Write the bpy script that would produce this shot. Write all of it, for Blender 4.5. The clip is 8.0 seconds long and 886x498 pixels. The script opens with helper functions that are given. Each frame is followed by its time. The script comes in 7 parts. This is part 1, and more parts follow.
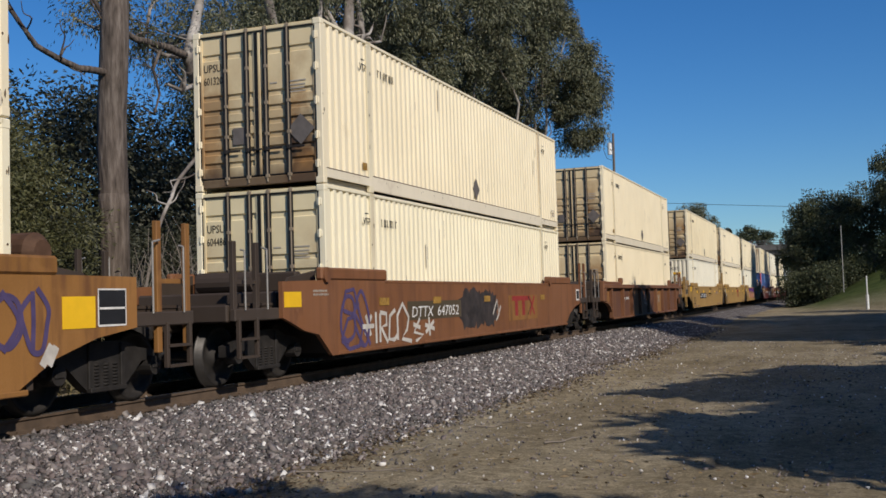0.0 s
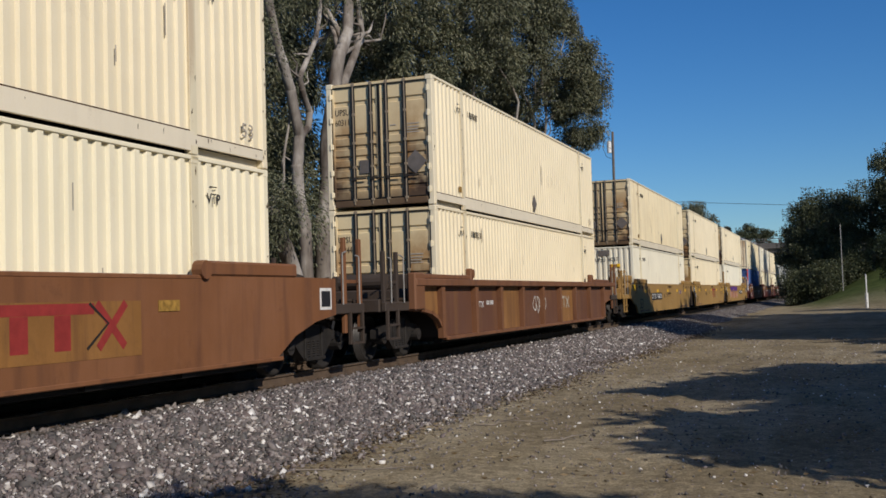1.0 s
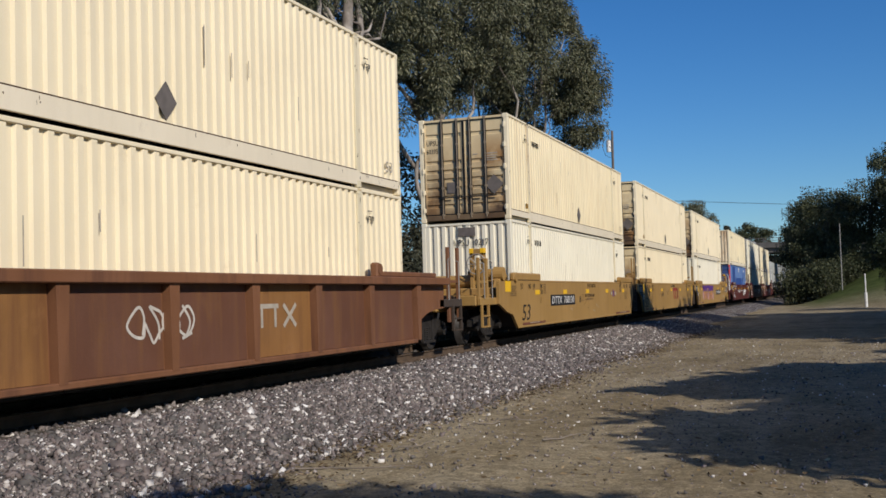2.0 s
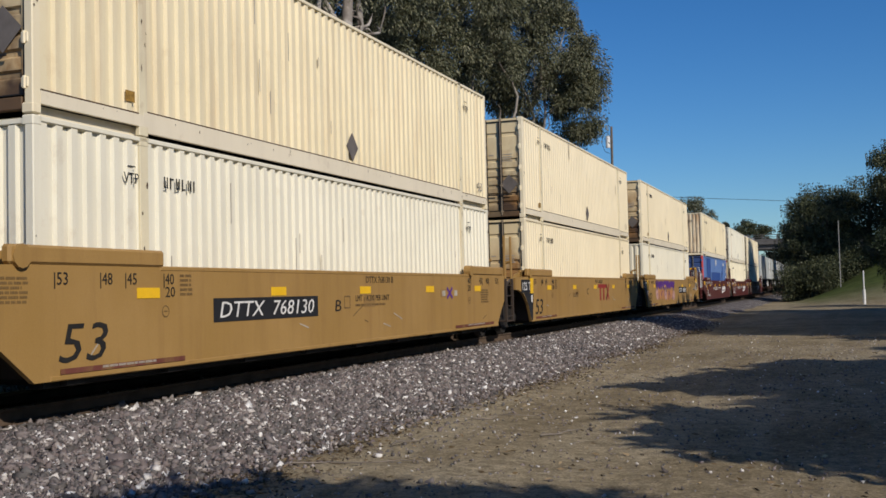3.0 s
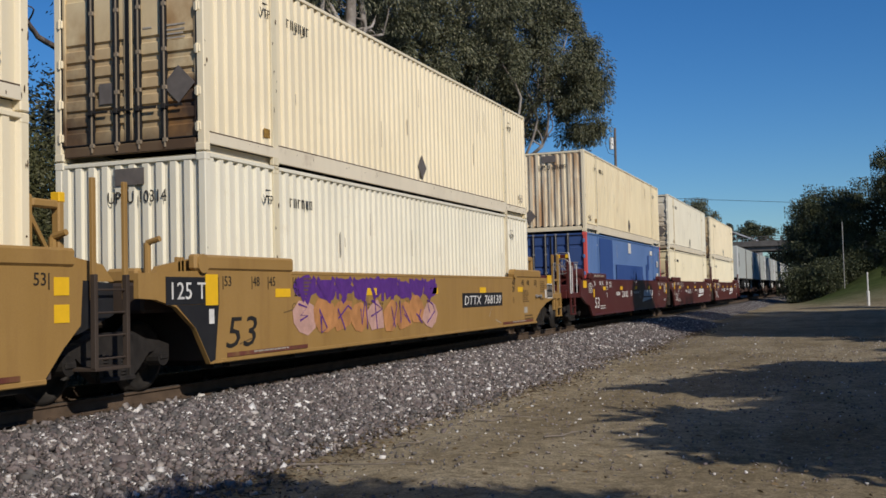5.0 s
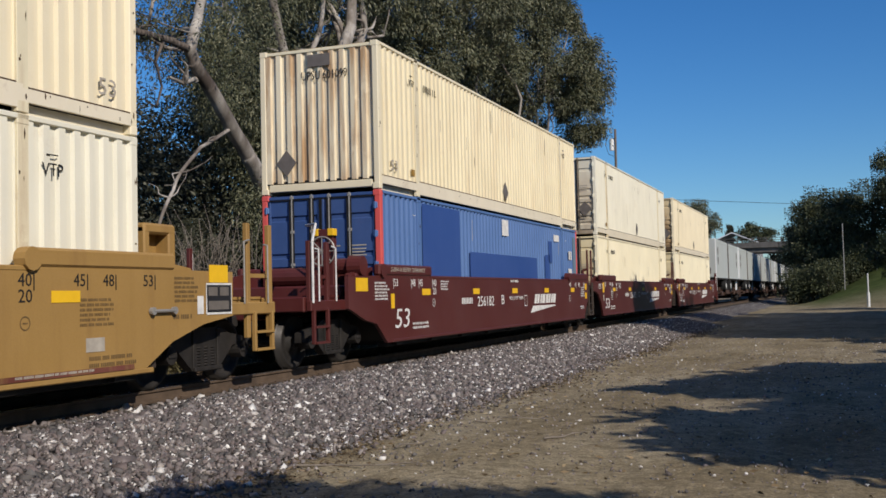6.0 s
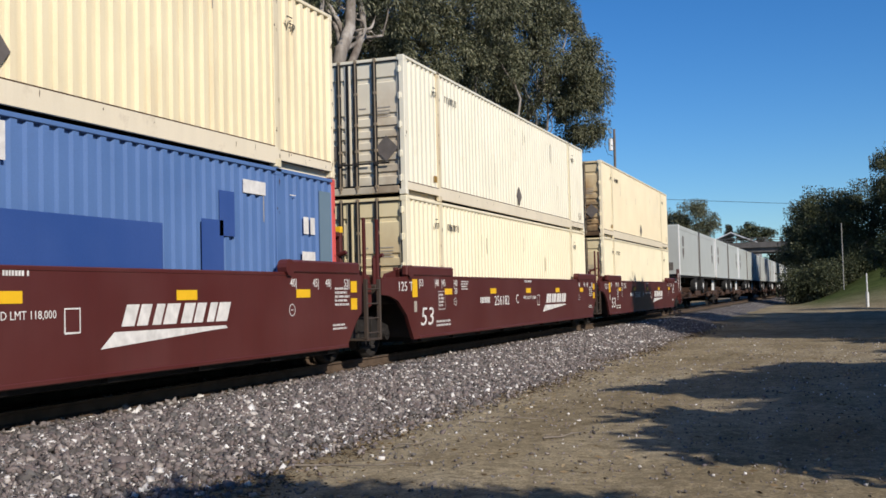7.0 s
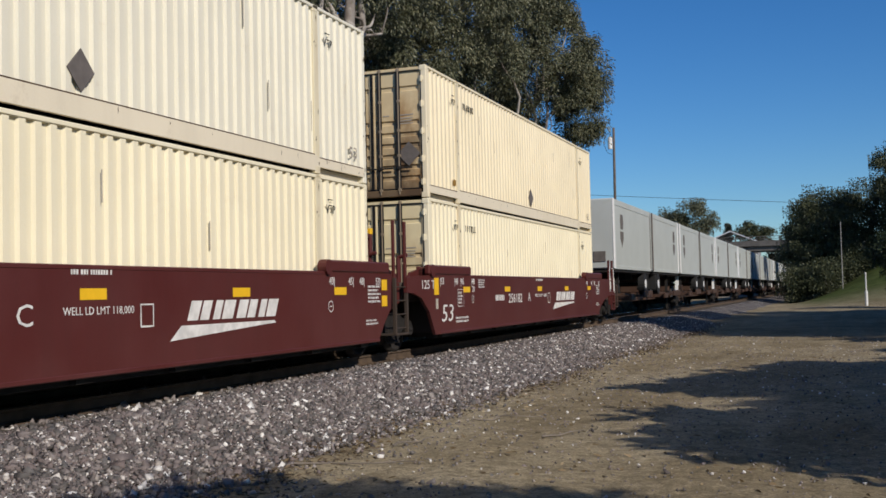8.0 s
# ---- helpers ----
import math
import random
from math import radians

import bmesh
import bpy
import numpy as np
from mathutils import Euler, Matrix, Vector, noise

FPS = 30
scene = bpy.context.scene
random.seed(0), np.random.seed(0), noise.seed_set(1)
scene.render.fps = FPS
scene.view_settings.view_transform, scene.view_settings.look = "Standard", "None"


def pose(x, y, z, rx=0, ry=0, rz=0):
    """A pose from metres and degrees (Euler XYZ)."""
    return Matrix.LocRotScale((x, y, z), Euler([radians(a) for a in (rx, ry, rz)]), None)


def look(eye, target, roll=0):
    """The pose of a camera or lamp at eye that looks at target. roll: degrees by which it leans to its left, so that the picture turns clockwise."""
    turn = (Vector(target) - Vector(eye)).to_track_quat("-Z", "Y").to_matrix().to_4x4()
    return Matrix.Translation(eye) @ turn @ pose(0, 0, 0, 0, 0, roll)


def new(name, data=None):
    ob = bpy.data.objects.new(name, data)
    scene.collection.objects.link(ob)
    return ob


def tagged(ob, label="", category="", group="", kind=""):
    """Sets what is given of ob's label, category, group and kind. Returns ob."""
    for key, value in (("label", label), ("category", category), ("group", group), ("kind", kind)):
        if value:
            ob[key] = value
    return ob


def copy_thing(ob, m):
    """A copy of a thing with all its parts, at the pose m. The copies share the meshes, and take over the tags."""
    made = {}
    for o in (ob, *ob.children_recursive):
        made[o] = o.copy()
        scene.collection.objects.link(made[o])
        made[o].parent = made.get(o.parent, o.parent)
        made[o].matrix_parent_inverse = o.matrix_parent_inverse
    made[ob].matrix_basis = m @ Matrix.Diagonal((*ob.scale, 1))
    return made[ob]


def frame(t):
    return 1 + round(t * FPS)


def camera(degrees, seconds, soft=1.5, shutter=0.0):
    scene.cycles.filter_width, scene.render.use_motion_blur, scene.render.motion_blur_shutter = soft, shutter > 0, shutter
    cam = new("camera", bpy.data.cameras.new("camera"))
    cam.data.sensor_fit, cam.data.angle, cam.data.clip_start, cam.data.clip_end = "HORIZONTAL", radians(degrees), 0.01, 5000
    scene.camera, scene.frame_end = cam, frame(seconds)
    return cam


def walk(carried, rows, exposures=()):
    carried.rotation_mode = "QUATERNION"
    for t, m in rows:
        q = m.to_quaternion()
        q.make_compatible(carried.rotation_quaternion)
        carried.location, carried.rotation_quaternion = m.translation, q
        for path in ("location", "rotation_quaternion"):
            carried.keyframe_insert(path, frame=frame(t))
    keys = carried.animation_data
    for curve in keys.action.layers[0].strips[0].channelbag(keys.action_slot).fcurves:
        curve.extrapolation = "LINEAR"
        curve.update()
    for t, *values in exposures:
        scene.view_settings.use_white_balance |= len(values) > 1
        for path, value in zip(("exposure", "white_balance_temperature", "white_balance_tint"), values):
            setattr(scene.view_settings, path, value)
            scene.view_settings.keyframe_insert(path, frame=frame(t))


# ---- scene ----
# Camera: held in the hand beside the track, turning a little.
# Axes: the track runs along +y, z = 0 is the top of the rail, the train comes towards -y.
EYE = Vector((9.471, -16.149, 1.160))
AIM = [(0.0, 20.483, 2.841, -1.784), (0.5, 20.447, 2.767, -1.758), (1.0, 20.455, 2.747, -1.762),
       (1.5, 20.445, 2.745, -1.804), (3.0, 20.360, 2.412, -1.426), (3.5, 20.343, 2.321, -1.562),
       (4.0, 20.398, 2.339, -1.493), (4.5, 20.518, 2.431, -1.493), (6.0, 20.557, 2.561, -1.393),
       (6.5, 20.551, 2.560, -1.413), (7.0, 20.508, 2.558, -1.410), (7.5, 20.496, 2.496, -1.382),
       (8.0, 20.465, 2.461, -1.333)]


def aimed(yaw, pitch, roll):
    a, b = radians(yaw), radians(pitch)
    way = Vector((-math.sin(a) * math.cos(b), math.cos(a) * math.cos(b), math.sin(b)))
    return look(EYE, EYE + way * 10, roll)


cam = camera(45.689, 8.0, soft=1.6)
walk(cam, [(t, aimed(a, b, c)) for t, a, b, c in AIM],
     exposures=[(0.0, -0.07), (1.0, -0.12), (1.5, 0.0), (3.0, -0.08), (4.5, -0.19), (5.8, -0.05), (6.1, 0.05), (6.5, 0.26), (7.2, 0.22), (8.0, -0.03)])

# Light: a low winter sun from behind and beside the camera, clear sky.
SUN_EL, SUN_AZ = 33.0, -34.0   # azimuth in degrees from +x towards +y
to_sun = Vector((math.cos(radians(SUN_EL)) * math.cos(radians(SUN_AZ)),
                 math.cos(radians(SUN_EL)) * math.sin(radians(SUN_AZ)), math.sin(radians(SUN_EL))))
world = bpy.data.worlds.new("sky")
scene.world = world
world.use_nodes = True
wt = world.node_tree
wt.nodes.clear()
sky = wt.nodes.new("ShaderNodeTexSky")
sky.sky_type = "NISHITA"
sky.sun_disc = False
sky.sun_elevation = radians(SUN_EL)
sky.sun_rotation = radians(90.0 - SUN_AZ)
sky.altitude = 50
sky.air_density, sky.dust_density, sky.ozone_density = 1.0, 0.1, 4.5
bg = wt.nodes.new("ShaderNodeBackground")
bg.inputs["Strength"].default_value = 0.083
wout = wt.nodes.new("ShaderNodeOutputWorld")
hsv = wt.nodes.new("ShaderNodeHueSaturation")
hsv.inputs["Hue"].default_value = 0.502
hsv.inputs["Saturation"].default_value = 1.25
wt.links.new(sky.outputs[0], hsv.inputs["Color"])
cool = wt.nodes.new("ShaderNodeMix")
cool.data_type, cool.blend_type = "RGBA", "MULTIPLY"
cool.inputs[0].default_value = 1.0
cool.inputs[7].default_value = (0.768, 0.975, 1.16, 1.0)
wt.links.new(hsv.outputs[0], cool.inputs[6])
wt.links.new(cool.outputs[2], bg.inputs[0])
wt.links.new(bg.outputs[0], wout.inputs[0])
sun_data = bpy.data.lights.new("sun", "SUN")
sun_data.energy, sun_data.angle, sun_data.color = 4.15, radians(0.55), (1.0, 0.915, 0.81)
sun = new("sun", sun_data)
sun.matrix_world = look(to_sun * 200, (0, 0, 0))


# ---------------------------------------------------------------- materials
class Mat:
    """A small builder for node materials."""

    def __init__(self, name, rough=0.7, metal=0.0, spec=0.35):
        self.m = bpy.data.materials.new(name)
        self.m.use_nodes = True
        self.t = self.m.node_tree
        self.b = self.t.nodes["Principled BSDF"]
        self.b.inputs["Roughness"].default_value = rough
        self.b.inputs["Metallic"].default_value = metal
        self.b.inputs["Specular IOR Level"].default_value = spec
        self.co = self.t.nodes.new("ShaderNodeTexCoord").outputs["Object"]
        self.info = self.t.nodes.new("ShaderNodeObjectInfo").outputs["Random"]

    def link(self, a, b):
        self.t.links.new(a, b)

    def put(self, socket, v):
        if isinstance(v, (int, float)):
            socket.default_value = v
        elif isinstance(v, tuple):
            socket.default_value = (*v, 1.0)[:4]
        else:
            self.link(v, socket)

    def noise(self, scale, detail=4.0, stretch=(1, 1, 1), rough=0.55, moved=True):
        mp = self.t.nodes.new("ShaderNodeMapping")
        mp.inputs["Scale"].default_value = stretch
        self.link(self.co, mp.inputs["Vector"])
        if moved:
            mul = self.t.nodes.new("ShaderNodeMath")
            mul.operation = "MULTIPLY"
            mul.inputs[1].default_value = 37.0
            self.link(self.info, mul.inputs[0])
            comb = self.t.nodes.new("ShaderNodeCombineXYZ")
            self.link(mul.outputs[0], comb.inputs[0])
            self.link(mul.outputs[0], comb.inputs[1])
            self.link(comb.outputs[0], mp.inputs["Location"])
        n = self.t.nodes.new("ShaderNodeTexNoise")
        n.inputs["Scale"].default_value = scale
        n.inputs["Detail"].default_value = detail
        n.inputs["Roughness"].default_value = rough
        self.link(mp.outputs[0], n.inputs["Vector"])
        return n.outputs["Fac"]

    def ramp(self, fac, *stops):
        r = self.t.nodes.new("ShaderNodeValToRGB")
        el = r.color_ramp.elements
        while len(el) < len(stops):
            el.new(0.5)
        for e, (p, c) in zip(el, stops):
            e.position = p
            e.color = (*c, 1.0) if isinstance(c, tuple) else (c, c, c, 1.0)
        self.link(fac, r.inputs[0])
        return r.outputs[0]

    def mix(self, fac, a, b, kind="MIX"):
        n = self.t.nodes.new("ShaderNodeMix")
        n.data_type, n.blend_type = "RGBA", kind
        self.put(n.inputs[0], fac)
        self.put(n.inputs[6], a)
        self.put(n.inputs[7], b)
        return n.outputs[2]

    def math(self, op, a, b=0.0):
        n = self.t.nodes.new("ShaderNodeMath")
        n.operation = op
        n.use_clamp = True
        self.put(n.inputs[0], a)
        self.put(n.inputs[1], b)
        return n.outputs[0]

    def axis(self, i):
        s = self.t.nodes.new("ShaderNodeSeparateXYZ")
        self.link(self.co, s.inputs[0])
        return s.outputs[i]

    def span(self, v, lo, hi):
        n = self.t.nodes.new("ShaderNodeMapRange")
        n.inputs["From Min"].default_value, n.inputs["From Max"].default_value = lo, hi
        self.link(v, n.inputs["Value"])
        return n.outputs[0]

    def island(self):
        return self.t.nodes.new("ShaderNodeNewGeometry").outputs["Random Per Island"]

    def bump(self, h, strength=0.3, dist=0.01):
        n = self.t.nodes.new("ShaderNodeBump")
        n.inputs["Strength"].default_value = strength
        n.inputs["Distance"].default_value = dist
        self.link(h, n.inputs["Height"])
        self.link(n.outputs[0], self.b.inputs["Normal"])

    def done(self, colour, rough=None):
        self.put(self.b.inputs["Base Color"], colour)
        if rough is not None:
            self.put(self.b.inputs["Roughness"], rough)
        return self.m


def painted(name, colour, rust=0.3, grime=0.3, rust_col=(0.16, 0.062, 0.022), rough=0.5, streak=0.5, heavy=0.0, runs_at=0.50):
    """Weathered paint on steel: broad fading, vertical streaks, rust patches, fine grain."""
    k = Mat(name, rough)
    dark = tuple(c * (1 - 0.45 * grime) for c in colour)
    pale = tuple(min(0.9, c * 1.07 + 0.012) for c in colour)
    base = k.mix(k.ramp(k.noise(0.7, 3), (0.35, 0.0), (0.7, 1.0)), colour, pale)
    run = k.noise(5.0, 5, (1, 1.0, 0.06))
    base = k.mix(k.math("MULTIPLY", k.ramp(run, (0.48, 0.0), (0.78, 1.0)), streak * 0.6), base, dark)
    patch = k.math("MULTIPLY", k.ramp(k.noise(1.6, 9, rough=0.68), (0.60, 0.0), (0.72, 1.0)), rust)
    base = k.mix(patch, base, rust_col)
    if heavy > 0:
        broad = k.ramp(k.noise(0.55, 8, (1, 1, 0.8), 0.66), (0.42, 0.0), (0.64, 1.0))
        base = k.mix(k.math("MULTIPLY", broad, heavy), base, dark)
        runs = k.ramp(k.noise(3.2, 6, (1, 1.0, 0.10), 0.6), (runs_at, 0.0), (runs_at + 0.16, 1.0))
        base = k.mix(k.math("MULTIPLY", runs, heavy * 0.8), base, rust_col)
        pale_spot = k.ramp(k.noise(2.3, 7), (0.60, 0.0), (0.70, 1.0))
        base = k.mix(k.math("MULTIPLY", pale_spot, heavy * 0.5), base, pale)
    fine = k.noise(60, 3)
    base = k.mix(0.10, base, k.ramp(fine, (0.3, 0.25), (0.7, 0.75)), "OVERLAY")
    k.bump(k.noise(9.0, 6), 0.12, 0.01)
    return k.done(base, k.math("ADD", k.math("MULTIPLY", patch, 0.4), rough))


def door_paint(name, colour, rust):
    """Container doors: cream paint, brown stains in the outer columns, soot-dark towards the bottom of one leaf."""
    k = Mat(name, 0.55)
    pale = tuple(c * 0.86 for c in colour)
    base = k.mix(k.ramp(k.noise(1.1, 4), (0.35, 0.0), (0.7, 1.0)), colour, pale)
    z = k.math("DIVIDE", k.axis(2), 2.9)
    u = k.span(k.axis(0), -1.2, 1.2)
    column = k.ramp(u, (0.0, 0.80), (0.22, 0.70), (0.27, 0.40), (0.71, 0.40), (0.76, 1.0), (1.0, 1.0))
    low = k.ramp(z, (0.05, 1.0), (0.62, 0.80), (0.86, 0.10))
    blot = k.ramp(k.noise(1.4, 7, (1.0, 1.0, 0.75), 0.60), (0.34, 0.0), (0.58, 1.0))
    f = k.math("MULTIPLY", k.math("MULTIPLY", k.math("MULTIPLY", blot, low), column), rust)
    base = k.mix(f, base, (0.33, 0.175, 0.062))
    sunk = k.ramp(z, (0.02, 1.0), (0.30, 0.85), (0.50, 0.30), (0.62, 0.0))
    soot = k.ramp(k.noise(1.2, 6), (0.36, 0.0), (0.58, 1.0))
    deep = k.math("MULTIPLY", k.math("MULTIPLY", soot, k.math("MULTIPLY", sunk, column)), rust * 0.95)
    base = k.mix(deep, base, (0.065, 0.040, 0.026))
    foot = k.math("MULTIPLY", k.ramp(z, (0.06, 1.0), (0.15, 0.0)), rust * 0.7)
    base = k.mix(foot, base, (0.10, 0.062, 0.035))
    k.bump(k.noise(7.0, 5), 0.15, 0.012)
    return k.done(base, 0.6)


def plain(name, colour, rough=0.6, metal=0.0, var=0.25, scale=6.0):
    k = Mat(name, rough, metal)
    dark = tuple(c * (1 - var) for c in colour)
    base = k.mix(k.ramp(k.noise(scale, 6), (0.35, 0.0), (0.68, 1.0)), dark, colour)
    k.bump(k.noise(scale * 4, 4), 0.15, 0.01)
    return k.done(base)


def leafy(name, a, b, c, rough=0.55):
    k = Mat(name, rough, 0, 0.3)
    col = k.ramp(k.island(), (0.0, a), (0.55, b), (1.0, c))
    col = k.mix(k.ramp(k.noise(0.45, 2, moved=False), (0.35, 0.0), (0.65, 0.5)), col, tuple(x * 0.6 for x in b))
    return k.done(col)


CREAM = painted("cream_paint", (0.785, 0.69, 0.485), 0.10, 0.22, streak=0.35)
IVORY = painted("ivory_paint", (0.80, 0.73, 0.53), 0.12, 0.3, (0.42, 0.28, 0.14), streak=0.5)
WHITE = painted("white_paint", (0.75, 0.71, 0.57), 0.22, 0.4, (0.40, 0.27, 0.15), streak=0.7)
STAINED = painted("stained_cream_paint", (0.78, 0.68, 0.455), 0.2, 0.4, (0.42, 0.26, 0.13), streak=0.9, heavy=0.28)
STREAKED = painted("rust_streaked_paint", (0.80, 0.70, 0.50), 0.35, 0.15, (0.36, 0.18, 0.065), streak=0.6, heavy=1.0, runs_at=0.44)
BARPAINT = painted("locking_bar_paint", (0.24, 0.19, 0.13), 0.5, 0.45, (0.07, 0.04, 0.025))
RAILPAINT = painted("rail_paint", (0.74, 0.66, 0.50), 0.25, 0.4)
DOOR_CLEAN = door_paint("door_paint_pale", (0.80, 0.69, 0.43), 0.45)
DOOR_WORN = door_paint("door_paint_worn", (0.79, 0.65, 0.39), 1.2)
DOOR_RUSTY = door_paint("door_paint_rusty", (0.76, 0.61, 0.36), 1.25)
DOOR_WHITE = door_paint("door_paint_white", (0.82, 0.76, 0.60), 0.45)
DOOR_BLUE = painted("door_blue", (0.035, 0.075, 0.21), 0.08, 0.4)
BLUE = painted("blue_paint", (0.085, 0.165, 0.36), 0.06, 0.3)
BLUE_DARK = painted("blue_repaint", (0.028, 0.072, 0.25), 0.02, 0.2)
BLUEGREY = painted("grey_blue_repaint", (0.13, 0.195, 0.25), 0.05, 0.3)
RED = painted("red_paint", (0.62, 0.09, 0.08), 0.05, 0.2)
# brown of the rust chips; also colours the shadow line over the bottom rail
CHIPS_SHADE = plain("dark_rust_and_seam_shade", (0.085, 0.042, 0.022), 0.9, 0, 0.5, 20)
# black of the rubber parts, also used where strips stand in for shadow
RUBBER_SHADE = plain("black_rubber_and_shade", (0.012, 0.012, 0.013), 0.7)
STEEL = plain("galvanised_steel", (0.36, 0.34, 0.31), 0.5, 0.3)
DECAL = plain("ochre_decal", (0.42, 0.24, 0.05), 0.6, 0.0, 0.5, 14.0)
PLACARD = plain("placard_grey", (0.16, 0.14, 0.125), 0.6)
BLACKINK = plain("black_lettering", (0.02, 0.018, 0.016), 0.7)
FADEDINK = plain("faded_dark_lettering", (0.17, 0.105, 0.042), 0.7)
WHITEINK = plain("white_lettering", (0.78, 0.76, 0.72), 0.6)
OLDINK = plain("faded_lettering", (0.45, 0.40, 0.33), 0.7)
REFLECT = plain("yellow_reflector", (0.85, 0.50, 0.02), 0.4, 0, 0.08)
BROWN = painted("brown_car_paint", (0.20, 0.082, 0.032), 0.55, 0.45, (0.085, 0.038, 0.022), 0.6, 0.7, 0.6)
ORANGE = painted("faded_yellow_car_paint", (0.275, 0.128, 0.034), 0.75, 0.5, (0.12, 0.052, 0.024), 0.6, 0.9, 0.95)
YELLOW = painted("yellow_car_paint", (0.33, 0.195, 0.058), 0.10, 0.3, (0.17, 0.085, 0.032), 0.55, 0.5, 0.28)
YELLOWPATCH = painted("touched_up_yellow", (0.25, 0.145, 0.045), 0.15, 0.3)
MAROON = painted("maroon_car_paint", (0.085, 0.017, 0.0145), 0.08, 0.3, (0.05, 0.02, 0.016), 0.42, 0.4, 0.2)
RIBBED = painted("oxide_car_paint", (0.185, 0.080, 0.036), 0.5, 0.45, (0.085, 0.038, 0.024), 0.62, 0.8, 0.7)
RIBPANEL = painted("brown_panel_paint", (0.130, 0.056, 0.032), 0.5, 0.4, (0.20, 0.095, 0.035), 0.6, 0.8, 0.6)
RIBRUST = painted("orange_panel_paint", (0.26, 0.125, 0.040), 0.6, 0.5, (0.13, 0.055, 0.026), 0.6, 0.9, 0.8)
TRUCK = plain("grimy_cast_steel", (0.027, 0.023, 0.020), 0.72, 0, 0.55, 5)
TREAD = plain("worn_wheel_rim", (0.055, 0.050, 0.046), 0.45, 0.4)
POSTPAINT = painted("rust_run_post_paint", (0.74, 0.66, 0.46), 0.5, 0.4, (0.36, 0.20, 0.09), streak=0.9, heavy=0.5)
# dark brown of grimy car ends, also the shade inside wells and throats
ENDGRIME_SHADE = painted("grimy_shaded_brown_end_paint", (0.045, 0.031, 0.022), 0.5, 0.5, (0.09, 0.045, 0.022), 0.7, 0.6)
RUSTTANK = plain("rusty_tank", (0.12, 0.062, 0.035), 0.8, 0, 0.5, 4)
LADDER = plain("grimy_grey_ladder", (0.16, 0.14, 0.12), 0.7)
DARKOLIVE = painted("dull_olive_panel", (0.075, 0.055, 0.030), 0.5, 0.4, (0.16, 0.075, 0.032))
BLACKPANEL = plain("black_panel", (0.02, 0.02, 0.022), 0.6)
MARKRED = plain("dull_red_lettering", (0.30, 0.035, 0.03), 0.6)
REDTAPE = painted("worn_red_tape", (0.14, 0.040, 0.026), 0.6, 0.5, (0.25, 0.15, 0.05), 0.7, 0.8, 0.8)
SPRAYBLUE = plain("blue_spray_paint", (0.085, 0.062, 0.15), 0.7)
SPRAYWHITE = plain("white_spray_paint", (0.58, 0.54, 0.48), 0.7)
SPRAYPURPLE = plain("purple_spray_paint", (0.115, 0.035, 0.24), 0.6)
SPRAYORANGE = plain("orange_spray_paint", (0.58, 0.27, 0.10), 0.6, 0, 0.4, 3)
SPRAYPINK = plain("pink_spray_paint", (0.60, 0.36, 0.30), 0.6)
SPRAYBLACK = plain("dark_spray_paint", (0.058, 0.047, 0.044), 0.7, 0, 0.6, 3)
TRAILER = painted("grey_trailer_paint", (0.45, 0.475, 0.45), 0.03, 0.2, rough=0.45, streak=0.2)
ALU = plain("bright_trailer_rail", (0.78, 0.78, 0.76), 0.4, 0.0, 0.1)
TYRE = plain("tyre_rubber", (0.02, 0.02, 0.02), 0.85)
SPINE = painted("spine_car_paint", (0.065, 0.036, 0.025), 0.4, 0.5)
RAILTOP = plain("worn_rail_steel", (0.55, 0.50, 0.46), 0.25, 0.9, 0.15)
RAILSIDE = plain("rusty_rail_side", (0.115, 0.078, 0.052), 0.85, 0, 0.4, 4)
TIE = plain("weathered_tie_wood", (0.095, 0.078, 0.062), 0.9, 0, 0.45, 7)
CONCRETE = plain("bridge_concrete", (0.13, 0.12, 0.11), 0.85, 0, 0.3, 1.5)
ROOFWHITE = plain("white_roof", (0.72, 0.74, 0.76), 0.5)
WALLGREY = plain("grey_house_wall", (0.28, 0.27, 0.26), 0.8)
WOODPOLE = plain("pole_wood", (0.17, 0.14, 0.115), 0.85, 0, 0.4, 3)
WIRE = plain("black_cable", (0.02, 0.02, 0.022), 0.6)
POLEGREY = plain("pale_grey_pole", (0.34, 0.33, 0.31), 0.7)
POSTWHITE = plain("white_post_paint", (0.75, 0.75, 0.72), 0.6)


def bark_material():
    k = Mat("smooth_pale_bark", 0.8)
    n = k.noise(1.1, 6, (1, 1, 0.35))
    col = k.ramp(n, (0.34, (0.075, 0.056, 0.044)), (0.50, (0.22, 0.19, 0.16)), (0.68, (0.46, 0.42, 0.37)))
    k.bump(k.noise(6.0, 5, (1, 1, 0.3)), 0.4, 0.05)
    return k.done(col)


def rough_bark():
    k = Mat("fibrous_grey_bark", 0.9)
    n = k.noise(9.0, 6, (1, 1, 0.16))
    col = k.ramp(n, (0.30, (0.045, 0.034, 0.026)), (0.55, (0.125, 0.098, 0.078)), (0.75, (0.21, 0.175, 0.145)))
    k.bump(n, 0.9, 0.06)
    return k.done(col)


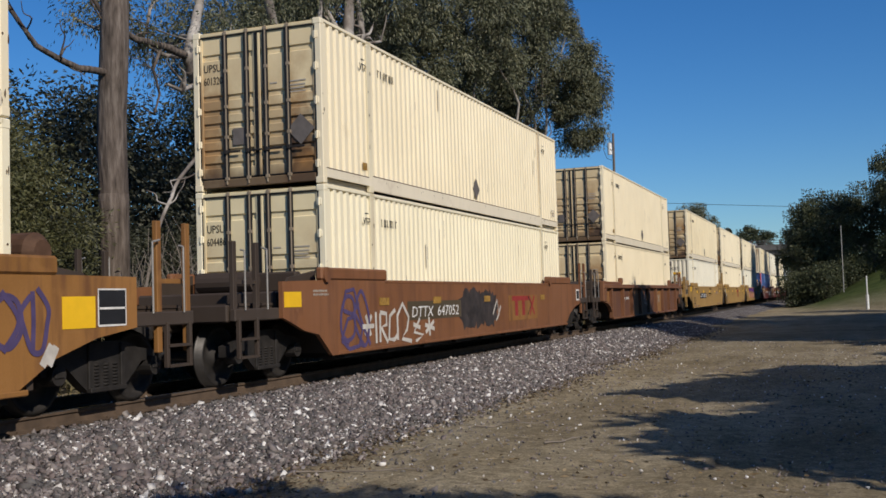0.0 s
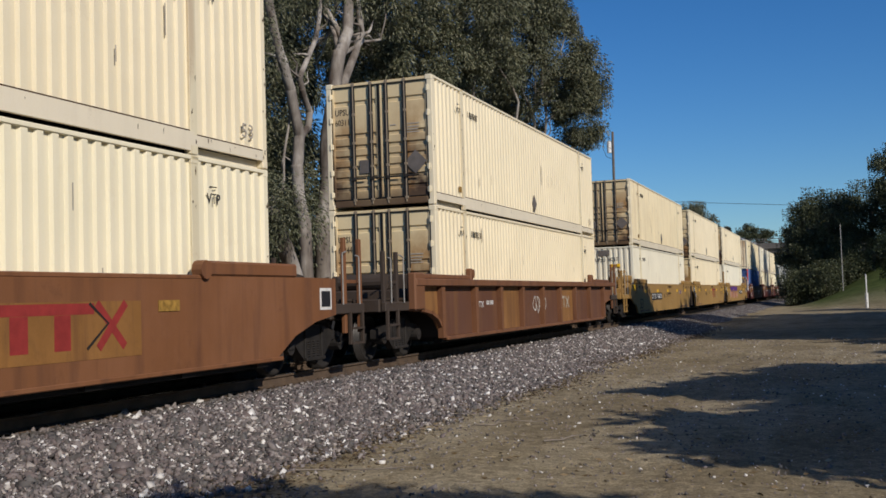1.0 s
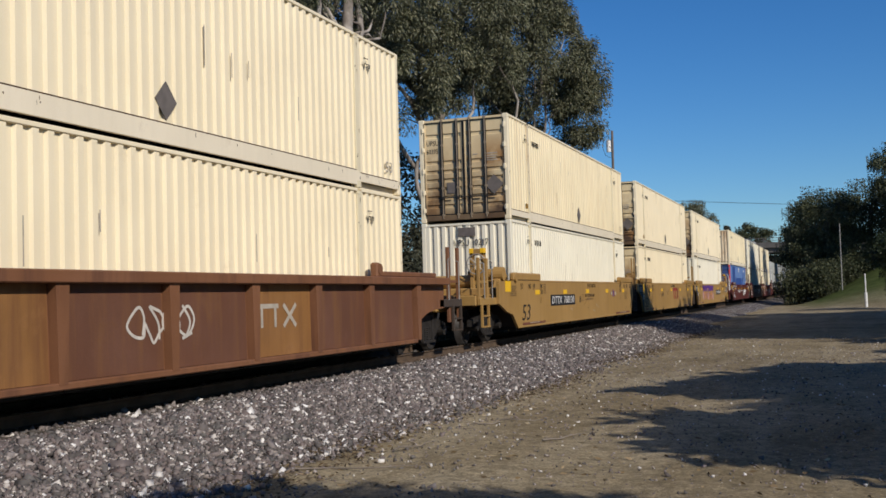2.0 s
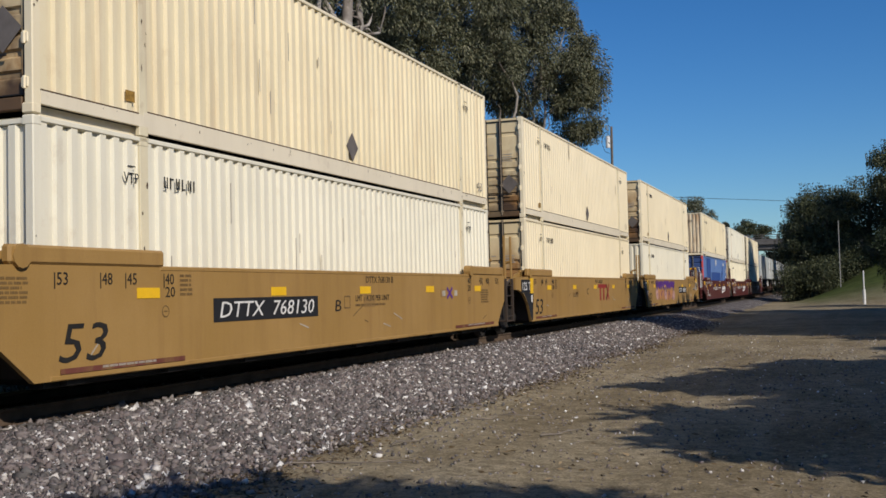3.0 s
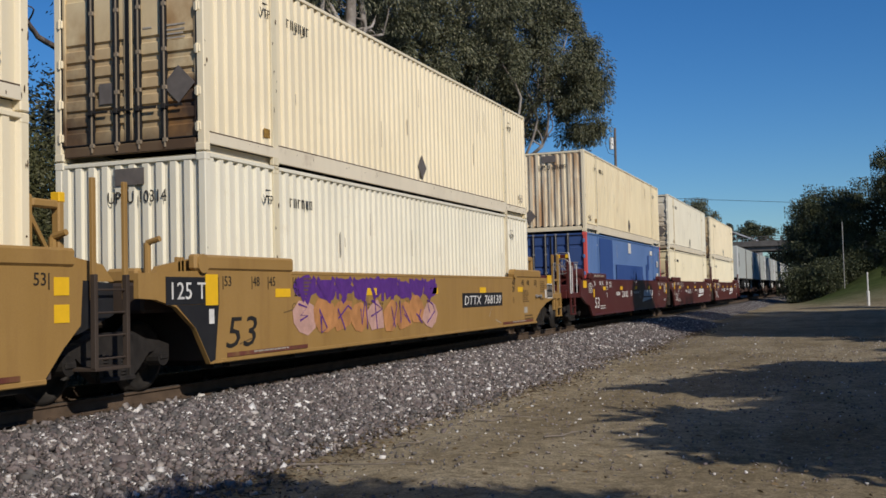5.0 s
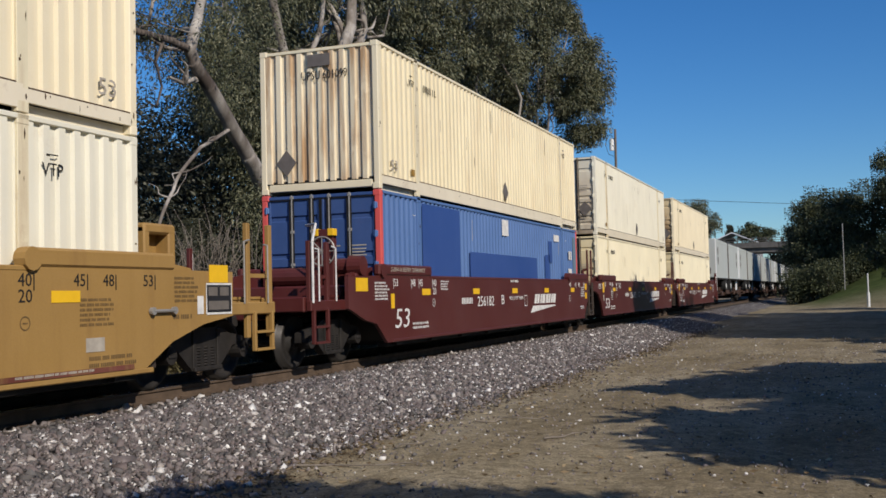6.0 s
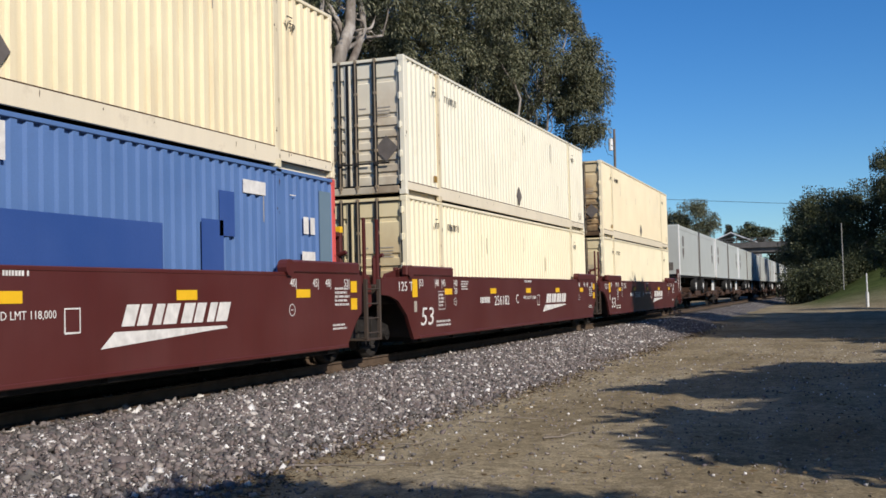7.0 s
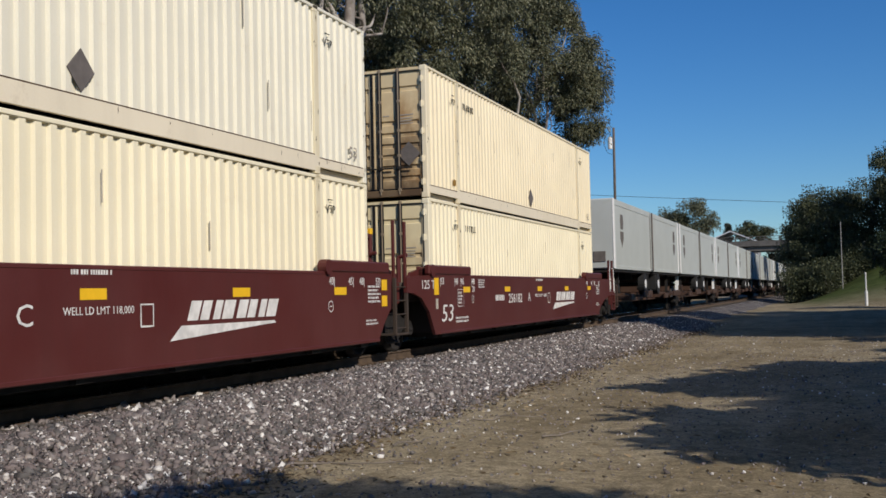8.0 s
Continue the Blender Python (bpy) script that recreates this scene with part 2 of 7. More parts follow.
def ground_material():
    k = Mat("dry_dirt", 0.97, 0, 0.1)
    broad = k.ramp(k.noise(0.35, 5, moved=False), (0.32, (0.190, 0.150, 0.088)), (0.52, (0.270, 0.220, 0.138)), (0.72, (0.335, 0.282, 0.188)))
    mid = k.noise(3.2, 7, moved=False, rough=0.65)
    col = k.mix(k.ramp(mid, (0.42, 0.0), (0.70, 0.7)), broad, (0.145, 0.112, 0.066))
    ruts = k.noise(1.3, 4, (1.0, 0.12, 1), moved=False)
    col = k.mix(k.ramp(ruts, (0.50, 0.0), (0.75, 0.55)), col, (0.37, 0.318, 0.218))
    grit = k.noise(38, 5, moved=False, rough=0.7)
    col = k.mix(0.75, col, k.ramp(grit, (0.32, 0.22), (0.70, 0.80)), "OVERLAY")
    clod = k.noise(9, 6, moved=False, rough=0.7)
    col = k.mix(0.6, col, k.ramp(clod, (0.36, 0.25), (0.66, 0.72)), "OVERLAY")
    # grass on the bank far along the track
    grass = k.ramp(k.noise(0.9, 6, moved=False), (0.3, (0.040, 0.060, 0.014)), (0.7, (0.090, 0.112, 0.034)))
    far = k.ramp(k.math("DIVIDE", k.axis(1), 200.0), (0.34, 0.0), (0.42, 1.0))
    side = k.ramp(k.math("DIVIDE", k.axis(0), 40.0), (0.12, 0.0), (0.20, 1.0))
    col = k.mix(k.math("MULTIPLY", far, side), col, grass)
    # leaf litter beyond the track
    back = k.ramp(k.math("DIVIDE", k.math("MULTIPLY", k.axis(0), -1.0), 20.0), (0.17, 0.0), (0.26, 1.0))
    col = k.mix(back, col, k.ramp(k.noise(2.2, 6, moved=False), (0.35, (0.06, 0.045, 0.025)), (0.7, (0.15, 0.115, 0.065))))
    k.bump(k.mix(0.5, clod, grit), 0.8, 0.04)
    return k.done(col)


def stone_material(name, dim=1.0):
    k = Mat(name, 0.8, 0, 0.35)
    col = k.ramp(k.island(), (0.0, (0.060 * dim, 0.050 * dim, 0.047 * dim)), (0.25, (0.115 * dim, 0.108 * dim, 0.102 * dim)), (0.5, (0.150 * dim, 0.118 * dim, 0.110 * dim)),
                 (0.80, (0.21 * dim, 0.185 * dim, 0.175 * dim)), (0.90, (0.34, 0.30, 0.27)), (1.0, (0.78, 0.76, 0.72)))
    col = k.mix(0.35, col, k.ramp(k.noise(22, 5, moved=False), (0.3, 0.3), (0.7, 0.7)), "OVERLAY")
    k.bump(k.noise(30, 4, moved=False), 0.3, 0.01)
    return k.done(col)


def ballast_material():
    k = Mat("ballast_bed", 0.9, 0, 0.2)
    v = k.t.nodes.new("ShaderNodeTexVoronoi")
    v.inputs["Scale"].default_value = 17.0
    k.link(k.co, v.inputs["Vector"])
    g = k.t.nodes.new("ShaderNodeSeparateColor")
    k.link(v.outputs["Color"], g.inputs[0])
    col = k.ramp(g.outputs[0], (0.0, (0.040, 0.035, 0.034)), (0.5, (0.105, 0.090, 0.087)), (0.86, (0.18, 0.16, 0.152)), (0.97, (0.72, 0.70, 0.66)))
    col = k.mix(k.ramp(k.noise(0.6, 5, moved=False), (0.45, 0.0), (0.75, 0.5)), col, (0.15, 0.125, 0.09))
    d = k.ramp(v.outputs["Distance"], (0.0, 1.0), (0.7, 0.0))
    k.bump(d, 1.0, 0.05)
    return k.done(col)


BARK, ROUGHBARK = bark_material(), rough_bark()
DIRT, STONES, BALLAST = ground_material(), stone_material("crushed_stone"), ballast_material()
PEBBLES = stone_material("dusty_pebbles", 1.25)
GUM = leafy("gum_leaves", (0.046, 0.054, 0.028), (0.108, 0.114, 0.060), (0.250, 0.240, 0.150))
CEDAR = leafy("feathery_green_leaves", (0.040, 0.046, 0.017), (0.088, 0.090, 0.036), (0.155, 0.145, 0.062))
OAK = leafy("dark_oak_leaves", (0.028, 0.038, 0.018), (0.066, 0.078, 0.038), (0.135, 0.140, 0.068))
# leaf colours kept low: the shade of the wood is put into them
WOODLAND = leafy("shade_darkened_woodland_leaves", (0.020, 0.023, 0.014), (0.046, 0.050, 0.030), (0.105, 0.102, 0.066))
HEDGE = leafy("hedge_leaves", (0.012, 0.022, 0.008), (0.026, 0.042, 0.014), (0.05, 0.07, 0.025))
TWIG = plain("dry_grey_twigs", (0.26, 0.22, 0.18), 0.9, 0, 0.5, 3)
WEEDS = leafy("dry_weeds", (0.05, 0.045, 0.02), (0.11, 0.095, 0.045), (0.22, 0.18, 0.09))
LITTER = leafy("brown_litter", (0.045, 0.032, 0.018), (0.10, 0.07, 0.04), (0.22, 0.15, 0.085))
DRY = leafy("dry_leaf_litter", (0.10, 0.065, 0.03), (0.24, 0.17, 0.09), (0.5, 0.42, 0.28))


# ---------------------------------------------------------------- mesh helpers
def part(name, bm, material, parent=None, label=""):
    """One mesh object from a bmesh, under its thing or part."""
    me = bpy.data.meshes.new(name)
    bmesh.ops.recalc_face_normals(bm, faces=bm.faces)
    bm.to_mesh(me)
    bm.free()
    me.materials.append(material)
    ob = new(name, me)
    ob.parent = parent
    if label:
        ob["label"] = label
    if name in ("small_lettering", "worn_lettering", "scuffing", "rust_chips", "worn_number", "owner_mark", "emblem", "graffiti"):
        ob["kind"] = "stuff"
    return ob


def shared(name, ob, parent, m=None):
    """Another part on the mesh of ob."""
    o = new(name, ob.data)
    o.parent = parent
    if m is not None:
        o.matrix_basis = m
    return o


def thing(name, label, category, group="", kind=""):
    return tagged(new(name), label, category, group, kind)


def box(bm, x0, x1, y0, y1, z0, z1, bevel=0.0):
    r = bmesh.ops.create_cube(bm, size=1.0)
    for v in r["verts"]:
        v.co = Vector((x0 + (v.co.x + 0.5) * (x1 - x0), y0 + (v.co.y + 0.5) * (y1 - y0), z0 + (v.co.z + 0.5) * (z1 - z0)))
    if bevel > 0:
        es = list({e for v in r["verts"] for e in v.link_edges})
        bmesh.ops.bevel(bm, geom=es, offset=bevel, segments=1, affect="EDGES")


def rod(bm, a, b, r0, r1=None, seg=8, caps=True):
    """A tapered round bar from a to b."""
    a, b = Vector(a), Vector(b)
    r1 = r0 if r1 is None else r1
    q = (b - a).to_track_quat("Z", "Y")
    rings = []
    for p, r in ((a, r0), (b, r1)):
        rings.append([bm.verts.new(p + q @ Vector((r * math.cos(2 * math.pi * i / seg), r * math.sin(2 * math.pi * i / seg), 0))) for i in range(seg)])
    for i in range(seg):
        j = (i + 1) % seg
        bm.faces.new((rings[0][i], rings[0][j], rings[1][j], rings[1][i]))
    if caps:
        bm.faces.new(rings[0][::-1])
        bm.faces.new(rings[1])


def bent(bm, pts, r, seg=7):
    for a, b in zip(pts, pts[1:]):
        rod(bm, a, b, r, r, seg)


def slab(bm, outline, x0, x1):
    """A plate: an outline in (y, z) with its thickness from x0 to x1."""
    a = [bm.verts.new((x0, y, z)) for y, z in outline]
    b = [bm.verts.new((x1, y, z)) for y, z in outline]
    n = len(outline)
    bm.faces.new(a)
    bm.faces.new(b[::-1])
    for i in range(n):
        j = (i + 1) % n
        bm.faces.new((a[i], b[i], b[j], a[j]))


def sheet(bm, prof, place, lo, hi, thick=0.0):
    """A folded sheet: profile points (s, depth) set by place(s, depth, h) at the two heights lo and hi."""
    rows = [[bm.verts.new(place(s, d, h)) for s, d in prof] for h in (lo, hi)]
    for i in range(len(prof) - 1):
        bm.faces.new((rows[0][i], rows[0][i + 1], rows[1][i + 1], rows[1][i]))


def ribs(s0, s1, pitch, depth, flat=0.36, slope=0.14):
    """Trapezoid folds from s0 to s1."""
    n = max(1, round((s1 - s0) / pitch))
    p = (s1 - s0) / n
    out = []
    for i in range(n):
        a = s0 + i * p
        out += [(a, 0.0), (a + p * flat, 0.0), (a + p * (flat + slope), -depth), (a + p * (1 - slope), -depth)]
    return out + [(s1, 0.0)]


def text_mesh(name, body, size, material, parent, place, width=0.0, shear=0.0, label=""):
    """Letters as a thin mesh in the built-in font. place: a pose whose x runs along the text and z off the surface."""
    cu = bpy.data.curves.new(name, "FONT")
    cu.body, cu.size, cu.shear, cu.extrude = body, size, shear, 0.0015
    cu.align_x, cu.align_y, cu.resolution_u = "LEFT", "BOTTOM_BASELINE", 2
    tmp = bpy.data.objects.new(name, cu)
    scene.collection.objects.link(tmp)
    bpy.context.view_layer.update()
    me = bpy.data.meshes.new_from_object(tmp.evaluated_get(bpy.context.evaluated_depsgraph_get()))
    bpy.data.objects.remove(tmp)
    bpy.data.curves.remove(cu)
    if width > 0:
        xs = [v.co.x for v in me.vertices]
        k = width / max(1e-6, max(xs) - min(xs))
        for v in me.vertices:
            v.co.x *= k
    me.transform(place)
    me.materials.clear()
    me.materials.append(material)
    ob = new(name, me)
    ob.parent = parent
    if label:
        ob["label"] = label
    return ob


def side_text(x, y, z):
    """Placement of writing on a flank that faces +x: it reads along +y."""
    return Matrix.Translation((x, y, z)) @ Matrix(((0, 0, 1, 0), (1, 0, 0, 0), (0, 1, 0, 0), (0, 0, 0, 1)))


def end_text(x, y, z):
    """Placement of writing on an end that faces -y: it reads along +x."""
    return Matrix.Translation((x, y, z)) @ Matrix(((1, 0, 0, 0), (0, 0, -1, 0), (0, 1, 0, 0), (0, 0, 0, 1)))


def bars(name, parent, material, x, y, z, w, h, rows=3, seed=1, label="rows of small lettering, unreadable"):
    """Small unreadable writing as rows of plain short bars, in words, on a flank that faces +x."""
    rng = random.Random(seed)
    bm = bmesh.new()
    step = h / rows
    for i in range(rows):
        lo, hi = z + h - (i + 0.72) * step, z + h - (i + 0.16) * step
        a, end = y, y + w * rng.uniform(0.75, 1.0)
        left = rng.randrange(3, 8)
        while a < end:
            l = (hi - lo) * rng.uniform(0.45, 0.7)
            bm.faces.new([bm.verts.new((x + 0.002, p, q)) for p, q in ((a, lo), (a + l, lo), (a + l, hi), (a, hi))])
            left -= 1
            a += l + (hi - lo) * (0.22 if left else 0.75)
            left = left or rng.randrange(3, 8)
    return part(name, bm, material, parent, label)


# ---------------------------------------------------------------- the train: containers
CL, CW, CH, POST = 16.154, 1.295, 2.896, 1.981   # length, half width, height, posts at the forty-foot places


def flank(name, parent, material, side, low, high, y0, y1, pitch=0.247):
    bm = bmesh.new()
    sheet(bm, ribs(y0, y1, pitch, 0.042, 0.40, 0.11), lambda s, d, h: (side * (CW - 0.012 + d), s, h), low, high)
    sheet(bm, ribs(y0, y1, pitch, 0.042, 0.40, 0.11), lambda s, d, h: (side * (CW - 0.016 + d), s, h), low, high)
    return part(name, bm, material, parent)


def container(paint, frame_paint, door_mat, near_doors=True, post_mat=None, end_mat=None):
    """A 53-foot domestic container; origin at the middle of its near end, at the bottom."""
    c = thing("shipping_container", "x", "container", "containers on the train")
    post_mat = post_mat or frame_paint
    # floor and roof
    bm = bmesh.new()
    box(bm, -1.24, 1.24, 0.05, CL - 0.05, 0.20, 0.26)
    part("floor_deck", bm, TRUCK, c)
    bm = bmesh.new()
    sheet(bm, ribs(0.06, CL - 0.06, 0.21, 0.02), lambda s, d, h: (h, s, CH - 0.012 + d), -1.25, 1.25)
    sheet(bm, ribs(0.06, CL - 0.06, 0.21, 0.02), lambda s, d, h: (h, s, CH - 0.04 + d), -1.25, 1.25)
    part("roof", bm, paint, c)
    for s in (1, -1):
        flank("side_panel", c, paint, s, 0.27, CH - 0.055, 0.13, POST - 0.07)
        flank("side_panel", c, paint, s, 0.31, CH - 0.055, POST + 0.07, CL - POST - 0.07)
        flank("side_panel", c, paint, s, 0.27, CH - 0.055, CL - POST + 0.07, CL - 0.13)
        # bottom rail: deep between the posts, raised under the overhangs
        bm = bmesh.new()
        slab(bm, [(POST, 0.048), (CL - POST, 0.048), (CL - POST, 0.31), (POST, 0.31)], s * (CW - 0.05), s * (CW + 0.004))
        part("bottom_rail", bm, RAILPAINT if frame_paint in (CREAM, IVORY, WHITE, STAINED) else frame_paint, c)
        # strip set deep and coloured dark, as the shadowed gap under the rail
        bm = bmesh.new()
        slab(bm, [(POST + 0.3, 0.0), (CL - POST - 0.3, 0.0), (CL - POST - 0.3, 0.034), (POST + 0.3, 0.034)], s * (CW - 0.25), s * (CW - 0.20))
        part("lower_flange", bm, TRUCK, c)
        for a, b in ((0.12, POST), (CL - POST, CL - 0.12)):
            bm = bmesh.new()
            slab(bm, [(a, 0.12), (b, 0.12), (b, 0.27), (a, 0.27)], s * (CW - 0.05), s * (CW + 0.003))
            slab(bm, [(a, 0.0), (b, 0.0), (b, 0.119), (a, 0.119)], s * (CW - 0.16), s * (CW - 0.11))
            part("bottom_rail", bm, RAILPAINT if frame_paint in (CREAM, IVORY, WHITE, STAINED) else frame_paint, c)
        bm = bmesh.new()
        box(bm, s * CW - 0.035 - 0.03 * s, s * CW + 0.035 - 0.03 * s, 0.1, CL - 0.1, CH - 0.065, CH - 0.004, 0.008)
        part("top_rail", bm, frame_paint, c)
        for y in (POST, CL - POST):
            bm = bmesh.new()
            box(bm, s * (CW - 0.02) - 0.02, s * (CW - 0.02) + 0.02, y - 0.085, y + 0.085, 0.02, CH - 0.06, 0.006)
            box(bm, s * (CW - 0.03) - 0.035, s * (CW - 0.03) + 0.035, y - 0.09, y + 0.09, 0.0, 0.13, 0.008)
            box(bm, s * (CW - 0.03) - 0.035, s * (CW - 0.03) + 0.035, y - 0.09, y + 0.09, CH - 0.12, CH, 0.008)
            part("side_post", bm, frame_paint if frame_paint == BLUE else POSTPAINT, c)
        for y in (0.065, CL - 0.065):
            bm = bmesh.new()
            box(bm, s * (CW - 0.06) - 0.06, s * (CW - 0.06) + 0.06, y - 0.065, y + 0.065, 0.10, CH - 0.01, 0.012)
            part("corner_post", bm, post_mat, c)
            bm = bmesh.new()
            box(bm, s * (CW - 0.075) - 0.08, s * (CW - 0.075) + 0.08, y - 0.07, y + 0.07, 0.005, 0.125, 0.014)
            part("corner_casting", bm, post_mat, c)
            bm = bmesh.new()
            box(bm, s * (CW - 0.075) - 0.08, s * (CW - 0.075) + 0.08, y - 0.07, y + 0.07, CH - 0.115, CH + 0.002, 0.014)
            part("corner_casting", bm, post_mat, c)
    # dark strips for the shadow line over the bottom rail, and rust chips along posts and rails
    for s in (1, -1):
        for a, b, z in ((0.13, POST - 0.09, 0.272), (POST + 0.09, CL - POST - 0.09, 0.312), (CL - POST + 0.09, CL - 0.13, 0.272)):
            bm = bmesh.new()
            box(bm, *sorted((s * (CW - 0.06), s * (CW - 0.004))), a, b, z, z + 0.019)
            part("seam", bm, CHIPS_SHADE, c)
    rng = random.Random(17)
    bm = bmesh.new()

    def chip(y, z, big=1.0):
        n = rng.randrange(4, 7)
        h = CW + 0.0052 + rng.uniform(0, 0.0012)
        ry, rz = rng.uniform(0.006, 0.022) * big, rng.uniform(0.012, 0.07) * big
        bm.faces.new([bm.verts.new((h, y + ry * rng.uniform(0.5, 1.1) * math.cos(6.2832 * q / n), z + rz * rng.uniform(0.5, 1.1) * math.sin(6.2832 * q / n))) for q in range(n)])

    for q in range(13):
        chip(rng.choice((rng.uniform(0.01, 0.12), CL - rng.uniform(0.01, 0.12))), rng.uniform(0.12, 2.8))
        chip(rng.choice((POST, CL - POST)) + rng.uniform(-0.07, 0.07), rng.uniform(0.05, 2.7))
    for q in range(20):
        chip(rng.uniform(0.2, CL - 0.2), rng.choice((rng.uniform(0.13, 0.26), rng.uniform(0.20, 0.26))), 0.8)
    part("rust_chips", bm, CHIPS_SHADE, c, "scattered brown rust chips")
    # end frames
    for y in (0.06, CL - 0.06):
        bm = bmesh.new()
        box(bm, -1.18, 1.18, y - 0.050, y + 0.055, CH - 0.095, CH - 0.030, 0.01)
        part("header", bm, door_mat if near_doors else frame_paint, c)
        bm = bmesh.new()
        box(bm, -1.13, 1.13, y - 0.045, y + 0.055, 0.055, 0.20, 0.01)
        part("sill", bm, door_mat if near_doors else frame_paint, c)

    def blank_end(y, out):
        bm = bmesh.new()
        for off in (0.0, 0.005):
            sheet(bm, ribs(-1.17, 1.17, 0.235, 0.045, 0.42, 0.10), lambda s, d, h: (s, y + out * (d - off), h), 0.22, CH - 0.10)
        part("end_wall", bm, end_mat or paint, c)

    blank_end(CL - 0.02, 1)
    if not near_doors:
        blank_end(0.012, -1)
        bm = bmesh.new()
        slab(bm, [(-0.004, 2.50), (-0.012, 2.50), (-0.012, 2.74), (-0.004, 2.74)], -0.22, 0.28)
        part("placard", bm, PLACARD, c, "dark torn placard")
        if end_mat:
            bm = bmesh.new()
            a = [bm.verts.new((-0.72 + u, 0.006, 0.62 + v)) for u, v in ((0, -0.26), (0.22, 0), (0, 0.26), (-0.22, 0))]
            b = [bm.verts.new((v.co.x, -0.004, v.co.z)) for v in a]
            bm.faces.new(a)
            bm.faces.new(b)
            for i in range(4):
                bm.faces.new((a[i], a[(i + 1) % 4], b[(i + 1) % 4], b[i]))
            part("placard", bm, PLACARD, c, "dark diamond-shaped placard holder")
        return c
    # doors: two leaves with pressed ribs, four locking bars, handles and hinges
    zs = [0.235, 0.40, 0.64, 0.88, 1.12, 1.36, 1.62]
    prof = [(0.235, 0.0)]
    for z in zs[1:]:
        prof += [(z, 0.0), (z + 0.025, 0.032), (z + 0.085, 0.032), (z + 0.11, 0.0)]
    prof += [(2.36, 0.0), (2.38, 0.03), (2.46, 0.03), (2.48, 0.0), (2.78, 0.0)]
    for s in (-1, 1):
        leaf = bmesh.new()
        x0, x1 = (0.022, 1.165) if s > 0 else (-1.165, -0.022)
        sheet(leaf, prof, lambda a, d, h: (h, 0.045 + d, a), x0, x1)
        sheet(leaf, prof, lambda a, d, h: (h, 0.075 + d, a), x0, x1)
        for a, b in ((x0, x0 + 0.05), (x1 - 0.05, x1)):
            box(leaf, a, b, 0.028, 0.07, 0.235, 2.78, 0.008)
        door = part("door", leaf, door_mat, c)
        bm = bmesh.new()
        for a in (x0 - 0.012, x1 - 0.004):
            box(bm, a - 0.004, a + 0.020, 0.012, 0.05, 0.225, 2.79)
        box(bm, x0, x1, 0.02, 0.05, 2.780, 2.800)
        box(bm, x0, x1, 0.02, 0.05, 0.218, 0.232)
        part("gasket", bm, RUBBER_SHADE, door)
        for bx in (s * 0.19, s * 0.63):
            bm = bmesh.new()
            rod(bm, (bx, 0.012, 0.10), (bx, 0.012, 2.88), 0.019, seg=8)
            for z in (0.2, 0.95, 1.5, 2.15, 2.83):
                box(bm, bx - 0.034, bx + 0.045, -0.008, 0.04, z - 0.03, z + 0.03, 0.006)
            part("locking_bar", bm, BARPAINT if frame_paint != BLUE else STEEL, door)
            # black strips on both sides: the bar's cast shadow, built as a shape
            bm = bmesh.new()
            box(bm, bx - 0.058, bx - 0.019, 0.0, 0.055, 0.235, 2.78)
            box(bm, bx + 0.019, bx + 0.034, 0.004, 0.055, 0.235, 2.78)
            part("shadow_gap_strip", bm, RUBBER_SHADE, door, "black strip for the shadow beside the locking bar")
            bm = bmesh.new()
            box(bm, bx - 0.02, bx + 0.30 * -s + 0.0 if s < 0 else bx + 0.32, -0.03, -0.01, 0.66, 0.695, 0.005)
            box(bm, bx - 0.035, bx + 0.035, -0.035, 0.0, 0.64, 0.72, 0.008)
            part("handle", bm, TRUCK, door)
        for z in (0.35, 0.85, 1.45, 2.05, 2.6):
            bm = bmesh.new()
            hx = s * 1.19
            box(bm, hx - 0.05, hx + 0.05, -0.012, 0.03, z - 0.06, z + 0.06, 0.01)
            rod(bm, (hx, -0.012, z - 0.07), (hx, -0.012, z + 0.07), 0.018, seg=6)
            part("hinge", bm, frame_paint, door)
    bm = bmesh.new()
    cx, cz = 0.86, 0.98
    vs = [bm.verts.new((cx + a, 0.022, cz + b)) for a, b in ((0, -0.27), (0.27, 0), (0, 0.27), (-0.27, 0))]
    wb = [bm.verts.new((v.co.x, 0.030, v.co.z)) for v in vs]
    bm.faces.new(vs)
    bm.faces.new(wb[::-1])
    for i in range(4):
        bm.faces.new((vs[i], vs[(i + 1) % 4], wb[(i + 1) % 4], wb[i]))
    part("placard", bm, PLACARD, c, "dark diamond-shaped placard holder")
    bm = bmesh.new()
    box(bm, -0.50, -0.24, 0.02, 0.03, 0.80, 1.10)
    part("plate", bm, PLACARD, c, "small dark data plate")
    bm = bmesh.new()
    rng = random.Random(5)
    for i, z in enumerate((1.83, 1.76, 1.70, 1.64)):
        for a, b in ((0.26, 0.50), (0.62, 1.08)):
            if i < 1 or a > 0.5:
                box(bm, a, b - rng.uniform(0, 0.15), 0.036, 0.043, z, z + 0.024)
    part("small_lettering", bm, OLDINK, c, "rows of faded small lettering")
    return c


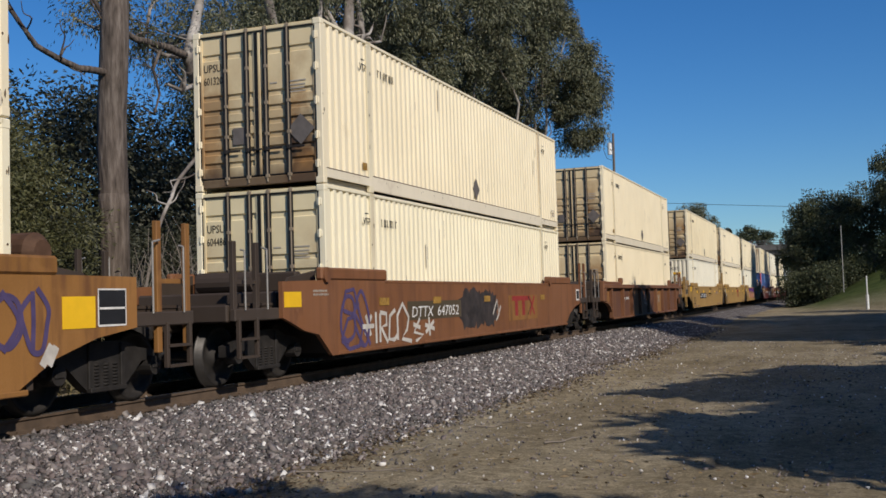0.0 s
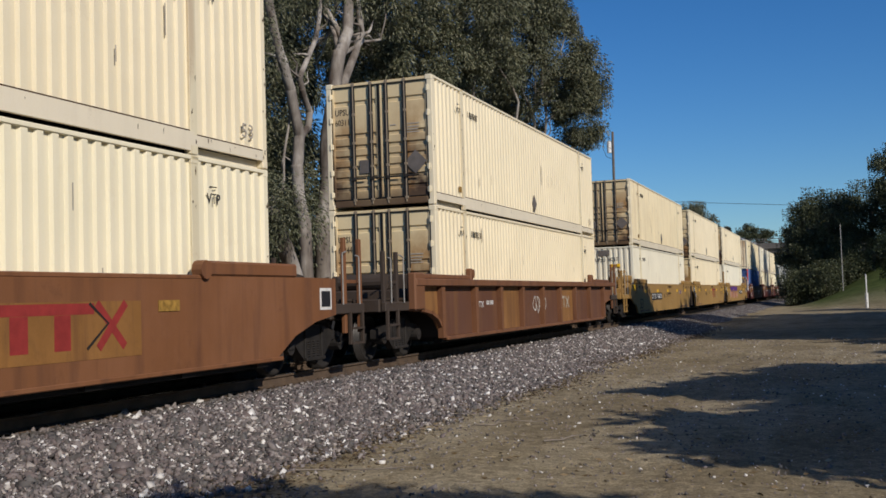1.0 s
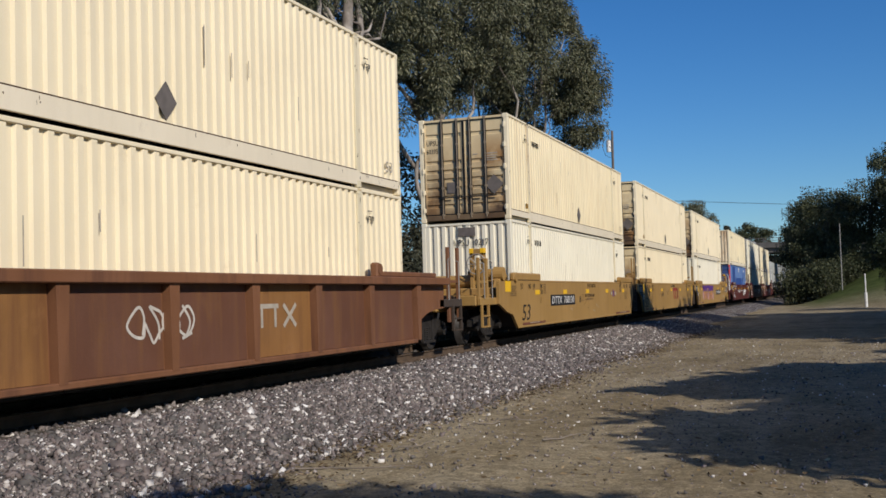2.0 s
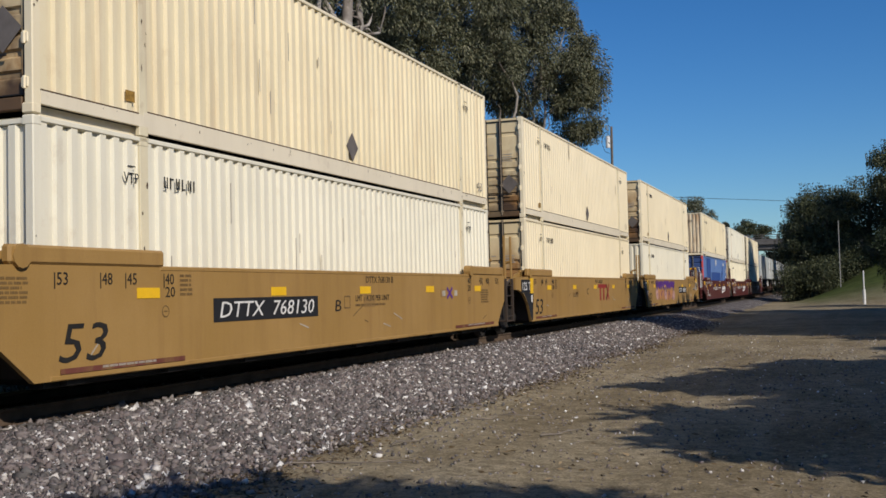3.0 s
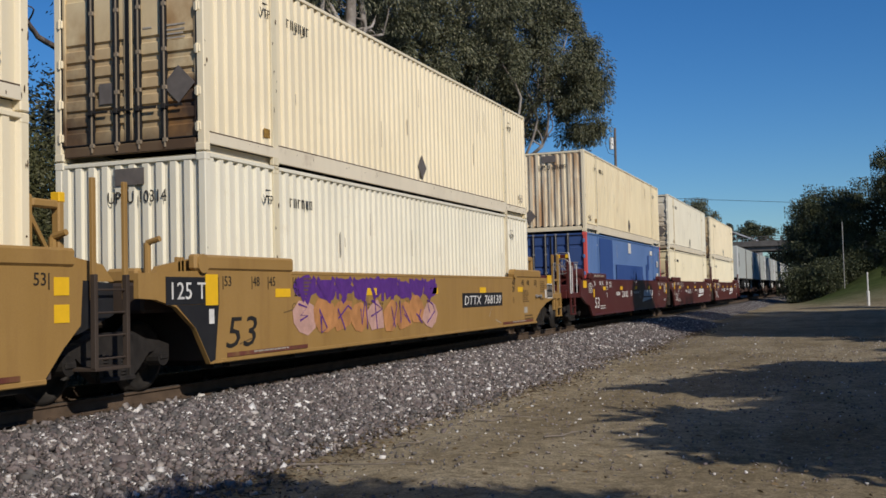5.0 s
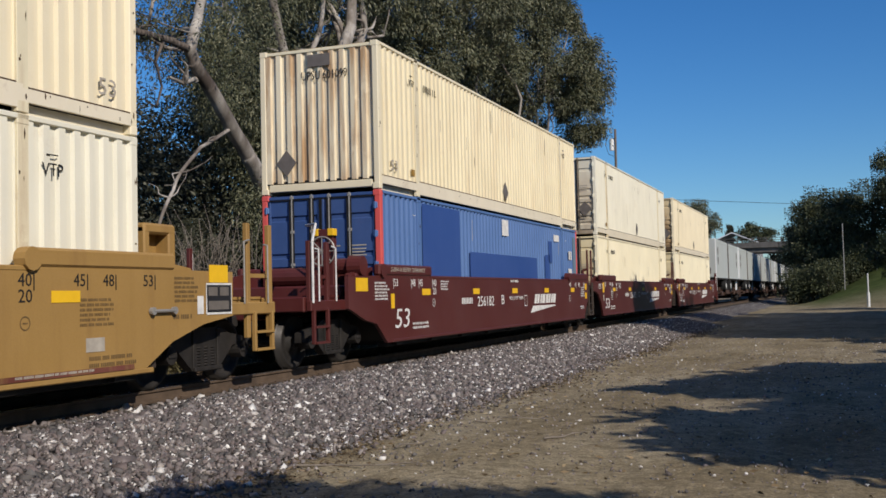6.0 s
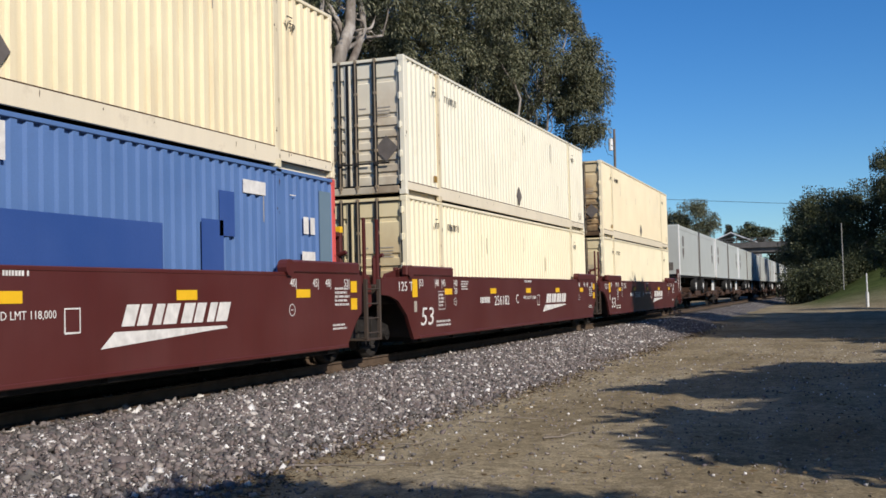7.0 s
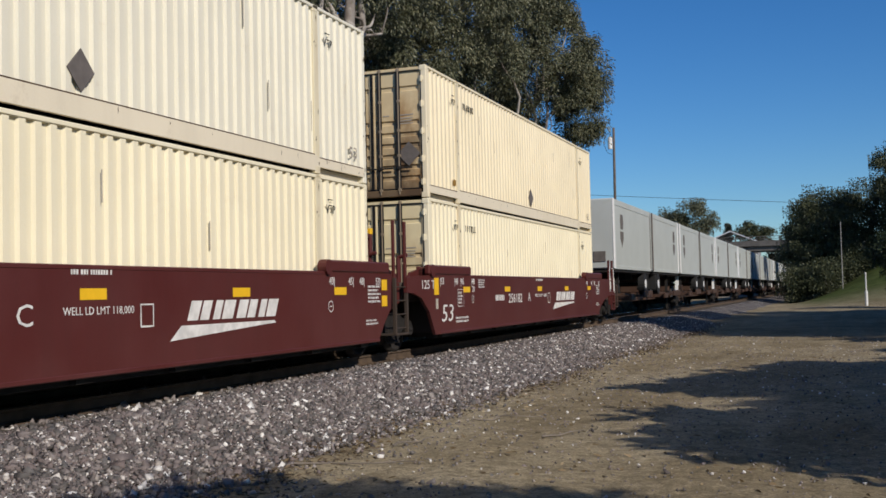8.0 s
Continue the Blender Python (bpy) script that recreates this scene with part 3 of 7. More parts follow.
def dress_container(c, name_label, code=None, code_row2="", doors=True, serial_seed=1, diamond=True, fifty_three=True):
    """The markings of one container: its code, the bars of its serials and the placards on the flank."""
    c["label"] = name_label
    if code and doors:
        text_mesh("code_lettering", code, 0.20, BLACKINK, c, end_text(-1.10, 0.040, 2.16), 0.36, label="black stencilled owner code")
        text_mesh("number_lettering", code_row2, 0.20, BLACKINK, c, end_text(-1.10, 0.040, 1.93), 0.385 if len(code_row2) > 5 else 0.34, label="black stencilled number")
    elif code:
        text_mesh("code_lettering", code + " " + code_row2, 0.25, BLACKINK, c, end_text(-0.36, -0.006, 2.24), 1.0, label="black stencilled code")
    x = CW + 0.002
    rng = random.Random(serial_seed)
    bm = bmesh.new()      # worn vertical code near the post, and the short word beside it
    for y, n in ((POST + 0.42, 6),):
        for i in range(n):
            a = y + i * 0.135
            box(bm, x - 0.006, x, a, a + 0.022, 2.28, 2.43)
            if rng.random() < 0.7:
                box(bm, x - 0.006, x, a, a + 0.08, *((2.29, 2.305) if rng.random() < 0.5 else (2.405, 2.42)))
            if rng.random() < 0.6:
                box(bm, x - 0.006, x, a + 0.062, a + 0.082, 2.28, 2.43)
    if "blue" not in name_label:
      text_mesh("owner_lettering", "VTP", 0.19, BLACKINK, c, side_text(x + 0.002, POST - 0.42, 2.285), 0.30, label="black stencilled letters")
    box(bm, x - 0.006, x, POST - 0.33, POST - 0.18, 2.49, 2.505)
    part("worn_lettering", bm, BLACKINK if "blue" not in name_label else WHITEINK, c, "worn lettering, unreadable")
    bm = bmesh.new()
    box(bm, x - 0.006, x, CL - POST + 0.36, CL - POST + 0.54, 2.49, 2.505)
    part("worn_lettering", bm, BLACKINK if "blue" not in name_label else WHITEINK, c, "worn lettering, unreadable")
    if "blue" not in name_label:
        text_mesh("owner_lettering", "VTP", 0.21, BLACKINK, c, side_text(x + 0.002, CL - POST + 0.28, 2.26), 0.34, label="black stencilled letters")
    bm = bmesh.new()
    box(bm, x - 0.006, x + 0.002, POST - 0.36, POST - 0.18, 0.40, 0.54)
    part("data_plate", bm, DECAL, c, "small faded ochre data plate on the flank")
    if diamond:
        bm = bmesh.new()
        slab(bm, [(8.2, 0.36), (8.44, 0.62), (8.2, 0.88), (7.96, 0.62)], x - 0.01, x + 0.002)
        part("placard", bm, PLACARD, c, "dark diamond-shaped placard on the flank")
    if fifty_three:
        text_mesh("length_mark", "53", 0.30, OLDINK, c, side_text(x, 0.55 if not doors else CL - 0.75, 0.42), 0.32, label="outlined figures 53")
    bm = bmesh.new()      # dents and scratches
    for i in range(7):
        y, z = rng.uniform(2.5, 14), rng.uniform(0.6, 2.3)
        box(bm, x - 0.012, x - 0.0095, y, y + 0.02, z, z + rng.uniform(0.1, 0.6))
    part("scuffing", bm, OLDINK, c, "dark vertical scratches")
    return c


# ---------------------------------------------------------------- the train: trucks and well cars
def wheelset(parent, y):
    """Two wheels on an axle; its own origin is the axle's middle."""
    bm = bmesh.new()
    rod(bm, (-1.05, 0, 0), (1.05, 0, 0), 0.085, seg=10)
    for s in (-1, 1):
        x0 = s * 0.69
        steps = [(x0 - s * 0.0, 0.485), (x0 + s * 0.03, 0.485), (x0 + s * 0.032, 0.455), (x0 + s * 0.135, 0.445),
                 (x0 + s * 0.135, 0.385), (x0 + s * 0.06, 0.36), (x0 + s * 0.075, 0.17), (x0 + s * 0.15, 0.15), (x0 + s * 0.15, 0.06)]
        seg = 36
        rows = [[bm.verts.new((x, r * math.cos(2 * math.pi * i / seg), r * math.sin(2 * math.pi * i / seg))) for i in range(seg)] for x, r in steps]
        for a, b in zip(rows, rows[1:]):
            for i in range(seg):
                j = (i + 1) % seg
                bm.faces.new((a[i], a[j], b[j], b[i]))
        bm.faces.new(rows[0])
    w = part("wheelset", bm, TRUCK, parent)
    w.location = (0, y, 0.452)
    w.data.materials.append(TREAD)
    for p in w.data.polygons:
        p.use_smooth = True
        c = p.center
        r = math.hypot(c.y, c.z)
        if 0.44 < r < 0.50 and abs(c.x) > 0.68:
            p.material_index = 1
    return w


def truck(parent, y):
    """A three-piece freight truck: bolster with side frames, springs, brake gear and two wheelsets."""
    bm = bmesh.new()
    box(bm, -1.0, 1.0, -0.20, 0.20, 0.42, 0.72, 0.03)
    rod(bm, (0, 0, 0.7), (0, 0, 0.86), 0.24, seg=16)
    for s in (-1, 1):
        box(bm, s * 0.62 - 0.09, s * 0.62 + 0.09, -0.14, 0.14, 0.72, 0.82, 0.02)
    t = part("truck", bm, TRUCK, parent)
    t.location = (0, y, 0)
    for s in (-1, 1):
        bm = bmesh.new()
        xa, xb = (s * 0.96, s * 1.10)
        slab(bm, [(-1.12, 0.44), (-1.12, 0.60), (-0.92, 0.66), (-0.62, 0.70), (-0.36, 0.80), (0.36, 0.80), (0.62, 0.70), (0.92, 0.66),
                  (1.12, 0.60), (1.12, 0.44), (0.98, 0.44), (0.90, 0.54), (0.70, 0.52), (0.44, 0.30), (0.30, 0.20), (-0.30, 0.20),
                  (-0.44, 0.30), (-0.70, 0.52), (-0.90, 0.54), (-0.98, 0.44)], xa, xb)
        for yy in (-0.9, 0.9):
            rod(bm, (s * 0.98, yy, 0.452), (s * 1.17, yy, 0.452), 0.13, 0.12, seg=14)
            box(bm, s * 1.17 - 0.02, s * 1.17 + 0.02, yy - 0.08, yy + 0.08, 0.42, 0.49, 0.008)
        box(bm, s * 1.10 - 0.03, s * 1.10 + 0.03, -0.34, -0.26, 0.24, 0.78, 0.01)
        box(bm, s * 1.10 - 0.03, s * 1.10 + 0.03, 0.26, 0.34, 0.24, 0.78, 0.01)
        box(bm, s * 1.12 - 0.04, s * 1.12 + 0.04, -0.34, 0.34, 0.20, 0.26, 0.01)
        part("side_frame", bm, TRUCK, t)
        for yy in (-0.17, 0.0, 0.17):
            bm = bmesh.new()
            rows = []
            for k in range(15):
                rad = 0.078 if k % 2 else 0.056
                rows.append([bm.verts.new((s * 1.05 + rad * math.cos(0.6283 * q), yy + rad * math.sin(0.6283 * q), 0.26 + k * 0.02)) for q in range(10)])
            for u, v in zip(rows, rows[1:]):
                for q in range(10):
                    bm.faces.new((u[q], u[(q + 1) % 10], v[(q + 1) % 10], v[q]))
            part("spring", bm, TRUCK, t)
        bm = bmesh.new()
        rod(bm, (s * 0.55, -0.5, 0.42), (s * 0.55, 0.5, 0.34), 0.03, seg=6)
        box(bm, s * 0.76 - 0.06, s * 0.76 + 0.06, -0.50, -0.42, 0.30, 0.62, 0.02)
        box(bm, s * 0.76 - 0.06, s * 0.76 + 0.06, 0.42, 0.50, 0.30, 0.62, 0.02)
        part("brake_shoe", bm, TRUCK, t)
    for yy in (-0.9, 0.9):
        wheelset(t, yy)
    return t


def side_outline(near, far):
    """The outline of a well car's flank in (y, z); near and far say how each end is cut: 'deep' over a truck, 'arch' at a shared one."""
    cut = {"deep": [(-0.24, 0.31), (-0.72, 0.68), (-1.22, 0.76), (-1.66, 0.91), (-1.90, 0.98), (-1.90, 1.54)],
           "arch": [(-0.26, 0.31), (-0.60, 0.80), (-1.03, 1.09), (-1.45, 1.19), (-1.80, 1.21), (-1.80, 1.52)]}
    cut_far = {"deep": [(0.25, 0.31), (-0.40, 0.66), (-1.10, 0.86), (-1.84, 0.96), (-1.84, 1.57)],
               "arch": [(0.07, 0.31), (-0.25, 0.66), (-0.55, 0.92), (-0.60, 1.56)]}
    left = cut[near]
    right = [(CL - y, z) for y, z in cut_far[far]]
    return left[::-1] + right + [(CL, 1.585), (0.0, 1.585)]


def riser(parent, material, side, y0, y1, cap_at, tall=0.21):
    """The raised guide on the top of the flank near each end, with a round hinge lug."""
    bm = bmesh.new()
    xa, xb = sorted((side * 1.40, side * 1.53))
    box(bm, xa, xb, y0, y1, 1.575, 1.575 + tall, 0.03)
    rod(bm, (xa - 0.01, cap_at, 1.66), (xb + 0.02, cap_at, 1.66), 0.13, seg=12)
    return part("guide_rail", bm, material, parent)


def ladder(parent, material, side, y, z0, z1, w=0.42, n=5, x=1.42, name="ladder"):
    bm = bmesh.new()
    for a in (y - w / 2, y + w / 2):
        box(bm, side * x - 0.035, side * x + 0.035, a - 0.03, a + 0.03, z0, z1, 0.006)
    for i in range(n):
        z = z0 + 0.12 + i * (z1 - z0 - 0.3) / max(1, n - 1)
        rod(bm, (side * x, y - w / 2, z), (side * x, y + w / 2, z), 0.014, seg=6)
    return part(name, bm, material, parent)


def grab(parent, pts, r=0.014, material=None, label=""):
    bm = bmesh.new()
    bent(bm, pts, r)
    return part("grab_iron", bm, material or STEEL, parent, label)


def brake_tank(car, y):
    """A rust-brown air tank lying across the end of the deck."""
    bm = bmesh.new()
    rod(bm, (-0.75, y, 1.86), (0.95, y, 1.86), 0.23, seg=18)
    rod(bm, (0.95, y, 1.86), (1.05, y, 1.86), 0.23, 0.14, seg=18)
    part("air_tank", bm, RUSTTANK, car, "rust-brown air tank")
    bm = bmesh.new()
    for x in (-0.5, 0.7):
        box(bm, x - 0.05, x + 0.05, y - 0.25, y + 0.25, 1.38, 1.72, 0.02)
    part("tank_bracket", bm, ENDGRIME_SHADE, car)


def coupler_end(car, paint, out, y, brake=False, dark=None):
    """The outer end of a car beyond its well: deck over the truck, sill, coupler, ladders, rails. out: -1 towards the near end."""
    o = lambda d: y + out * d
    dark = dark or paint
    bm = bmesh.new()
    ys = sorted((o(0.25), o(1.75)))
    box(bm, -1.28, 1.28, ys[0], ys[1], 1.08, 1.40, 0.03)
    part("end_deck", bm, dark, car)
    bm = bmesh.new()
    ys = sorted((o(0.1), o(3.25)))
    box(bm, -0.32, 0.32, ys[0], ys[1], 0.82, 1.16, 0.03)
    ys = sorted((o(3.05), o(3.2)))
    box(bm, -1.32, 1.32, ys[0], ys[1], 0.95, 1.20, 0.02)
    part("centre_sill", bm, dark, car)
    bm = bmesh.new()
    ys = sorted((o(3.2), o(3.62)))
    box(bm, -0.09, 0.09, ys[0], ys[1], 0.72, 0.92, 0.03)
    ys = sorted((o(3.45), o(3.66)))
    box(bm, -0.22, 0.16, ys[0], ys[1], 0.68, 0.98, 0.05)
    part("coupler", bm, TRUCK, car)
    bm = bmesh.new()
    bent(bm, [(0.35, o(3.2), 0.8), (0.36, o(3.35), 0.55), (0.3, o(3.6), 0.42)], 0.03)
    part("brake_hose", bm, RUBBER_SHADE, car)
    bm = bmesh.new()
    ys = sorted((o(1.75), o(3.05)))
    box(bm, -1.25, 1.25, ys[0], ys[1], 1.18, 1.22)
    for k in range(5):
        x = -1.2 + k * 0.6
        box(bm, x - 0.03, x + 0.03, ys[0], ys[1], 1.05, 1.19)
    part("crossover_walkway", bm, dark, car)
    for s in (-1, 1):
        bm = bmesh.new()
        ys = sorted((o(1.7), o(3.15)))
        box(bm, s * 1.38 - 0.05, s * 1.38 + 0.05, ys[0], ys[1], 0.96, 1.14, 0.015)
        part("side_step_beam", bm, dark, car)
        bm = bmesh.new()
        for d in (2.55, 3.05):
            box(bm, s * 1.42 - 0.03, s * 1.42 + 0.03, o(d) - 0.03, o(d) + 0.03, 0.42, 1.0, 0.006)
        for z in (0.44, 0.70):
            ys = sorted((o(2.55), o(3.05)))
            box(bm, s * 1.42 - 0.05, s * 1.42 + 0.05, ys[0], ys[1], z - 0.018, z + 0.018)
        part("stirrup_step", bm, dark, car)
        bm = bmesh.new()
        for d in (2.45, 3.08):
            box(bm, s * 1.36 - 0.035, s * 1.36 + 0.035, o(d) - 0.05, o(d) + 0.05, 0.62 if out > 0 else 1.1, 2.30 if out > 0 else 2.12, 0.008)
        box(bm, s * 1.36 - 0.02, s * 1.36 + 0.02, *sorted((o(2.45), o(3.08))), 1.50, 1.56)
        part("end_post", bm, paint if out > 0 else dark, car)
        rail = WHITEINK if paint == MAROON else STEEL
        grab(car, [(s * 1.44, o(2.25), 1.12), (s * 1.44, o(2.25), 2.02), (s * 1.44, o(2.4), 2.05)], 0.014, rail)
        grab(car, [(s * 1.45, o(2.9), 1.12), (s * 1.45, o(2.9), 1.98), (s * 1.38, o(2.9), 2.0)], 0.014, rail)
        bm = bmesh.new()
        slab(bm, [(o(0.3), 1.40), (o(1.4), 1.40), (o(1.2), 1.62), (o(0.3), 1.74)], s * 1.18, s * 1.24)
        part("gusset", bm, dark, car)
    bm = bmesh.new()
    box(bm, -1.0, 1.0, *sorted((o(0.35), o(0.55))), 1.40, 1.74, 0.03)
    rod(bm, (-0.5, o(1.1), 1.58), (0.55, o(1.1), 1.58), 0.17, seg=14)
    part("air_reservoir", bm, dark, car)
    if brake:
        bm = bmesh.new()
        rod(bm, (1.1, o(0.95), 1.75), (1.36, o(0.95), 1.75), 0.20, 0.18, seg=16)
        rod(bm, (0.4, o(0.95), 1.75), (1.1, o(0.95), 1.75), 0.15, seg=14)
        box(bm, 1.05, 1.3, *sorted((o(0.7), o(1.15))), 1.38, 1.62, 0.03)
        part("brake_cylinder", bm, paint, car)
        bm = bmesh.new()
        ys = sorted((o(1.25), o(1.40)))
        for a in (0.62, 0.92):
            box(bm, a - 0.05, a + 0.05, ys[0], ys[1], 1.38, 2.35, 0.01)
        box(bm, 0.57, 0.97, ys[0], ys[1], 2.25, 2.42, 0.01)
        part("brake_stand", bm, paint, car)
        for a in (0.62, 0.92):
            bm = bmesh.new()
            box(bm, a - 0.058, a + 0.058, ys[0] - 0.008, ys[1] + 0.008, 2.30, 2.43, 0.008)
            part("guide_cap", bm, REFLECT, car, "yellow cap of the stand")
        bm = bmesh.new()
        cy = o(1.45)
        for k in range(20):
            a, b = 2 * math.pi * k / 20, 2 * math.pi * (k + 1) / 20
            rod(bm, (0.77 + 0.26 * math.cos(a), cy, 2.02 + 0.26 * math.sin(a)), (0.77 + 0.26 * math.cos(b), cy, 2.02 + 0.26 * math.sin(b)), 0.015, seg=5)
        for k in range(4):
            a = math.pi * k / 4
            rod(bm, (0.77 - 0.25 * math.cos(a), cy, 2.02 - 0.25 * math.sin(a)), (0.77 + 0.25 * math.cos(a), cy, 2.02 + 0.25 * math.sin(a)), 0.010, seg=5)
        part("brake_wheel", bm, STEEL, car)


def guide_box(car, paint, y):
    """A hollow upright guide casting that stands on the deck at the end of the well."""
    for s in (-1, 1):
        bm = bmesh.new()
        x0, x1 = sorted((s * 0.86, s * 1.16))
        box(bm, x0, x1, y + 0.30, y + 0.42, 1.40, 2.16, 0.02)
        box(bm, x0, x1, y + 0.83, y + 0.98, 1.40, 2.16, 0.02)
        box(bm, x0 - 0.003, x1 + 0.003, y + 0.30, y + 0.98, 2.06, 2.20, 0.03)
        box(bm, x0 + 0.05, x0 + 0.09, y + 0.42, y + 0.83, 1.40, 2.06)
        part("guide_casting", bm, paint, car)


def data_block(car, ink, y, z, w, h, x=1.504):
    """A framed block of small writing."""
    strokes(car, ink, [[(y, z), (y + w, z), (y + w, z + h), (y, z + h), (y, z)]], x + 0.001, 0.014, "stencil_frame")
    bars("small_lettering", car, ink, x, y + 0.04, z + 0.04, w - 0.08, h - 0.08, 4, int(y * 10) + 3)


def round_stamp(car, ink, y, z, r, x=1.505):
    strokes(car, ink, [[(y + r * math.cos(0.2618 * k), z + r * math.sin(0.2618 * k)) for k in range(25)], [(y - r * 0.5, z), (y + r * 0.5, z)]], x, 0.013, "stamp", "small round stencilled stamp")


def safety_strip(car, y0, y1, z):
    """A worn dull-red tape with white dashes along the foot of the flank."""
    panel(car, "red_tape", REDTAPE, y0, z, y1 - y0, 0.06, 1.5125, "worn dull-red tape")
    bars("small_lettering", car, OLDINK, 1.515, y0 + (y1 - y0) * 0.30, z + 0.012, (y1 - y0) * 0.5, 0.05, 1, 9, "pale dashes on the tape")


def shared_end(car, paint, out, y, dark=None):
    """The inner end of an articulated unit: narrow throat over the shared truck with ladder and guide arms."""
    o = lambda d: y + out * d
    dark = dark or paint
    bm = bmesh.new()
    box(bm, -1.15, 1.15, *sorted((o(0.12), o(1.25))), 1.02, 1.42, 0.04)
    box(bm, -0.40, 0.40, *sorted((o(1.0), o(1.70))), 0.84, 1.26, 0.04)
    # throat darker than the car paint: shade over the truck, given as colour
    part("end_throat", bm, ENDGRIME_SHADE, car)
    for s in (-1, 1):
        bm = bmesh.new()
        slab(bm, [(o(0.2), 1.42), (o(1.35), 1.42), (o(1.15), 1.62), (o(0.25), 1.76)], s * 1.26, s * 1.33)
        part("gusset", bm, paint, car)
        bm = bmesh.new()
        if out < 0:
            for d in (0.62, 0.70):
                box(bm, s * 1.30 - 0.03, s * 1.30 + 0.03, o(d) - 0.03, o(d) + 0.03, 1.4, 1.75, 0.006)
            part("guide_post", bm, paint, car)
        else:
            bm.free()
            bm = bmesh.new()
            slab(bm, [(o(0.62), 0.80), (o(1.30), 1.02), (o(1.30), 1.40), (o(0.62), 1.44)], s * 1.30, s * 1.36)
            part("end_plate", bm, BLACKPANEL if paint == YELLOW else paint, car)
            ladder(car, ENDGRIME_SHADE, s, o(1.12), 0.40, 1.50, 0.58, 4, 1.46)
            bm = bmesh.new()
            box(bm, *sorted((s * 1.02, s * 1.50)), *sorted((o(0.80), o(1.44))), 0.38, 0.42, 0.006)
            part("step_tread", bm, ENDGRIME_SHADE, car)
            bm = bmesh.new()
            for a in (0.84, 1.42):
                box(bm, s * 1.44 - 0.025, s * 1.44 + 0.025, o(a) - 0.035, o(a) + 0.035, 1.20, 2.62, 0.006)
            part("tall_post", bm, paint, car)
            bm = bmesh.new()
            ys = sorted((o(0.30), o(0.92)))
            xs = sorted((s * 0.86, s * 0.98))
            box(bm, *xs, ys[0], ys[0] + 0.10, 1.42, 2.42, 0.02)
            box(bm, *xs, ys[1] - 0.10, ys[1], 1.42, 2.42, 0.02)
            box(bm, *xs, ys[0] + 0.10, ys[1] - 0.10, 2.28, 2.38, 0.02)
            rod(bm, (s * 0.92, ys[0] + 0.1, 2.2), (s * 0.92, ys[1] - 0.1, 1.6), 0.03, seg=6)
            part("guide_frame", bm, paint, car)
            bm = bmesh.new()
            box(bm, xs[0] - 0.004, xs[1] + 0.004, ys[1] - 0.104, ys[1] + 0.004, 2.36, 2.48, 0.01)
            part("guide_cap", bm, REFLECT, car, "yellow cap of the guide frame")
    bm = bmesh.new()
    rod(bm, (0.9, o(0.8), 1.42), (0.9, o(0.8), 1.95), 0.05, seg=8)
    rod(bm, (0.9, o(0.8), 1.95), (1.1, o(0.8), 2.0), 0.04, seg=8)
    box(bm, 0.3, 0.8, *sorted((o(0.5), o(0.9))), 1.42, 1.62, 0.04)
    part("air_valve", bm, dark, car)


def well_floor(car, paint):
    first = None
    for k in range(9):
        y = 0.5 + k * (CL - 1.0) / 8
        if first is None:
            bm = bmesh.new()
            box(bm, -1.42, 1.42, -0.15, 0.15, 0.24, 0.343)
            first = part("floor_beam", bm, TRUCK, car)
            first.location = (0, y, 0)
        else:
            shared("floor_beam", first, car, pose(0, y, 0))
    for s in (-1, 1):
        # sill in plain black: the shade under the car is put into its colour
        bm = bmesh.new()
        box(bm, s * 1.22 - 0.1, s * 1.22 + 0.1, 0.1, CL - 0.1, 0.22, 0.33, 0.01)
        part("bottom_sill", bm, RUBBER_SHADE, car)
    for y in (0.12, CL - 0.12):
        # bulkhead not in car paint: its dark colour carries the shade of the well
        bm = bmesh.new()
        out = -1 if y < 1 else 1
        box(bm, -1.40, 1.40, *sorted((y + out * 0.2, y + out * 0.3)), 0.35, 1.40)
        part("bulkhead", bm, ENDGRIME_SHADE, car)


def smooth_well_car(paint, near="deep", far="deep", label="", brake_near=False, near_truck=True, far_truck=True, dark=None, group=""):
    """A well car unit with smooth flanks; y = 0 at the near end of its container."""
    car = thing("well_car", label, "railway car", group or "cars of the train")
    for s in (1, -1):
        bm = bmesh.new()
        slab(bm, side_outline(near, far), s * 1.43, s * 1.50)
        part("side_wall", bm, paint, car)
        bm = bmesh.new()
        xs = sorted((s * 1.41, s * 1.508))
        box(bm, *xs, 2.0, CL - 2.0, 1.53, 1.59, 0.012)
        box(bm, *xs, 0.0, CL, 0.305, 0.37, 0.012)
        part("edge_flange", bm, paint, car)
        riser(car, paint, s, -0.62, 2.06, -0.45)
        riser(car, paint, s, CL - 2.2, CL + 0.45, CL - 2.12)
    well_floor(car, paint)
    if near == "deep":
        coupler_end(car, paint, -1, 0.0, brake_near, dark)
    else:
        shared_end(car, paint, -1, 0.0, dark)
    if far == "deep":
        coupler_end(car, paint, 1, CL, False, dark)
    else:
        shared_end(car, paint, 1, CL, dark)
    if near_truck:
        truck(car, -1.75)
    if far_truck:
        truck(car, CL + 1.75)
    return car


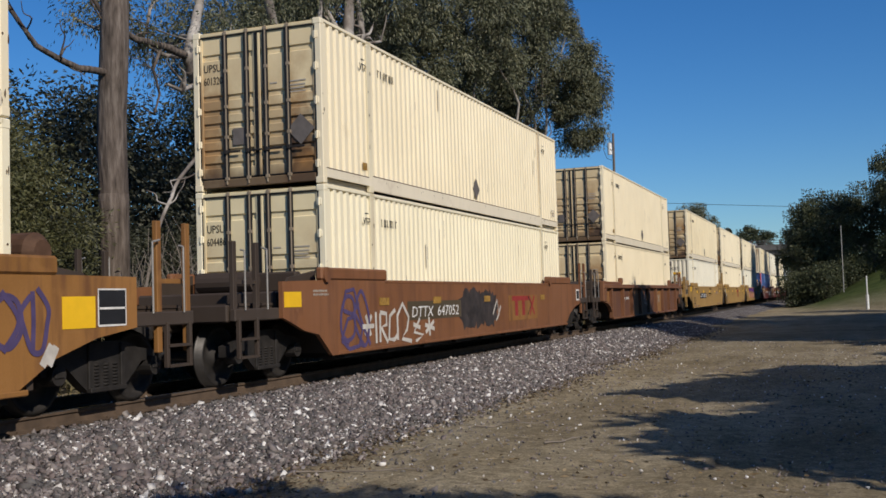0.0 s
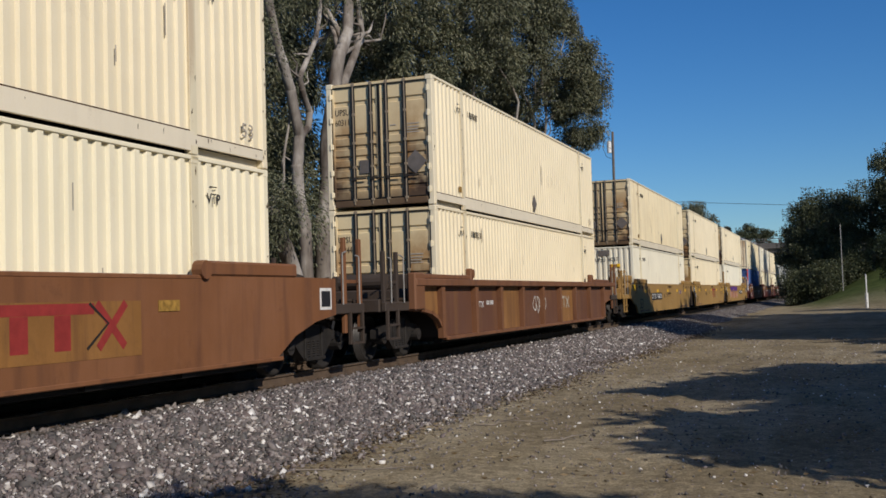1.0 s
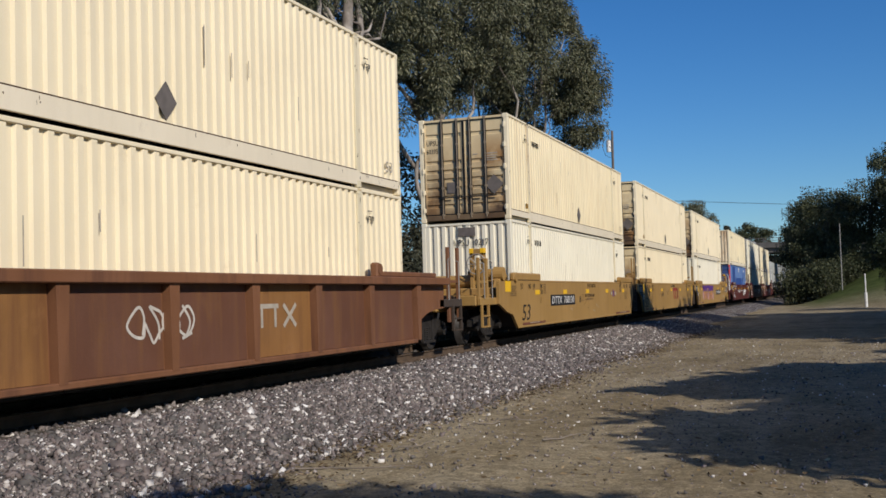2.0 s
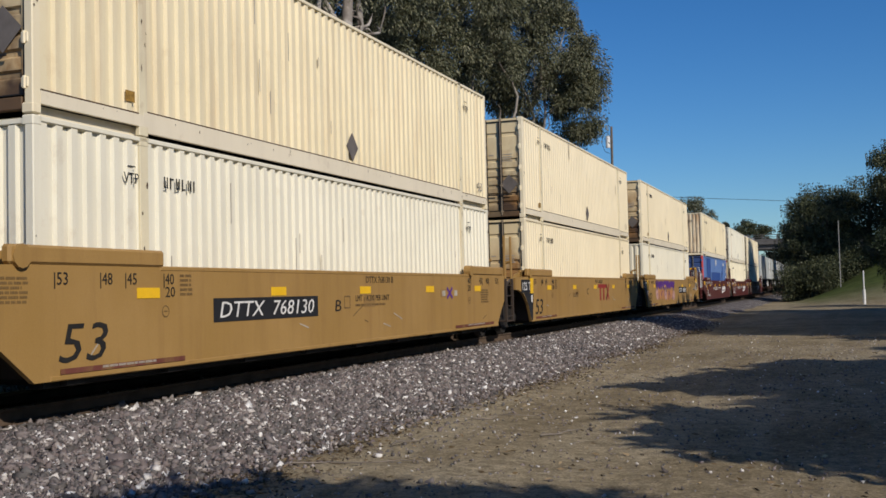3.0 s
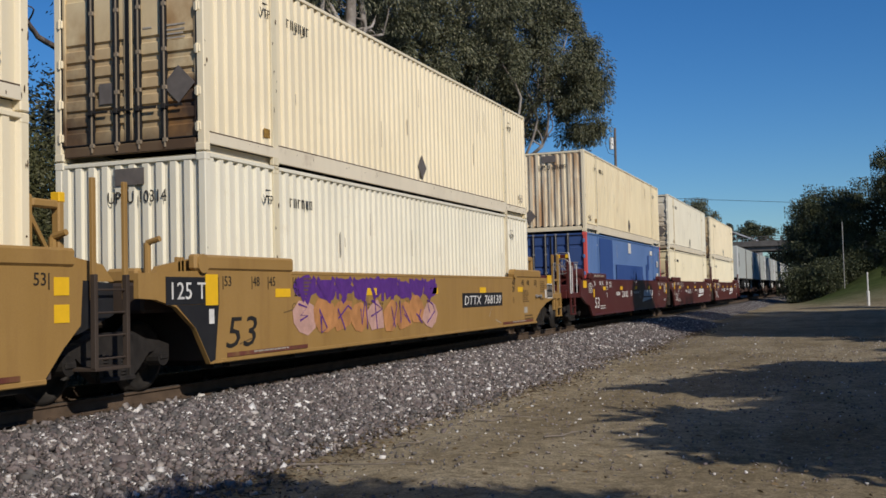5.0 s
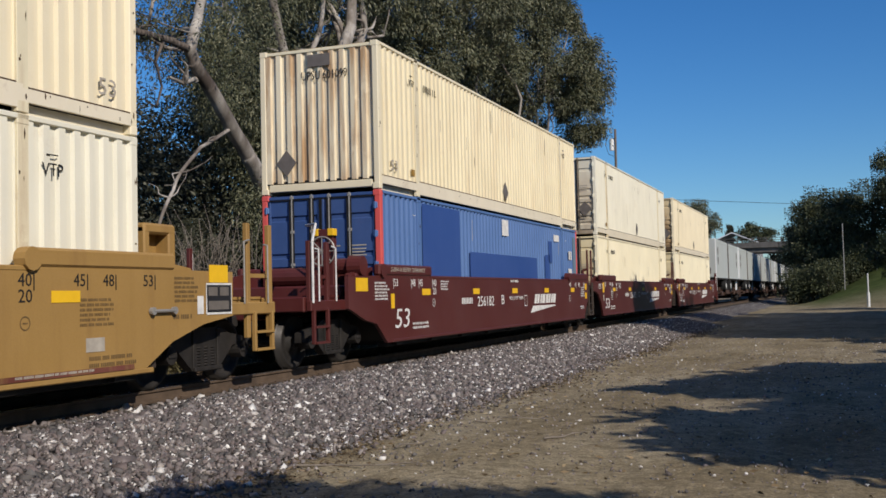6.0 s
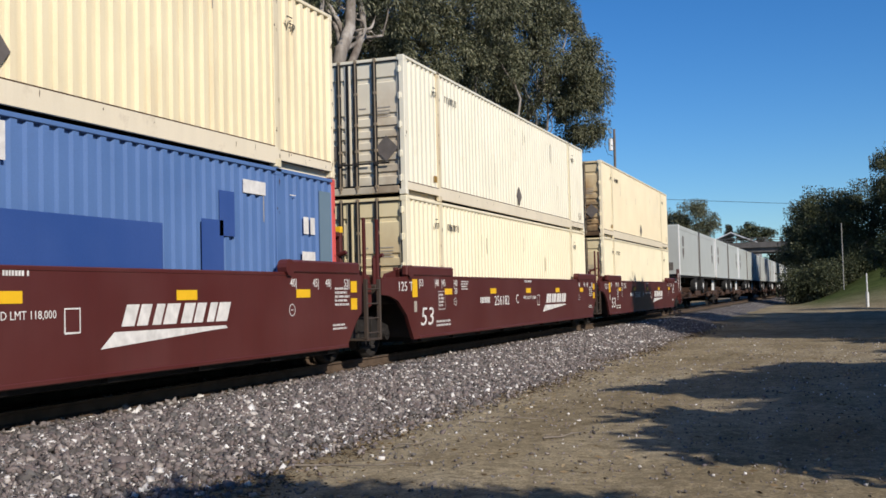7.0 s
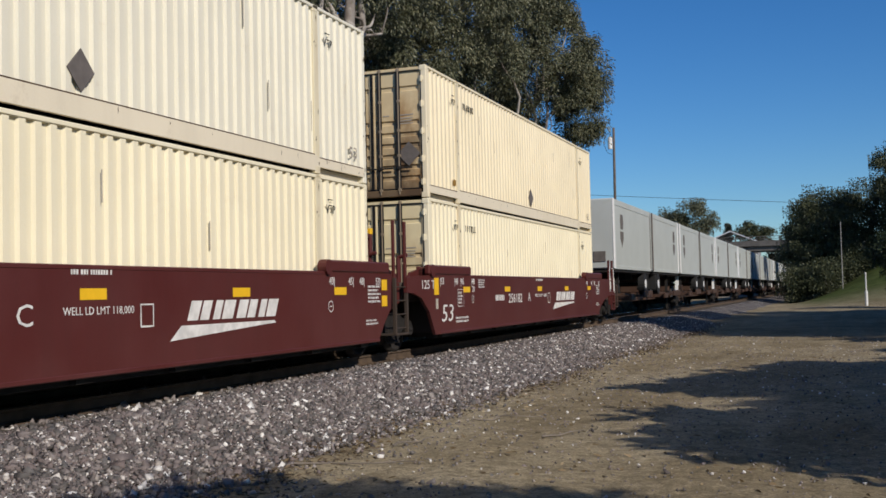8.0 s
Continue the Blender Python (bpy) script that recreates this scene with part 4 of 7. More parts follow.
def ribbed_well_car(paint, label):
    """A well car with a deep top chord and upright stakes on recessed side plates."""
    car = thing("well_car", label, "railway car", "cars of the train")
    for s in (1, -1):
        bm = bmesh.new()
        slab(bm, [(-0.15, 0.31), (-0.35, 0.52), (-0.6, 0.74), (-0.95, 0.86), (-1.4, 0.92), (-1.95, 0.95), (-1.95, 1.45), (CL + 1.95, 1.45), (CL + 1.95, 0.95), (CL + 1.4, 0.92),
                  (CL + 0.95, 0.86), (CL + 0.6, 0.74), (CL + 0.35, 0.52), (CL + 0.15, 0.31)][::-1], s * 1.39, s * 1.43)
        part("side_wall", bm, paint, car)
        bm = bmesh.new()
        xs = sorted((s * 1.38, s * 1.60))
        box(bm, *xs, -1.95, CL + 1.95, 1.45, 1.60, 0.015)
        part("top_chord", bm, paint, car)
        bm = bmesh.new()
        box(bm, *sorted((s * 1.42, s * 1.55)), -0.1, CL + 0.1, 0.28, 0.36, 0.012)
        part("bottom_sill", bm, paint, car)
        stakes = [-0.32, 1.93, 3.9, 5.87, 7.95, 9.97, 11.96, 14.05, CL + 0.2]
        for y in stakes:
            bm = bmesh.new()
            slab(bm, [(y - 0.07, 0.34), (y + 0.07, 0.34), (y + 0.11, 1.45), (y - 0.11, 1.45)], s * 1.43, s * 1.555)
            part("side_stake", bm, paint, car)
        for k, (a, b) in enumerate(zip(stakes, stakes[1:])):
            bm = bmesh.new()
            slab(bm, [(a + 0.10, 0.365), (b - 0.10, 0.365), (b - 0.13, 1.445), (a + 0.13, 1.445)], s * 1.43, s * 1.440)
            part("side_panel", bm, (RIBPANEL, RIBPANEL, RIBRUST, RIBPANEL, RIBPANEL, RIBRUST, RIBPANEL, RIBPANEL)[k], car)
        bm = bmesh.new()
        slab(bm, [(-0.42, 0.54), (-0.40, 1.445), (-1.44, 1.445), (-1.44, 0.94), (-0.97, 0.88), (-0.62, 0.76)], s * 1.43, s * 1.441)
        part("side_panel", bm, RIBRUST, car)
        bm = bmesh.new()      # the edge of the arch over the truck
        way = [(-0.15, 0.31), (-0.35, 0.52), (-0.6, 0.74), (-0.95, 0.86), (-1.4, 0.92)]
        for p, q in zip(way, way[1:]):
            slab(bm, [p, q, (q[0] + 0.02, q[1] + 0.07), (p[0] + 0.07, p[1] + 0.05)], s * 1.40, s * 1.53)
        part("arch_flange", bm, paint, car)
        for a, b, lug in ((-1.35, 1.75, 1.7), (CL - 1.75, CL + 1.3, CL - 1.7)):
            bm = bmesh.new()
            box(bm, *sorted((s * 1.38, s * 1.52)), a, b, 1.60, 1.70, 0.02)
            rod(bm, (s * 1.40, lug, 1.74), (s * 1.56, lug, 1.74), 0.10, seg=14)
            box(bm, *sorted((s * 1.40, s * 1.55)), lug - 0.14, lug + 0.03, 1.58, 1.86, 0.03)
            part("guide_rail", bm, paint, car)
        bm = bmesh.new()
        box(bm, *sorted((s * 1.40, s * 1.58)), -1.98, -1.45, 0.96, 1.72, 0.03)
        part("end_post", bm, paint, car)
    well_floor(car, paint)
    coupler_end(car, paint, -1, 0.0, False, ENDGRIME_SHADE)
    coupler_end(car, paint, 1, CL, False, ENDGRIME_SHADE)
    truck(car, -1.75)
    truck(car, CL + 1.75)
    return car


def reflector(car, y, z, w=0.42, h=0.13, x=1.504):
    bm = bmesh.new()
    box(bm, x - 0.002, x + 0.003, y, y + w, z, z + h)
    part("reflector", bm, REFLECT, car, "yellow reflective strip")


def panel(car, name, material, y, z, w, h, x=1.504, label=""):
    bm = bmesh.new()
    box(bm, x - 0.003, x + 0.002, y, y + w, z, z + h)
    return part(name, bm, material, car, label)


def strokes(car, material, lines, x=1.506, w=0.05, name="graffiti", label=""):
    """Sprayed lines on a flank: each a ribbon along a chain of (y, z) points."""
    bm = bmesh.new()
    for k, pts in enumerate(lines):
        pts = [Vector(p) for p in pts]
        n = len(pts)
        pairs = []
        for i, p in enumerate(pts):
            d = pts[min(i + 1, n - 1)] - pts[max(i - 1, 0)]
            d = d.normalized() if d.length > 1e-6 else Vector((1, 0))
            o = Vector((-d.y, d.x)) * w / 2
            h = x + 0.0005 * (k % 6) + 0.0012 * i / n
            pairs.append((bm.verts.new((h, p.x + o.x, p.y + o.y)), bm.verts.new((h, p.x - o.x, p.y - o.y))))
        for a, b in zip(pairs, pairs[1:]):
            bm.faces.new((a[0], b[0], b[1], a[1]))
    return part(name, bm, material, car, label)


def blob(car, material, cy, cz, ry, rz, seed, x=1.503, n=26, label="", name="graffiti"):
    rng = random.Random(seed)
    bm = bmesh.new()
    pts = []
    for i in range(n):
        a = 2 * math.pi * i / n
        k = rng.uniform(0.72, 1.12)
        pts.append(bm.verts.new((x, cy + ry * k * math.cos(a), cz + rz * k * math.sin(a))))
    c = bm.verts.new((x, cy, cz))
    for i in range(n):
        bm.faces.new((pts[i], pts[(i + 1) % n], c))
    return part(name, bm, material, car, label)


def rounded(pts, n=5):
    """A smooth chain through points."""
    out = []
    for k in range(len(pts) - 1):
        p0, p1, p2, p3 = (Vector(pts[max(0, min(len(pts) - 1, k + d))]) for d in (-1, 0, 1, 2))
        for q in range(n):
            u = q / n
            v = 0.5 * (2 * p1 + (p2 - p0) * u + (2 * p0 - 5 * p1 + 4 * p2 - p3) * u * u + (3 * p1 - p0 - 3 * p2 + p3) * u ** 3)
            out.append((v.x, v.y))
    return out + [tuple(pts[-1])]


def tag_scrawl(y0, z0, letters, w, h, seed):
    """Chains of points that look like hand-sprayed letters: loops and hooks."""
    rng = random.Random(seed)
    out = []
    for i in range(letters):
        a = y0 + i * w
        cy, cz = a + w * 0.5, z0 + h * 0.5
        start, turn = rng.uniform(0, 6.3), rng.choice((-1, 1)) * rng.uniform(4.0, 8.0)
        out.append(rounded([(cy + w * rng.uniform(0.35, 0.62) * math.cos(start + turn * q / 7), cz + h * rng.uniform(0.36, 0.6) * math.sin(start + turn * q / 7)) for q in range(8)]))
        if rng.random() < 0.6:
            out.append(rounded([(a + rng.uniform(0, w), z0), (a + rng.uniform(0, w), z0 + h * 0.5), (a + rng.uniform(0, w), z0 + h)]))
    return out


def red_mark(car, y, z, w, h, material, stripe):
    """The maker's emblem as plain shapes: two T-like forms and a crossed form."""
    bm = bmesh.new()
    x = 1.505
    t = h * 0.24
    box(bm, x - 0.002, x + 0.001, y, y + w * 0.72, z + h - t, z + h)
    for a in (0.12, 0.42):
        box(bm, x - 0.002, x + 0.001, y + w * a, y + w * (a + 0.12), z, z + h - t - 0.003)
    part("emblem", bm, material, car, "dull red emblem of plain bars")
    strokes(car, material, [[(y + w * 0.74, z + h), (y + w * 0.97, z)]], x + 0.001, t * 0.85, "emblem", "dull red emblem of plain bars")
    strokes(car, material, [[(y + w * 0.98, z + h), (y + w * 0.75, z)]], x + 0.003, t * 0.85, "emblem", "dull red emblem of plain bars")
    strokes(car, stripe, [[(y + w * 0.68, z + h), (y + w * 0.83, z + h * 0.55), (y + w * 0.66, z)]], x + 0.005, t * 0.3, "emblem", "dark chevron of the emblem")


# ---------------------------------------------------------------- the train, put together
SPEED = 18.05
TRAIN = []      # (thing, y at the start, z)
BASE_Z = 0.345  # bottom of the lower containers


def on_train(ob, y0, z=0.0, turn=0.0):
    ob.location = (0, y0, z)
    TRAIN.append((ob, y0, z, turn))
    return ob


SLIP = 0.66     # the train falls back this far as it eases between 4.7 and 5.8 s
Y_L, Y_A, Y_B, Y_C, Y_D, Y_E, Y_F, Y_G, Y_H = -23.48, 0.0, 23.40, 47.2, 66.75, 86.3, 109.92, 129.34, 148.66

PROTO = {
    "cream_worn": container(CREAM, CREAM, DOOR_WORN),
    "cream_rusty": container(CREAM, CREAM, DOOR_RUSTY),
    "ivory_clean": container(IVORY, IVORY, DOOR_CLEAN),
    "white_doors": container(WHITE, WHITE, DOOR_WHITE),
    "white_blank": container(WHITE, WHITE, DOOR_CLEAN, False),
    "stained_worn": container(STAINED, CREAM, DOOR_RUSTY),
    "cream_blank": container(STAINED, CREAM, DOOR_WORN, False, None, STREAKED),
    "blue": container(BLUE, BLUE, DOOR_BLUE, True, RED),
}
USED = set()


def load(kind, y0, upper, label, code=None, number="", **more):
    src = PROTO[kind]
    c = src if kind not in USED else copy_thing(src, Matrix())
    USED.add(kind)
    LOADS.append((c, kind, y0, upper, label, code, number, more))


LOADS = []
load("cream_worn", Y_L, True, "cream corrugated container on top of the stack")
load("ivory_clean", Y_L, False, "ivory corrugated container low in its well car")
load("cream_worn", Y_A, True, "cream container with rust-stained doors, on top", "UPSU", "601320")
load("ivory_clean", Y_A, False, "ivory container with pale clean doors, low in its well", "UPSU", "604486")
load("cream_rusty", Y_B, True, "cream container with heavily rusted dark doors", "UPSU", "60311")
load("cream_worn", Y_B, False, "cream container with stained doors, low in a ribbed well car", "UPSU", "60344")
load("stained_worn", Y_C, True, "brown-stained cream container with rusty doors", "UPSU", "60395")
load("white_blank", Y_C, False, "white container with a ribbed blank end", "UPSU", "10217", doors=False, diamond=False)
load("cream_worn", Y_D, True, "cream container with a dark diamond placard")
load("cream_worn", Y_D, False, "cream container low in a yellow well car", diamond=False)
load("cream_rusty", Y_E, True, "cream container with brown-stained doors")
load("white_blank", Y_E, False, "white container with a ribbed end", "UPSU", "10314", doors=False, diamond=False)
load("cream_blank", Y_F, True, "rust-streaked cream container with a ribbed blank end", "UPSU", "601099", doors=False)
load("blue", Y_F, False, "blue container with red corner posts and repainted patches", diamond=False, fifty_three=False)
load("white_doors", Y_G, True, "white container with white doors on top")
load("ivory_clean", Y_G, False, "ivory container low in a maroon well car", diamond=False)
load("cream_rusty", Y_H, True, "cream container with dark rusty doors")
load("ivory_clean", Y_H, False, "ivory container at the end of the stack train", diamond=False)
for i, (c, kind, y0, upper, label, code, number, more) in enumerate(LOADS):
    dress_container(c, label, code, number, serial_seed=i + 3, **more)
    on_train(c, y0, BASE_Z + (CH + 0.012 if upper else 0.0))
    if kind == "blue":
        x = CW + 0.004
        for nm, mat, y, z, w, h in (("repainted_patch", BLUE_DARK, 2.15, 0.32, 2.35, 2.46), ("repainted_patch", BLUE_DARK, 5.2, 0.32, 5.9, 1.53),
                                    ("repainted_patch", BLUE_DARK, 12.0, 1.25, 0.55, 0.72), ("repainted_patch", BLUE_DARK, 12.45, 1.75, 0.4, 0.65),
                                    ("label_plate", WHITEINK, 7.8, 2.36, 0.55, 0.42), ("label_plate", WHITEINK, 13.1, 2.42, 0.65, 0.2)):
            panel(c, nm, mat, y, z, w, h, x)
        panel(c, "repainted_patch", BLUEGREY, CL - 0.62, 0.35, 0.42, 2.3, x, "dull grey-blue repainted strip")
        bars("small_lettering", c, WHITEINK, x + 0.003, CL - 1.2, 1.75, 0.35, 0.5, 1, 4, "white lettering, worn")
        panel(c, "label_plate", WHITEINK, CL - 1.25, 1.05, 0.45, 0.55, x, "white label")
        bm = bmesh.new()
        box(bm, 0.70, 1.13, 0.016, 0.026, 1.02, 1.24)
        part("label_plate", bm, WHITEINK, c, "white label with a dark code")
        text_mesh("code_lettering", "MLNU", 0.19, BLACKINK, c, end_text(0.73, 0.014, 1.06), 0.37)
        text_mesh("number_lettering", "883", 0.2, WHITEINK, c, end_text(0.79, 0.018, 0.80), 0.25)
        text_mesh("number_lettering", "793", 0.2, WHITEINK, c, end_text(0.79, 0.018, 0.57), 0.25)

# car L: the one ahead, faded yellow
car = on_train(smooth_well_car(ORANGE, label="faded yellow-brown well car with sprayed scrawls", dark=ENDGRIME_SHADE), Y_L)
brake_tank(car, CL + 0.75)
reflector(car, CL + 0.52, 0.98, 0.55, 0.36)
panel(car, "stencil_panel", BLACKPANEL, CL + 1.12, 1.0, 0.5, 0.42, label="black stencil panel with white frame")
strokes(car, WHITEINK, [[(CL + 1.12, 1.0), (CL + 1.62, 1.0), (CL + 1.62, 1.42), (CL + 1.12, 1.42), (CL + 1.12, 1.0)], [(CL + 1.14, 1.2), (CL + 1.6, 1.2)]], 1.508, 0.025, "stencil_frame")
strokes(car, SPRAYBLUE, tag_scrawl(CL - 1.3, 0.78, 4, 0.40, 0.62, 8), w=0.065, label="blue sprayed scrawl")
strokes(car, SPRAYWHITE, [[(CL + 0.2, 0.6), (CL + 0.35, 0.82)], [(CL + 0.3, 0.6), (CL + 0.42, 0.8)]], w=0.1, label="pale rubbed patch")

# car A: brown with graffiti
car = on_train(smooth_well_car(BROWN, label="weathered brown well car with graffiti and white number", dark=ENDGRIME_SHADE), Y_A)
reflector(car, -1.86, 1.14, 0.55, 0.24)
for y in (1.72, 4.5, 7.9, 13.0):
    panel(car, "reflector", DECAL, y, 1.12, 0.45, 0.14, 1.5095, "faded orange reflective strip")
bars("small_lettering", car, OLDINK, 1.503, -0.9, 1.3, 0.6, 0.12, 2, 3)
strokes(car, SPRAYBLUE, tag_scrawl(0.05, 0.42, 2, 0.62, 0.9, 5) + [[(0.1, 0.55), (0.35, 0.9), (0.7, 0.95), (0.95, 0.7), (0.8, 0.42), (0.4, 0.38), (0.1, 0.55)],
        [(0.15, 1.05), (0.3, 1.38), (0.62, 1.42), (0.8, 1.15), (0.55, 0.98), (0.2, 1.05)]], w=0.075, label="dark blue sprayed tag")
strokes(car, SPRAYWHITE, [[(1.54, 1.0), (1.55, 0.43)], [(1.73, 0.97), (1.72, 0.44)], [(1.73, 0.99), (2.02, 0.96), (2.02, 0.75), (1.77, 0.71), (2.07, 0.42)], [(2.45, 1.03), (2.18, 0.91), (2.12, 0.48), (2.38, 0.46)], [(2.38, 0.46), (2.54, 0.55)], [(2.55, 0.44), (2.54, 0.91), (2.81, 1.14), (3.11, 0.87), (3.01, 0.63), (2.75, 0.46), (3.24, 0.39)], [(3.35, 0.72), (3.72, 0.64)], [(3.7, 0.83), (3.39, 0.56), (3.87, 0.49), (3.46, 0.37)], [(4.21, 0.84), (4.25, 0.46)], [(3.99, 0.69), (4.52, 0.59)], [(4.01, 0.53), (4.49, 0.75)]] + [[(0.95, 0.75), (1.45, 0.75)], [(1.05, 0.6), (1.35, 0.95)], [(1.3, 0.58), (1.1, 0.95)]], w=0.085, label="white sprayed tag")
panel(car, "number_panel", DARKOLIVE, 3.08, 0.80, 3.15, 0.38, 1.5022, "dull dark panel behind the car number")
text_mesh("car_number", "DTTX  647052", 0.31, WHITEINK, car, side_text(1.504, 3.27, 0.86), 2.75, 0.15, "white stencilled car number")
for k in range(5):
    blob(car, SPRAYBLACK, 6.6 + 0.45 * k, 0.95 + 0.05 * (k % 2), 0.55, 0.46, 20 + k, 1.503 + 0.0006 * k, label="dark sprayed patch")
strokes(car, SPRAYWHITE, [[(8.55, 0.8), (8.9, 1.15), (9.05, 0.8), (8.8, 0.65)], [(8.9, 0.7), (9.2, 1.0)]], w=0.06, label="white spray stroke")
panel(car, "faded_panel", ORANGE, 9.9, 0.60, 2.75, 0.66, 1.5025, "faded tan panel behind the emblem")
red_mark(car, 10.2, 0.72, 2.2, 0.52, MARKRED, BLACKINK)
panel(car, "label_plate", WHITEINK, CL + 1.25, 1.05, 0.42, 0.36, label="white label with a dark code")
panel(car, "label_face", BLACKPANEL, CL + 1.30, 1.1, 0.32, 0.26, 1.507)

# car B: ribbed
car = on_train(ribbed_well_car(RIBBED, "rust-brown ribbed well car with upright stakes"), Y_B)
text_mesh("car_number", "DTTX", 0.20, WHITEINK, car, side_text(1.446, 2.15, 0.95), 0.55)
bars("worn_number", car, WHITEINK, 1.444, 2.95, 0.95, 0.72, 0.18, 1, 4, "worn white number, unreadable")
strokes(car, SPRAYWHITE, tag_scrawl(7.15, 0.75, 4, 0.34, 0.42, 31), 1.444, 0.04, label="faint white sprayed tag")
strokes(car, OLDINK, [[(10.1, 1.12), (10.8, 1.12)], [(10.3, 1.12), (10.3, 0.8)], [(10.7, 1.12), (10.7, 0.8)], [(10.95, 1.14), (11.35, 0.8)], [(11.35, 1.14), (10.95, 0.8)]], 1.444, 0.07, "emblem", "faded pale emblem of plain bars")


def yellow_unit(y0, letter, near, far, **more):
    car = on_train(smooth_well_car(YELLOW, near, far, "clean yellow articulated well car unit, letter " + letter, dark=more.pop("dark", None), **more), y0)
    text_mesh("length_mark", "53", 0.62, BLACKINK, car, side_text(1.504, 0.08, 0.50), 0.84, 0.2, "large black figures 53")
    for y in (1.52, 4.78, 7.95, 11.2, 14.35):
        reflector(car, y, 1.19, 0.46, 0.13)
    for y, s in ((0.05, "53"), (0.82, "48"), (1.28, "45"), (2.05, "40")):
        text_mesh("guide_mark", "|" + s, 0.2, BLACKINK, car, side_text(1.504, y, 1.36), 0.22)
    bars("small_lettering", car, FADEDINK, 1.503, -0.9, 1.15, 0.6, 0.3, 6, 6)
    bars("small_lettering", car, FADEDINK, 1.503, 2.42, 1.2, 0.3, 0.3, 5, 7)
    bars("small_lettering", car, FADEDINK, 1.503, CL - 1.35, 0.9, 0.6, 0.34, 6, 9)
    for y, q in ((CL - 2.3, "40"), (CL - 1.45, "45"), (CL - 0.95, "48"), (CL - 0.2, "53")):
        text_mesh("guide_mark", q + "|", 0.2, BLACKINK, car, side_text(1.504, y, 1.37), 0.24)
    text_mesh("guide_mark", "20", 0.2, BLACKINK, car, side_text(1.504, CL - 2.3, 1.20), 0.2)
    text_mesh("guide_mark", "20", 0.19, BLACKINK, car, side_text(1.504, 2.10, 1.20), 0.2)
    round_stamp(car, FADEDINK, 2.1, 1.02, 0.07)
    round_stamp(car, FADEDINK, CL - 2.2, 0.98, 0.07)
    safety_strip(car, 0.15, 2.5, 0.375)
    safety_strip(car, CL - 3.2, CL - 0.4, 0.375)
    bars("small_lettering", car, FADEDINK, 1.503, 4.75, 0.92, 1.0, 0.14, 2, 31)
    rng = random.Random(int(y0))
    for q in range(7):
        y, z, l = rng.uniform(0.3, CL - 0.6), rng.uniform(0.5, 1.05), rng.uniform(0.15, 0.5)
        strokes(car, FADEDINK if q % 2 else OLDINK, [[(y, z), (y + l, z + rng.uniform(-0.25, 0.25))]], 1.5025, 0.02, "scuffing", "rubbed scratch")
    for q in range(3):
        panel(car, "repainted_patch", YELLOWPATCH, rng.uniform(1, CL - 2), rng.uniform(0.9, 1.1), rng.uniform(0.3, 0.6), 0.16, 1.5022, "darker touched-up patch")
    return car


car = yellow_unit(Y_C, "B", "deep", "arch", brake_near=True, far_truck=False)
panel(car, "reflector", REFLECT, -1.35, 1.28, 0.5, 0.28, label="large yellow reflector")
panel(car, "number_panel", BLACKPANEL, 3.2, 0.84, 3.1, 0.33, label="black number panel")
text_mesh("car_number", "DTTX  768130", 0.32, WHITEINK, car, side_text(1.508, 3.32, 0.90), 2.8, 0.2, "white car number on black")
text_mesh("unit_letter", "B", 0.28, BLACKINK, car, side_text(1.504, 6.9, 0.90), 0.24, 0.1)
text_mesh("load_limit", "LMT 118,200 PER UNIT", 0.15, BLACKINK, car, side_text(1.504, 7.75, 1.06), 1.5)
bars("small_lettering", car, FADEDINK, 1.503, 7.75, 0.95, 1.5, 0.07, 1, 12)
strokes(car, FADEDINK, [[(7.3, 0.95), (7.52, 0.95), (7.52, 1.15), (7.3, 1.15), (7.3, 0.95)]], 1.506, 0.02, "stencil_frame")
text_mesh("car_number", "DTTX 768130 B", 0.17, BLACKINK, car, side_text(1.504, 8.2, 1.385), 1.25)
strokes(car, SPRAYPURPLE, [[(12.45, 1.28), (12.8, 1.05)], [(12.8, 1.28), (12.45, 1.05)]], w=0.07, label="purple sprayed cross")
for y, w in ((12.15, 0.2), (12.92, 0.2)):
    panel(car, "faded_patch", OLDINK, y, 1.1, w, 0.12)

car = yellow_unit(Y_D, "C", "arch", "arch", far_truck=False)
panel(car, "black_panel", BLACKPANEL, -1.25, 1.12, 1.22, 0.36, label="black panel with white figures")
bm = bmesh.new()
slab(bm, [(-0.59, 0.80), (-0.26, 0.33), (-0.14, 0.36), (-0.03, 1.115), (-1.02, 1.115)], 1.499, 1.5035)
part("black_plate", bm, BLACKPANEL, car, "black tapered plate")
panel(car, "label_plate", WHITEINK, -0.28, 0.85, 0.12, 0.2, 1.507, "small white label")
text_mesh("stencil", "125 T", 0.32, WHITEINK, car, side_text(1.508, -1.2, 1.19), 0.78)
reflector(car, -0.36, 1.1, 0.3, 0.42, 1.508)
text_mesh("unit_letter", "C", 0.30, BLACKINK, car, side_text(1.504, 6.8, 1.0), 0.24, 0.1)
red_mark(car, 8.66, 0.77, 1.95, 0.58, MARKRED, BLACKINK)
text_mesh("car_number", "DTTX 768130 C", 0.17, BLACKINK, car, side_text(1.504, 8.2, 1.385), 1.25)

panel(car, "reflector", REFLECT, CL + 0.12, 1.26, 0.24, 0.20)
panel(car, "reflector", REFLECT, CL + 0.12, 0.96, 0.24, 0.20)

